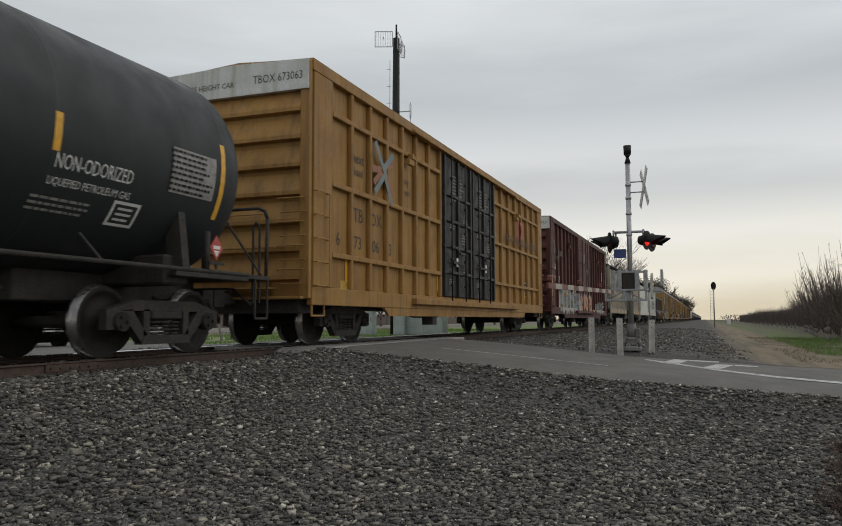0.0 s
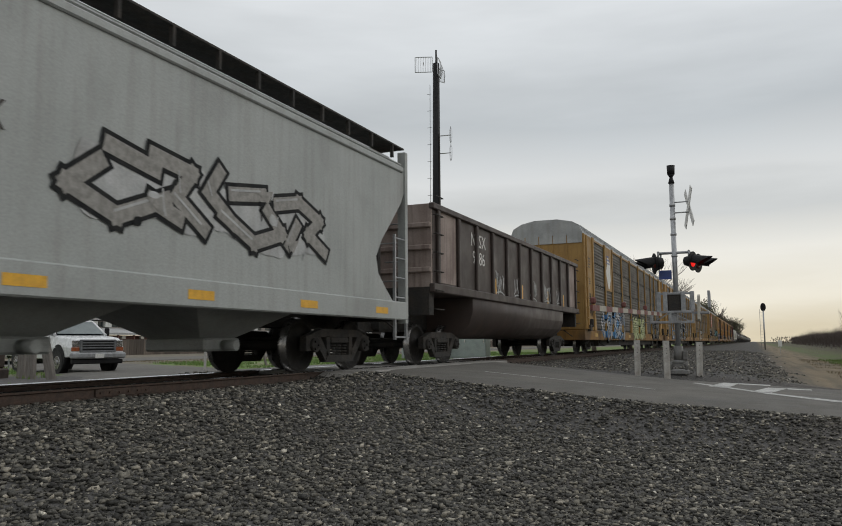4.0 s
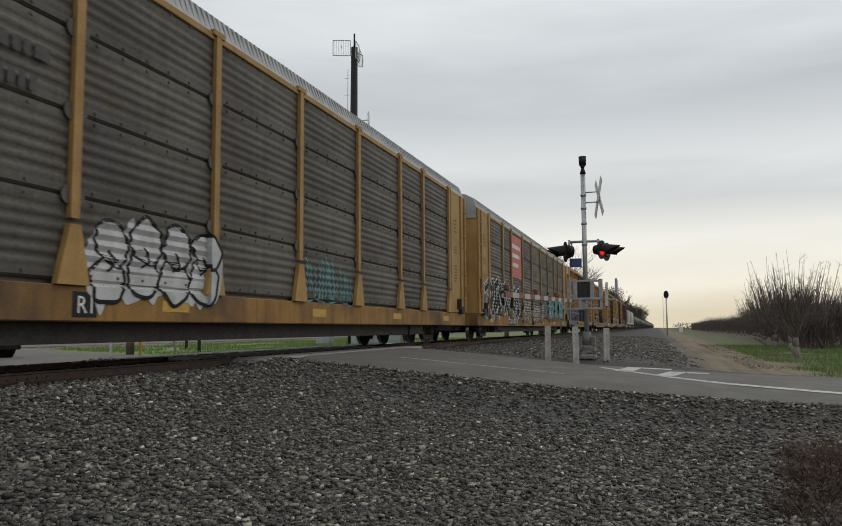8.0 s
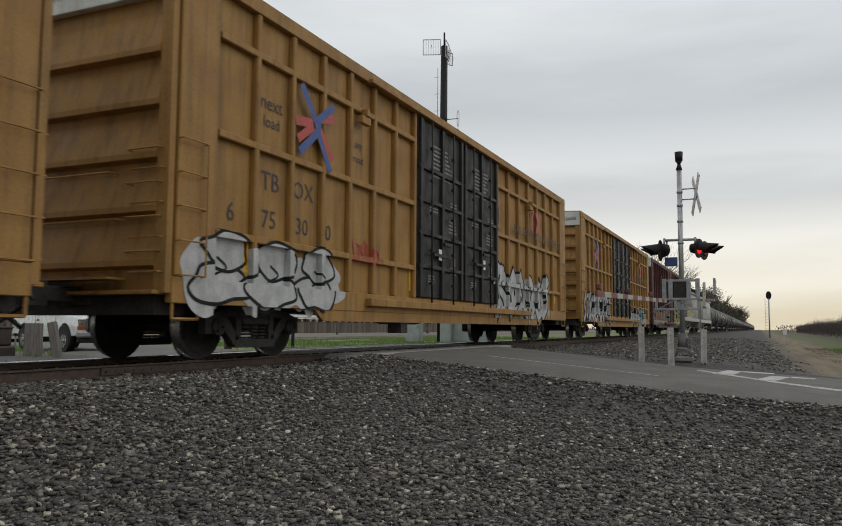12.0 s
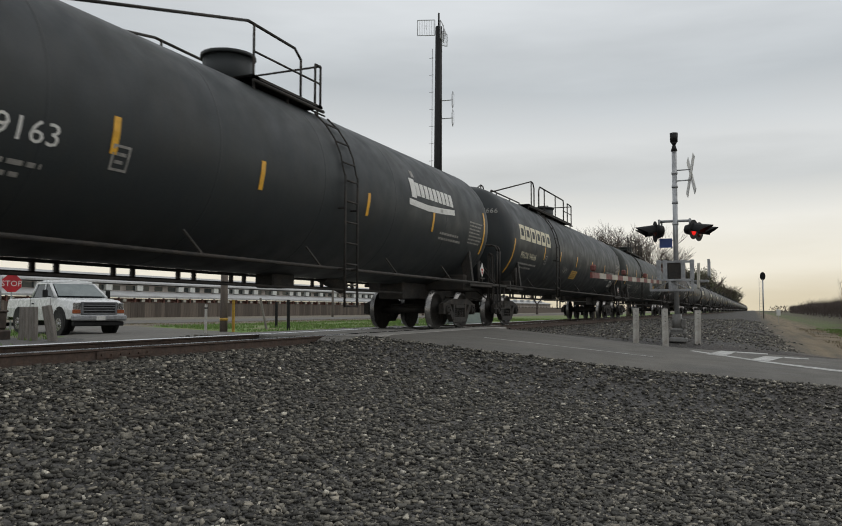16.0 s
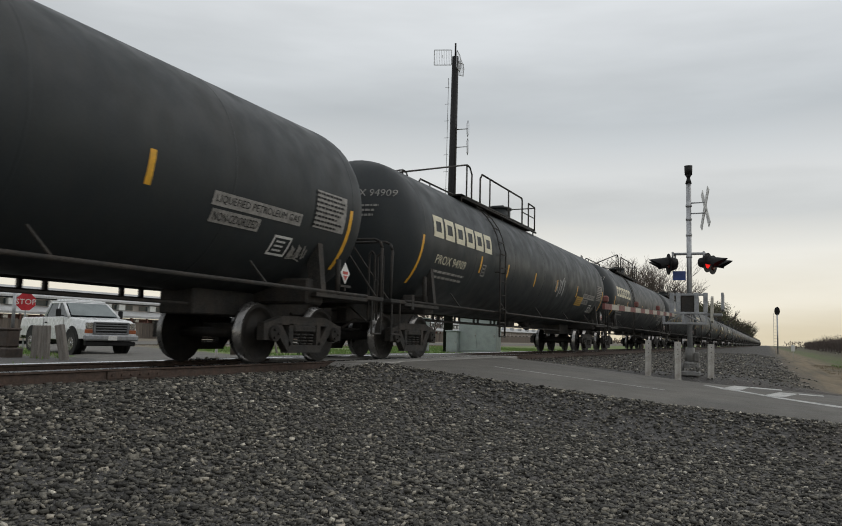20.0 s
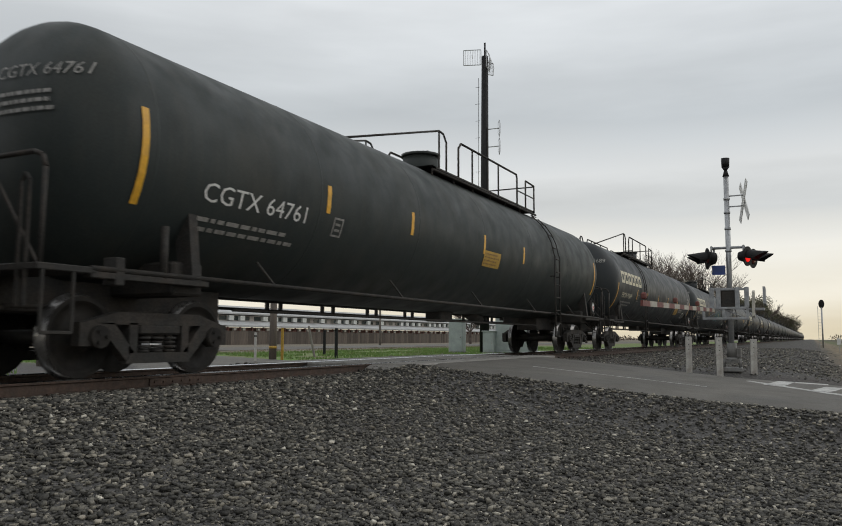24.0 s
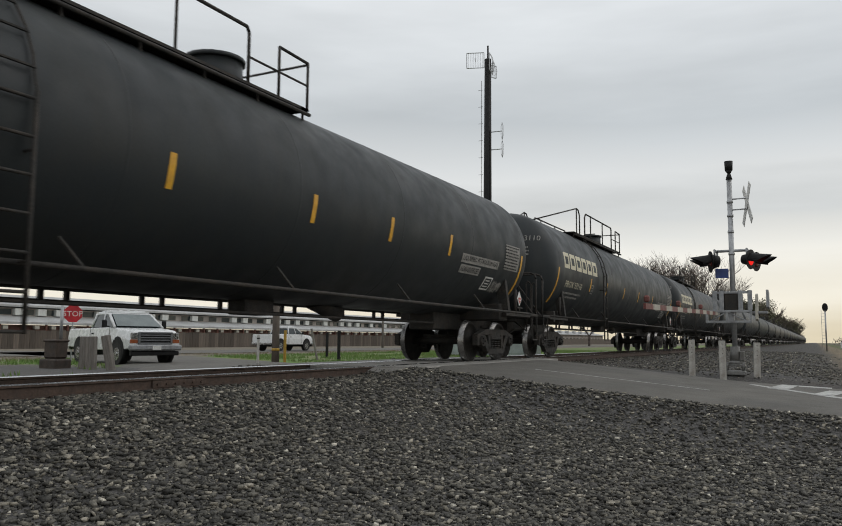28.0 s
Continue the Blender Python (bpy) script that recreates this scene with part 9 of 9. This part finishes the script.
def whips_mesh(key, seed, n, h, mat):
    """Upright year-old shoots over an orchard crown."""
    def f():
        rng = random.Random(seed)
        bm = nb()
        for _ in range(n):
            a, q = rng.uniform(0, 2 * math.pi), rng.uniform(0.1, 1.9)
            p = Vector((math.cos(a) * q, math.sin(a) * q, rng.uniform(1.3, 2.4)))
            d = Vector((math.cos(a) * 0.25 + rng.uniform(-0.15, 0.15), math.sin(a) * 0.25 + rng.uniform(-0.15, 0.15), 1)).normalized()
            L = h * rng.uniform(0.45, 1.0)
            m = p + d * L * 0.5 + Vector((rng.uniform(-0.08, 0.08), rng.uniform(-0.08, 0.08), 0))
            T(bm, p, m, 0.018, 3, 0.013, caps=False)
            T(bm, m, p + d * L, 0.013, 3, 0.006, caps=False)
            for _k in range(5):
                t = rng.uniform(0.1, 0.95)
                b = p + d * L * t
                T(bm, b, b + Vector((rng.uniform(-0.25, 0.25), rng.uniform(-0.25, 0.25), rng.uniform(0.05, 0.3))), 0.008, 3, 0.004, caps=False)
        return bm
    return shared(key, f, mat)


def leaf_cloud(key, seed, n, spread_xyz, size, mat, centre):
    def f():
        rng = random.Random(seed)
        bm = nb()
        lumps = [(Vector((rng.uniform(-1, 1) * spread_xyz[0] * 0.7, rng.uniform(-1, 1) * spread_xyz[1] * 0.7, rng.uniform(-1, 1) * spread_xyz[2] * 0.75)) + Vector(centre), rng.uniform(0.25, 0.5)) for _ in range(26)]
        for _ in range(n):
            c, q = rng.choice(lumps)
            v = Vector((rng.gauss(0, 1) * spread_xyz[0], rng.gauss(0, 1) * spread_xyz[1], rng.gauss(0, 1) * spread_xyz[2])) * q * 0.5 + c
            u = Vector((rng.uniform(-1, 1), rng.uniform(-1, 1), rng.uniform(-1, 1))).normalized() * size * rng.uniform(0.5, 1)
            w = u.orthogonal().normalized() * size * 0.45
            bm.faces.new([bm.verts.new(p) for p in (v - u * 0.5, v + w * 0.5, v + u * 0.5, v - w * 0.5)])
        return bm
    return shared(key, f, mat)


def plant_trees():
    rng = random.Random(21)
    kinds = []
    for k in range(4):
        t, c = tree_mesh(f"orch{k}", 40 + k, 3.6, 0.13, 2, 0.35, 2, M["orchard_bark"], tip=0.010, start=0.24)
        kinds.append((t, c, whips_mesh(f"whips{k}", 70 + k, 75, 2.6, M["orchard_bark"]), leaf_cloud(f"orch_leaf{k}", 80 + k, 260, (1.7, 1.7, 0.9), 0.09, M["leaf_brown"], (0, 0, 2.4))))
    for row, x in enumerate((5.8, 11.4, 17.2, 23.0)):
        y = 37.2 - row * 0.5 + (0 if row < 2 else 10)
        while y < (250 if row < 2 else 150):
            t, c, w, lf = kinds[rng.randrange(4)]
            px, py = x + 0.085 * (min(y, 120) - 37) + rng.uniform(-0.4, 0.4), y + rng.uniform(-0.5, 0.5)
            s = rng.uniform(0.86, 1.05) if y < 60 else rng.uniform(0.72, 0.9)
            g = thing("orchard_tree", "bare winter orchard tree with upright shoots and few leaves", "tree", at=pose(px, py, soil_z(px, py), 0, 0, rng.uniform(0, 360)), group="orchard trees")
            g.scale = (s, s, s * rng.uniform(0.9, 1.1))
            part("trunk", t, None, g)
            part("crown", c, None, g)
            part("shoot_spray", w, None, g)["kind"] = "stuff"
            if row < 3:
                part("leaf_spray", lf, None, g)["kind"] = "stuff"
            y += 5.2 if y < 120 else 6.5
    # large bare trees beyond the track
    for k, (x, y, h, tr) in enumerate(((-17.5, 91, 10.8, 0.38), (-17.2, 117, 14.2, 0.34), (-17.5, 150, 14.0, 0.3), (-40, 150, 9.5, 0.3), (-52, 120, 9.0, 0.3))):
        t, c = tree_mesh(f"bare{k % 3}", 90 + k % 3, 12.0, 0.30, 4, 0.12, 2, M["bark"], tip=0.006, start=0.22)
        g = thing("bare_tree", "large bare deciduous tree with fine branches", "tree", at=pose(x, y, SOUTH_WEST - 0.1, 0, 0, rng.uniform(0, 360)), group="trees beyond the track")
        g.scale = (h / 12,) * 3
        part("trunk", t, None, g)
        part("crown", c, None, g)
    for k, (x, y, h) in enumerate(((-17.5, 222, 15.5), (-17.0, 262, 18.0), (-19.0, 300, 18.5), (-17.5, 350, 17.5), (-18, 430, 19.0), (-18, 520, 23), (-18, 650, 21), (-18, 820, 24))):
        g = thing("leafy_tree", "olive-green half-bare tree beyond the track", "tree", at=pose(x, y, SOUTH_WEST - 0.1, 0, 0, rng.uniform(0, 360)), group="trees beyond the track")
        g.scale = (h / 10,) * 3
        t, c = tree_mesh("olive", 130, 8.5, 0.3, 3, 0.15, 2, M["bark"], tip=0.03, start=0.2)
        part("trunk", t, None, g)
        part("limb_crown", c, None, g)
        part("leaves", leaf_cloud("olive_leaves", 131, 5200, (3.4, 3.4, 2.5), 0.36, M["leaf"], (0, 0, 5.6)), None, g)["kind"] = "stuff"


plant_trees()


# ---- grass, straw and weeds ----
def blades(name, label, mat, spots, h0, h1, width, seed, lean=0.35, category="grass"):
    r = np.random.RandomState(seed)
    p = np.asarray(spots)
    k = len(p)
    a = r.rand(k) * 2 * np.pi
    h = h0 + (h1 - h0) * r.rand(k)
    d = np.stack([np.cos(a), np.sin(a), np.zeros(k)], 1) * (width / 2)
    top = p + np.stack([lean * h * (r.rand(k) * 2 - 1), lean * h * (r.rand(k) * 2 - 1), h], 1)
    v = np.stack([p - d, p + d, top], 1).reshape(-1, 3)
    me = bpy.data.meshes.new(name)
    me.from_pydata(v.tolist(), [], np.arange(3 * k).reshape(-1, 3).tolist())
    me.materials.append(M[mat])
    return tagged(new(name, me), label, category, kind="stuff")


def make_grass():
    r = random.Random(4)

    def spots(n, x0, x1, y0, y1, test=None):
        out = []
        while len(out) < n:
            x, y = r.uniform(x0, x1), r.uniform(y0, y1)
            if test is None or test(x, y):
                out.append((x, y, soil_z(x, y) - 0.01))
        return out

    def patchy(s, cut):
        return lambda x, y: noise.noise(Vector((x * s, y * s, 3.0))) > cut and not (ROAD_Y0 - 0.4 < y - road_bend(x) < ROAD_Y1 + 0.4)
    blades("grass", "short green grass beyond the track", "grass", spots(26000, -30, -12.4, 4, 75, lambda x, y: patchy(0.25, -0.2)(x, y) and (y > 18.0 or x < -25.0 or noise.noise(Vector((x, y, 7.0))) > 0.35)), 0.06, 0.18, 0.05, 1)
    blades("verge_grass", "thin dry grass on the verge before the far road", "dry", spots(6000, -36, -29, 4, 90, patchy(0.3, -0.1)), 0.03, 0.12, 0.04, 6, 0.6)
    blades("dry_grass", "dry straw-coloured grass beside the dirt track", "dry", spots(3200, 2.6, 6.5, 21.5, 60, patchy(0.5, 0.0)), 0.03, 0.11, 0.03, 2, 0.8)
    blades("orchard_grass", "green grass strip before the orchard", "grass", spots(15000, 4.0, 15, 23, 62, patchy(0.4, -0.1)), 0.05, 0.16, 0.05, 3)
    blades("weeds", "brown dead weeds in the gravel", "weed", spots(2600, 0.15, 3.4, 3.0, 9.0, lambda x, y: x > 0.16 * y - 0.1 + 0.5 * noise.noise(Vector((x * 2, y * 2, 0))) and noise.noise(Vector((x * 1.5, y * 1.5, 5.0))) > -0.1), 0.05, 0.30, 0.010, 5, 1.3)


make_grass()


def far_woods():
    """Twigs of the orchard's further rows, and the dim line of woods at the end of the view."""
    r = np.random.RandomState(77)
    k = 60000
    y = 52 + 330 * r.rand(k) ** 1.5
    x = 7.2 + 0.078 * (np.minimum(y, 130) - 37) + 110 * r.rand(k) ** 2.2
    z = -1.0 + 2.5 * r.rand(k) ** 0.8
    blades("orchard_rows", "far rows of the bare orchard", "orchard_bark", np.stack([x, y, z], 1), 0.5, 1.7, 0.10, 78, 0.5, "orchard")
    k = 16000
    x = np.where(r.rand(k) < 0.5, 10 + 890 * r.rand(k), -60 - 840 * r.rand(k))
    y = 430 + 220 * r.rand(k)
    tall = 1.2 + 2.2 * np.abs(np.sin(x * 0.11) * np.sin(x * 0.037 + 1.0)) + 0.8 * r.rand(k)
    blades("far_woods", "dim line of bare woods on the horizon", "leaf_brown", np.stack([x, y, -1.0 + tall * r.rand(k)], 1), 0.6, 1.6, 0.9, 79, 0.5, "woods")


far_woods()


def dead_bush(at, n, h, seed):
    """Brown stalks, leaning out from a foot, with short side twigs."""
    rng = random.Random(seed)
    g = thing("dead_weed", "dead reddish-brown weed growing in the gravel", "weed", at=at, group="dead weeds in the gravel")
    bm = nb()
    for _ in range(n):
        a, q = rng.uniform(0, 2 * math.pi), rng.uniform(0, 0.22)
        p = Vector((math.cos(a) * q, math.sin(a) * q, -0.02))
        d = Vector((math.cos(a) * rng.uniform(0.1, 0.9), math.sin(a) * rng.uniform(0.1, 0.9), 1)).normalized()
        length = h * rng.uniform(0.4, 1.0)
        T(bm, p, p + d * length, 0.004, 3, 0.002, caps=False)
        for _k in range(5):
            b = p + d * length * rng.uniform(0.25, 1.0)
            e = Vector((rng.uniform(-1, 1), rng.uniform(-1, 1), rng.uniform(-0.1, 1))).normalized() * rng.uniform(0.03, 0.09)
            T(bm, b, b + e, 0.003, 3, 0.0015, caps=False)
            w = e.orthogonal().normalized() * 0.012
            bm.faces.new([bm.verts.new(c) for c in (b + e - w, b + e * 1.25, b + e + w, b + e * 0.75)])
    part("stalk_clump", bm, M["weed"], g)["kind"] = "stuff"


for k, (x, y, n, h) in enumerate(((1.5, 8.5, 70, 0.30), (1.75, 8.9, 60, 0.36), (1.25, 8.0, 55, 0.22), (1.45, 7.7, 60, 0.24), (1.9, 8.2, 60, 0.30), (1.2, 7.1, 50, 0.18), (1.6, 7.2, 55, 0.22), (2.1, 9.4, 55, 0.3), (1.0, 6.6, 45, 0.15), (2.4, 9.0, 60, 0.34), (1.35, 9.3, 40, 0.2), (1.95, 7.5, 55, 0.26))):
    dead_bush(pose(x, y, soil_z(x, y), 0, 0, 40 * k), n, h, 300 + k)


# ---- what moves ----
SPEED = 24.0


def along(t):
    """How far the train has run. A stretch of the film is missing just before 12.5 s, so the train is further on after it."""
    return SPEED * t + (GAP if t > 12.45 else 0.0)


def motions():
    times = [k * 0.5 for k in range(23)] + [11.2 + k * 0.1 for k in range(13)] + [12.4334, 12.4667] + [12.5 + k * 0.1 for k in range(15)] + [14.0 + k * 0.5 for k in range(29)]
    times = sorted({round(t, 4) for t in times})
    for car, u in TRAIN:
        walk(car, [(t, pose(TRACK_X, u - along(t), 0)) for t in times])
    # the pickup on the far road
    walk(passing, [(t, pose(-39.0, 51.0 + 14.0 * (t - 28.0), SOUTH_WEST + 0.03)) for t in (0.0, 14.0, 28.0)])
    # the wheels roll
    first = WHEELSETS[0]
    walk(first, [(k / FPS, pose(0, 0, 0, (84.0 * k) % 360.0)) for k in range(0, 28 * FPS + 1)])
    for w in WHEELSETS[1:]:
        w.rotation_mode = "QUATERNION"
        keys = w.animation_data_create()
        keys.action = first.animation_data.action
        keys.action_slot = first.animation_data.action_slot


motions()
